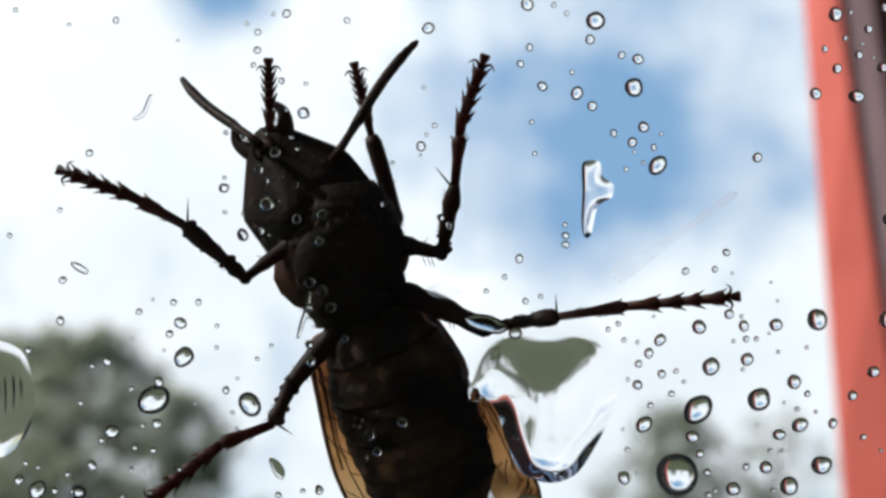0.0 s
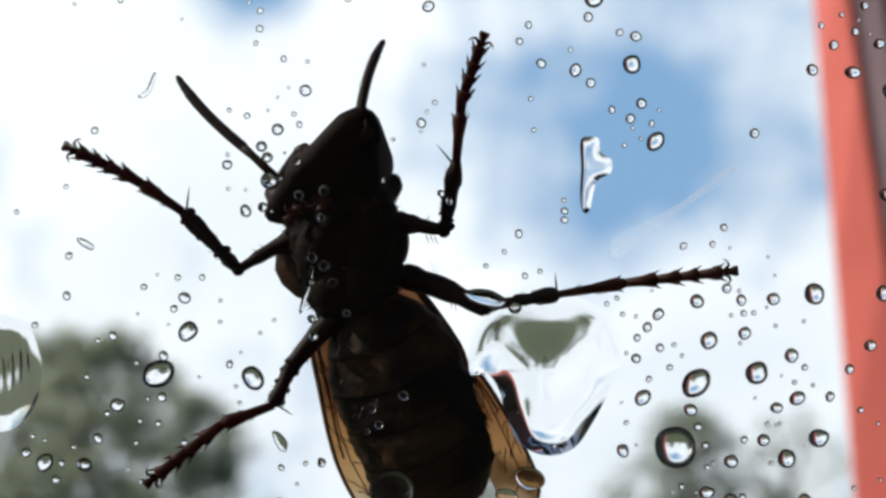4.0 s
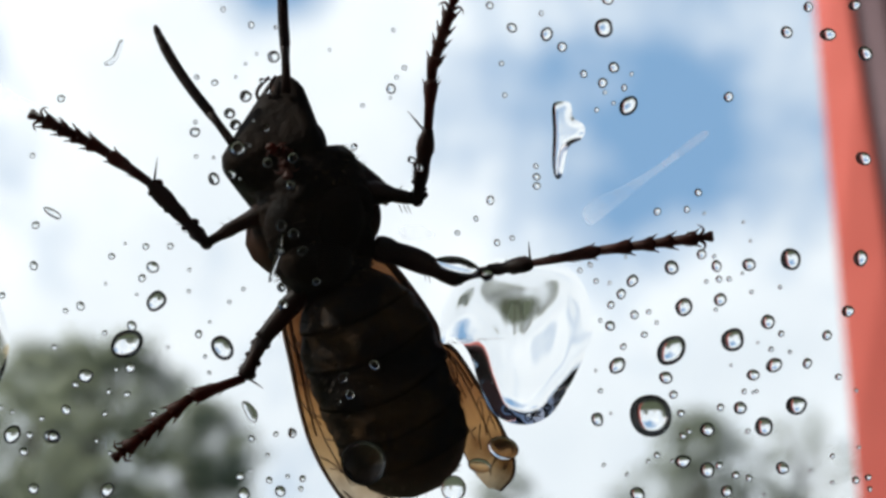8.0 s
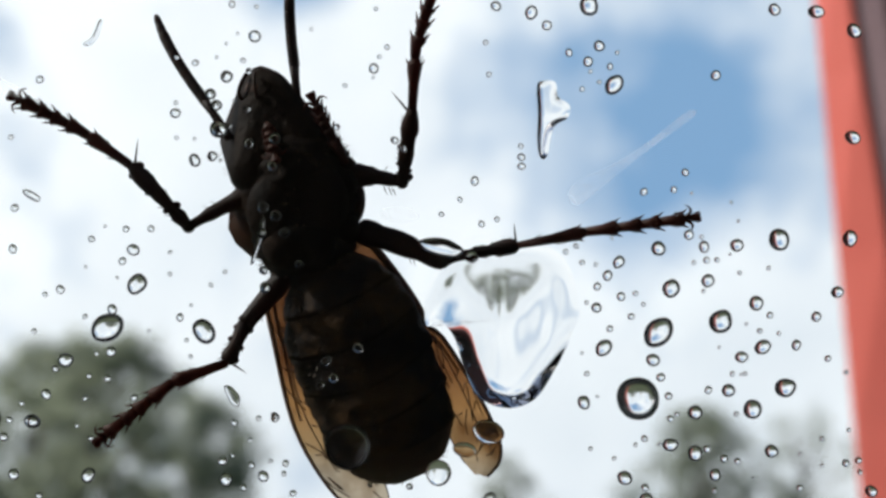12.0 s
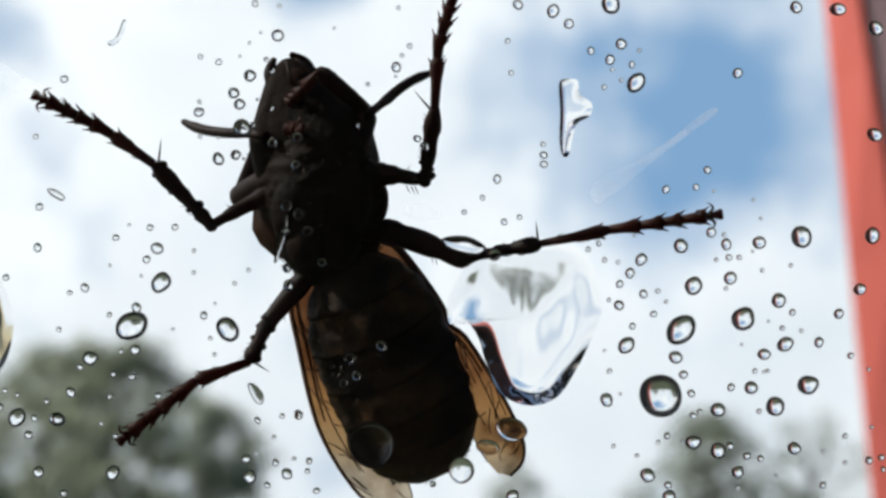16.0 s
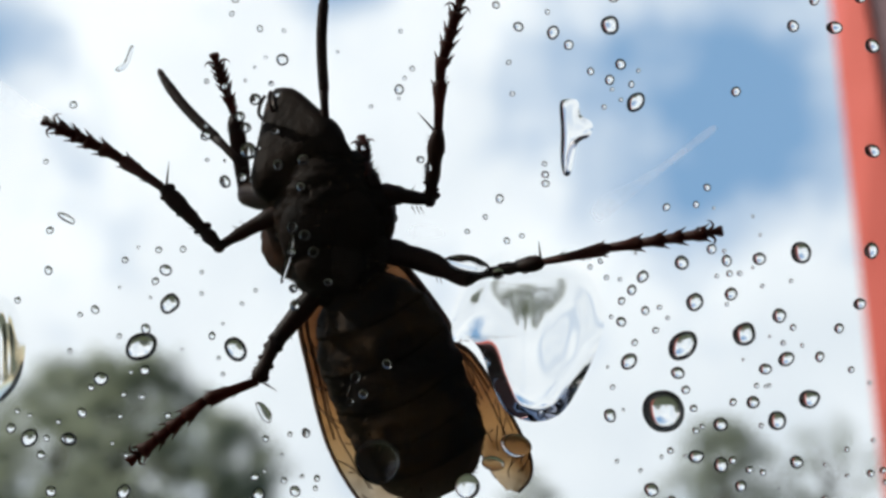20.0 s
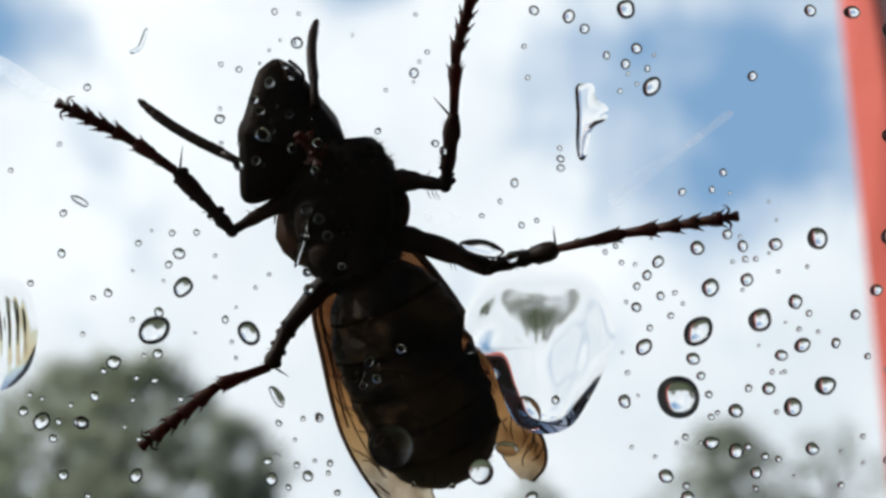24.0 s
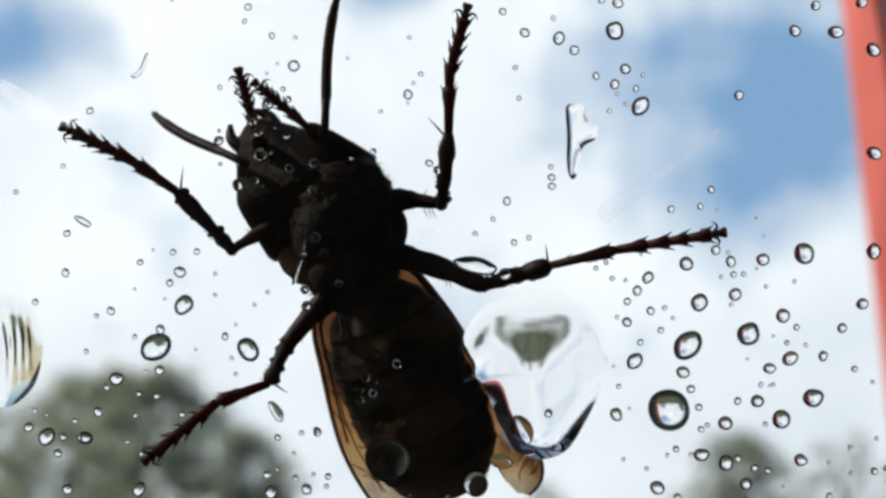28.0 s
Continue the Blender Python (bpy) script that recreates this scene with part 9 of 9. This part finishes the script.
        (26.75, pose(-0.00337, 0.00582, 0.01343, 66.9, -28.6, -18.3)),
        (27, pose(-0.00401, 0.00660, 0.01355, 126.9, -22.3, -43.1)),
        (27.25, pose(-0.00276, 0.00467, 0.01218, 66.9, -30.2, -19.3)),
        (27.5, pose(-0.00151, 0.00274, 0.01081, 10.0, -15.9, 0.0)),
        (27.75, pose(-0.00418, 0.00417, 0.01235, 24.7, -29.2, -5.8)),
        (28, pose(-0.00684, 0.00560, 0.01389, 43.3, -40.4, -16.6)),
    ])
    # the jaws open as the head turns
    spread = [
        (0, 24), (0.25, 18), (0.5, 12), (0.75, 6), (1, 0), (1.25, 6), (1.5, 13), (1.75, 20),
        (2, 26), (2.25, 22), (2.5, 18), (2.75, 14), (3, 10), (3.25, 4), (3.5, 8), (3.75, 7),
        (4, 0), (4.25, 0), (4.5, 0), (4.75, 4), (5, 8), (5.25, 8), (5.5, 8), (5.75, 3),
        (6, 26), (6.25, 20), (6.5, 14), (6.75, 9), (7, 3), (7.25, 2), (7.5, 2), (7.75, 1),
        (8, 0), (8.25, 1), (8.5, 2), (8.75, 2), (9, 3), (9.25, 6), (9.5, 8), (9.75, 11),
        (10, 14), (10.25, 14), (10.5, 15), (10.75, 16), (11, 16), (11.25, 12), (11.5, 8), (11.75, 4),
        (12, 0), (12.25, 4), (12.5, 8), (12.75, 4), (13, 0), (13.25, 4), (13.5, 8), (13.75, 4),
        (14, 0), (14.25, 0), (14.5, 0), (14.75, 4), (15, 0), (15.25, 2), (15.5, 5), (15.75, 8),
        (16, 10), (16.25, 14), (16.5, 18), (16.75, 22), (17, 26), (17.25, 20), (17.5, 14), (17.75, 9),
        (18, 3), (18.25, 5), (18.5, 6), (18.75, 8), (19, 10), (19.25, 8), (19.5, 6), (19.75, 5),
        (20, 3), (20.25, 3), (20.5, 3), (20.75, 3), (21, 3), (21.25, 7), (21.5, 0), (21.75, 4),
        (22, 8), (22.25, 3), (22.5, 8), (22.75, 5), (23, 3), (23.25, 4), (23.5, 5), (23.75, 4),
        (24, 3), (24.25, 2), (24.5, 2), (24.75, 1), (25, 0), (25.25, 1), (25.5, 2), (25.75, 2),
        (26, 3), (26.25, 4), (26.5, 6), (26.75, 7), (27, 8), (27.25, 10), (27.5, 12), (27.75, 14),
        (28, 16),
    ]
    for jaw_part, sgn in zip(jaws, (-1, 1)):
        walk(jaw_part, [(t, pose(sgn * 0.7 * MM, 0, 0.0037 + 0.00007 * a, 0, sgn * 1.3 * a, 0)) for t, a in spread])
    # the body settles downwards on its planted feet: seconds, its drift and lift in mm, and the turn of each leg about its foot in degrees
    settle = [
        (0, 0.2, 1.15, -7.0, 0.8, 1.5), (1, 0.2, 1.0, -5.8, 0.7, 1.4), (2, 0.15, 0.45, -3.0, 0.4, 1.0), (3.5, 0.1, 0.3, -1.5, 0.3, 0.6), (5.5, 0.05, 0.15, -0.6, 0.2, 0.3), (11, 0.0, 0.0, 0.0, 0.0, 0.0),
        (16, 0.1, -0.1, 0.0, -0.3, -0.2), (21, 0.25, -0.2, 0.0, -0.7, -0.4), (24, 0.3, -0.3, 0.0, -1.1, -0.6), (28, 0.4, -0.42, 0.0, -1.6, -0.8),
    ]
    for body_part in (thorax, abdomen, wing_l, wing_r):
        walk(body_part, [(t, pose(drift * MM, 0, lift * MM)) for t, drift, lift, *turns in settle])
    walk(leg_lh, [(t, pose(0.2 * lift * MM, 0, 0.45 * lift * MM)) for t, drift, lift, *turns in settle])
    for leg_part, which, foot in ((leg_lm, 0, (-20.44, 0.4, 13.2)), (leg_rm, 1, (3.42, 0.4, 19.76)), (leg_rh, 2, (18.1, 0.4, 6.46))):
        about = Matrix.Translation(Vector(foot) * MM)
        walk(leg_part, [(t, about @ pose(0, 0, 0, 0, turns[which], 0) @ about.inverted()) for t, drift, lift, *turns in settle])
    walk(pool, [(t, GLASS @ Matrix.Translation((x * MM, GAP, z * MM))) for t, x, z in ((0, 0, 0), (21.4, 0, 0), (22.5, -0.15, -0.8), (23.5, -0.25, -1.4), (26, -0.2, -1.9), (28, -0.15, -2.3))])
    walk(tip_bead, [(t, GLASS @ Matrix.Translation((x * MM, GAP, z * MM)) @ pose(0, 0, 0, 0, turn, 0) @ Matrix.Diagonal((0.00096, 0.0008, 0.00067, 1))) for t, x, z, turn in ((0, 6.64, -5.92, 15), (21.4, 6.64, -5.92, 15), (22.5, 6.75, -5.4, 40), (23.5, 6.6, -4.8, 60), (26, 6.5, -4.7, 65), (28, 6.5, -5.1, 65))])
    walk(backdrop, [(t, GLASS @ Matrix.Translation((55.3 * t / 28, SKY_FAR, 29.0 * t / 28))) for t in (0, 7, 14, 21, 28)])


motions()
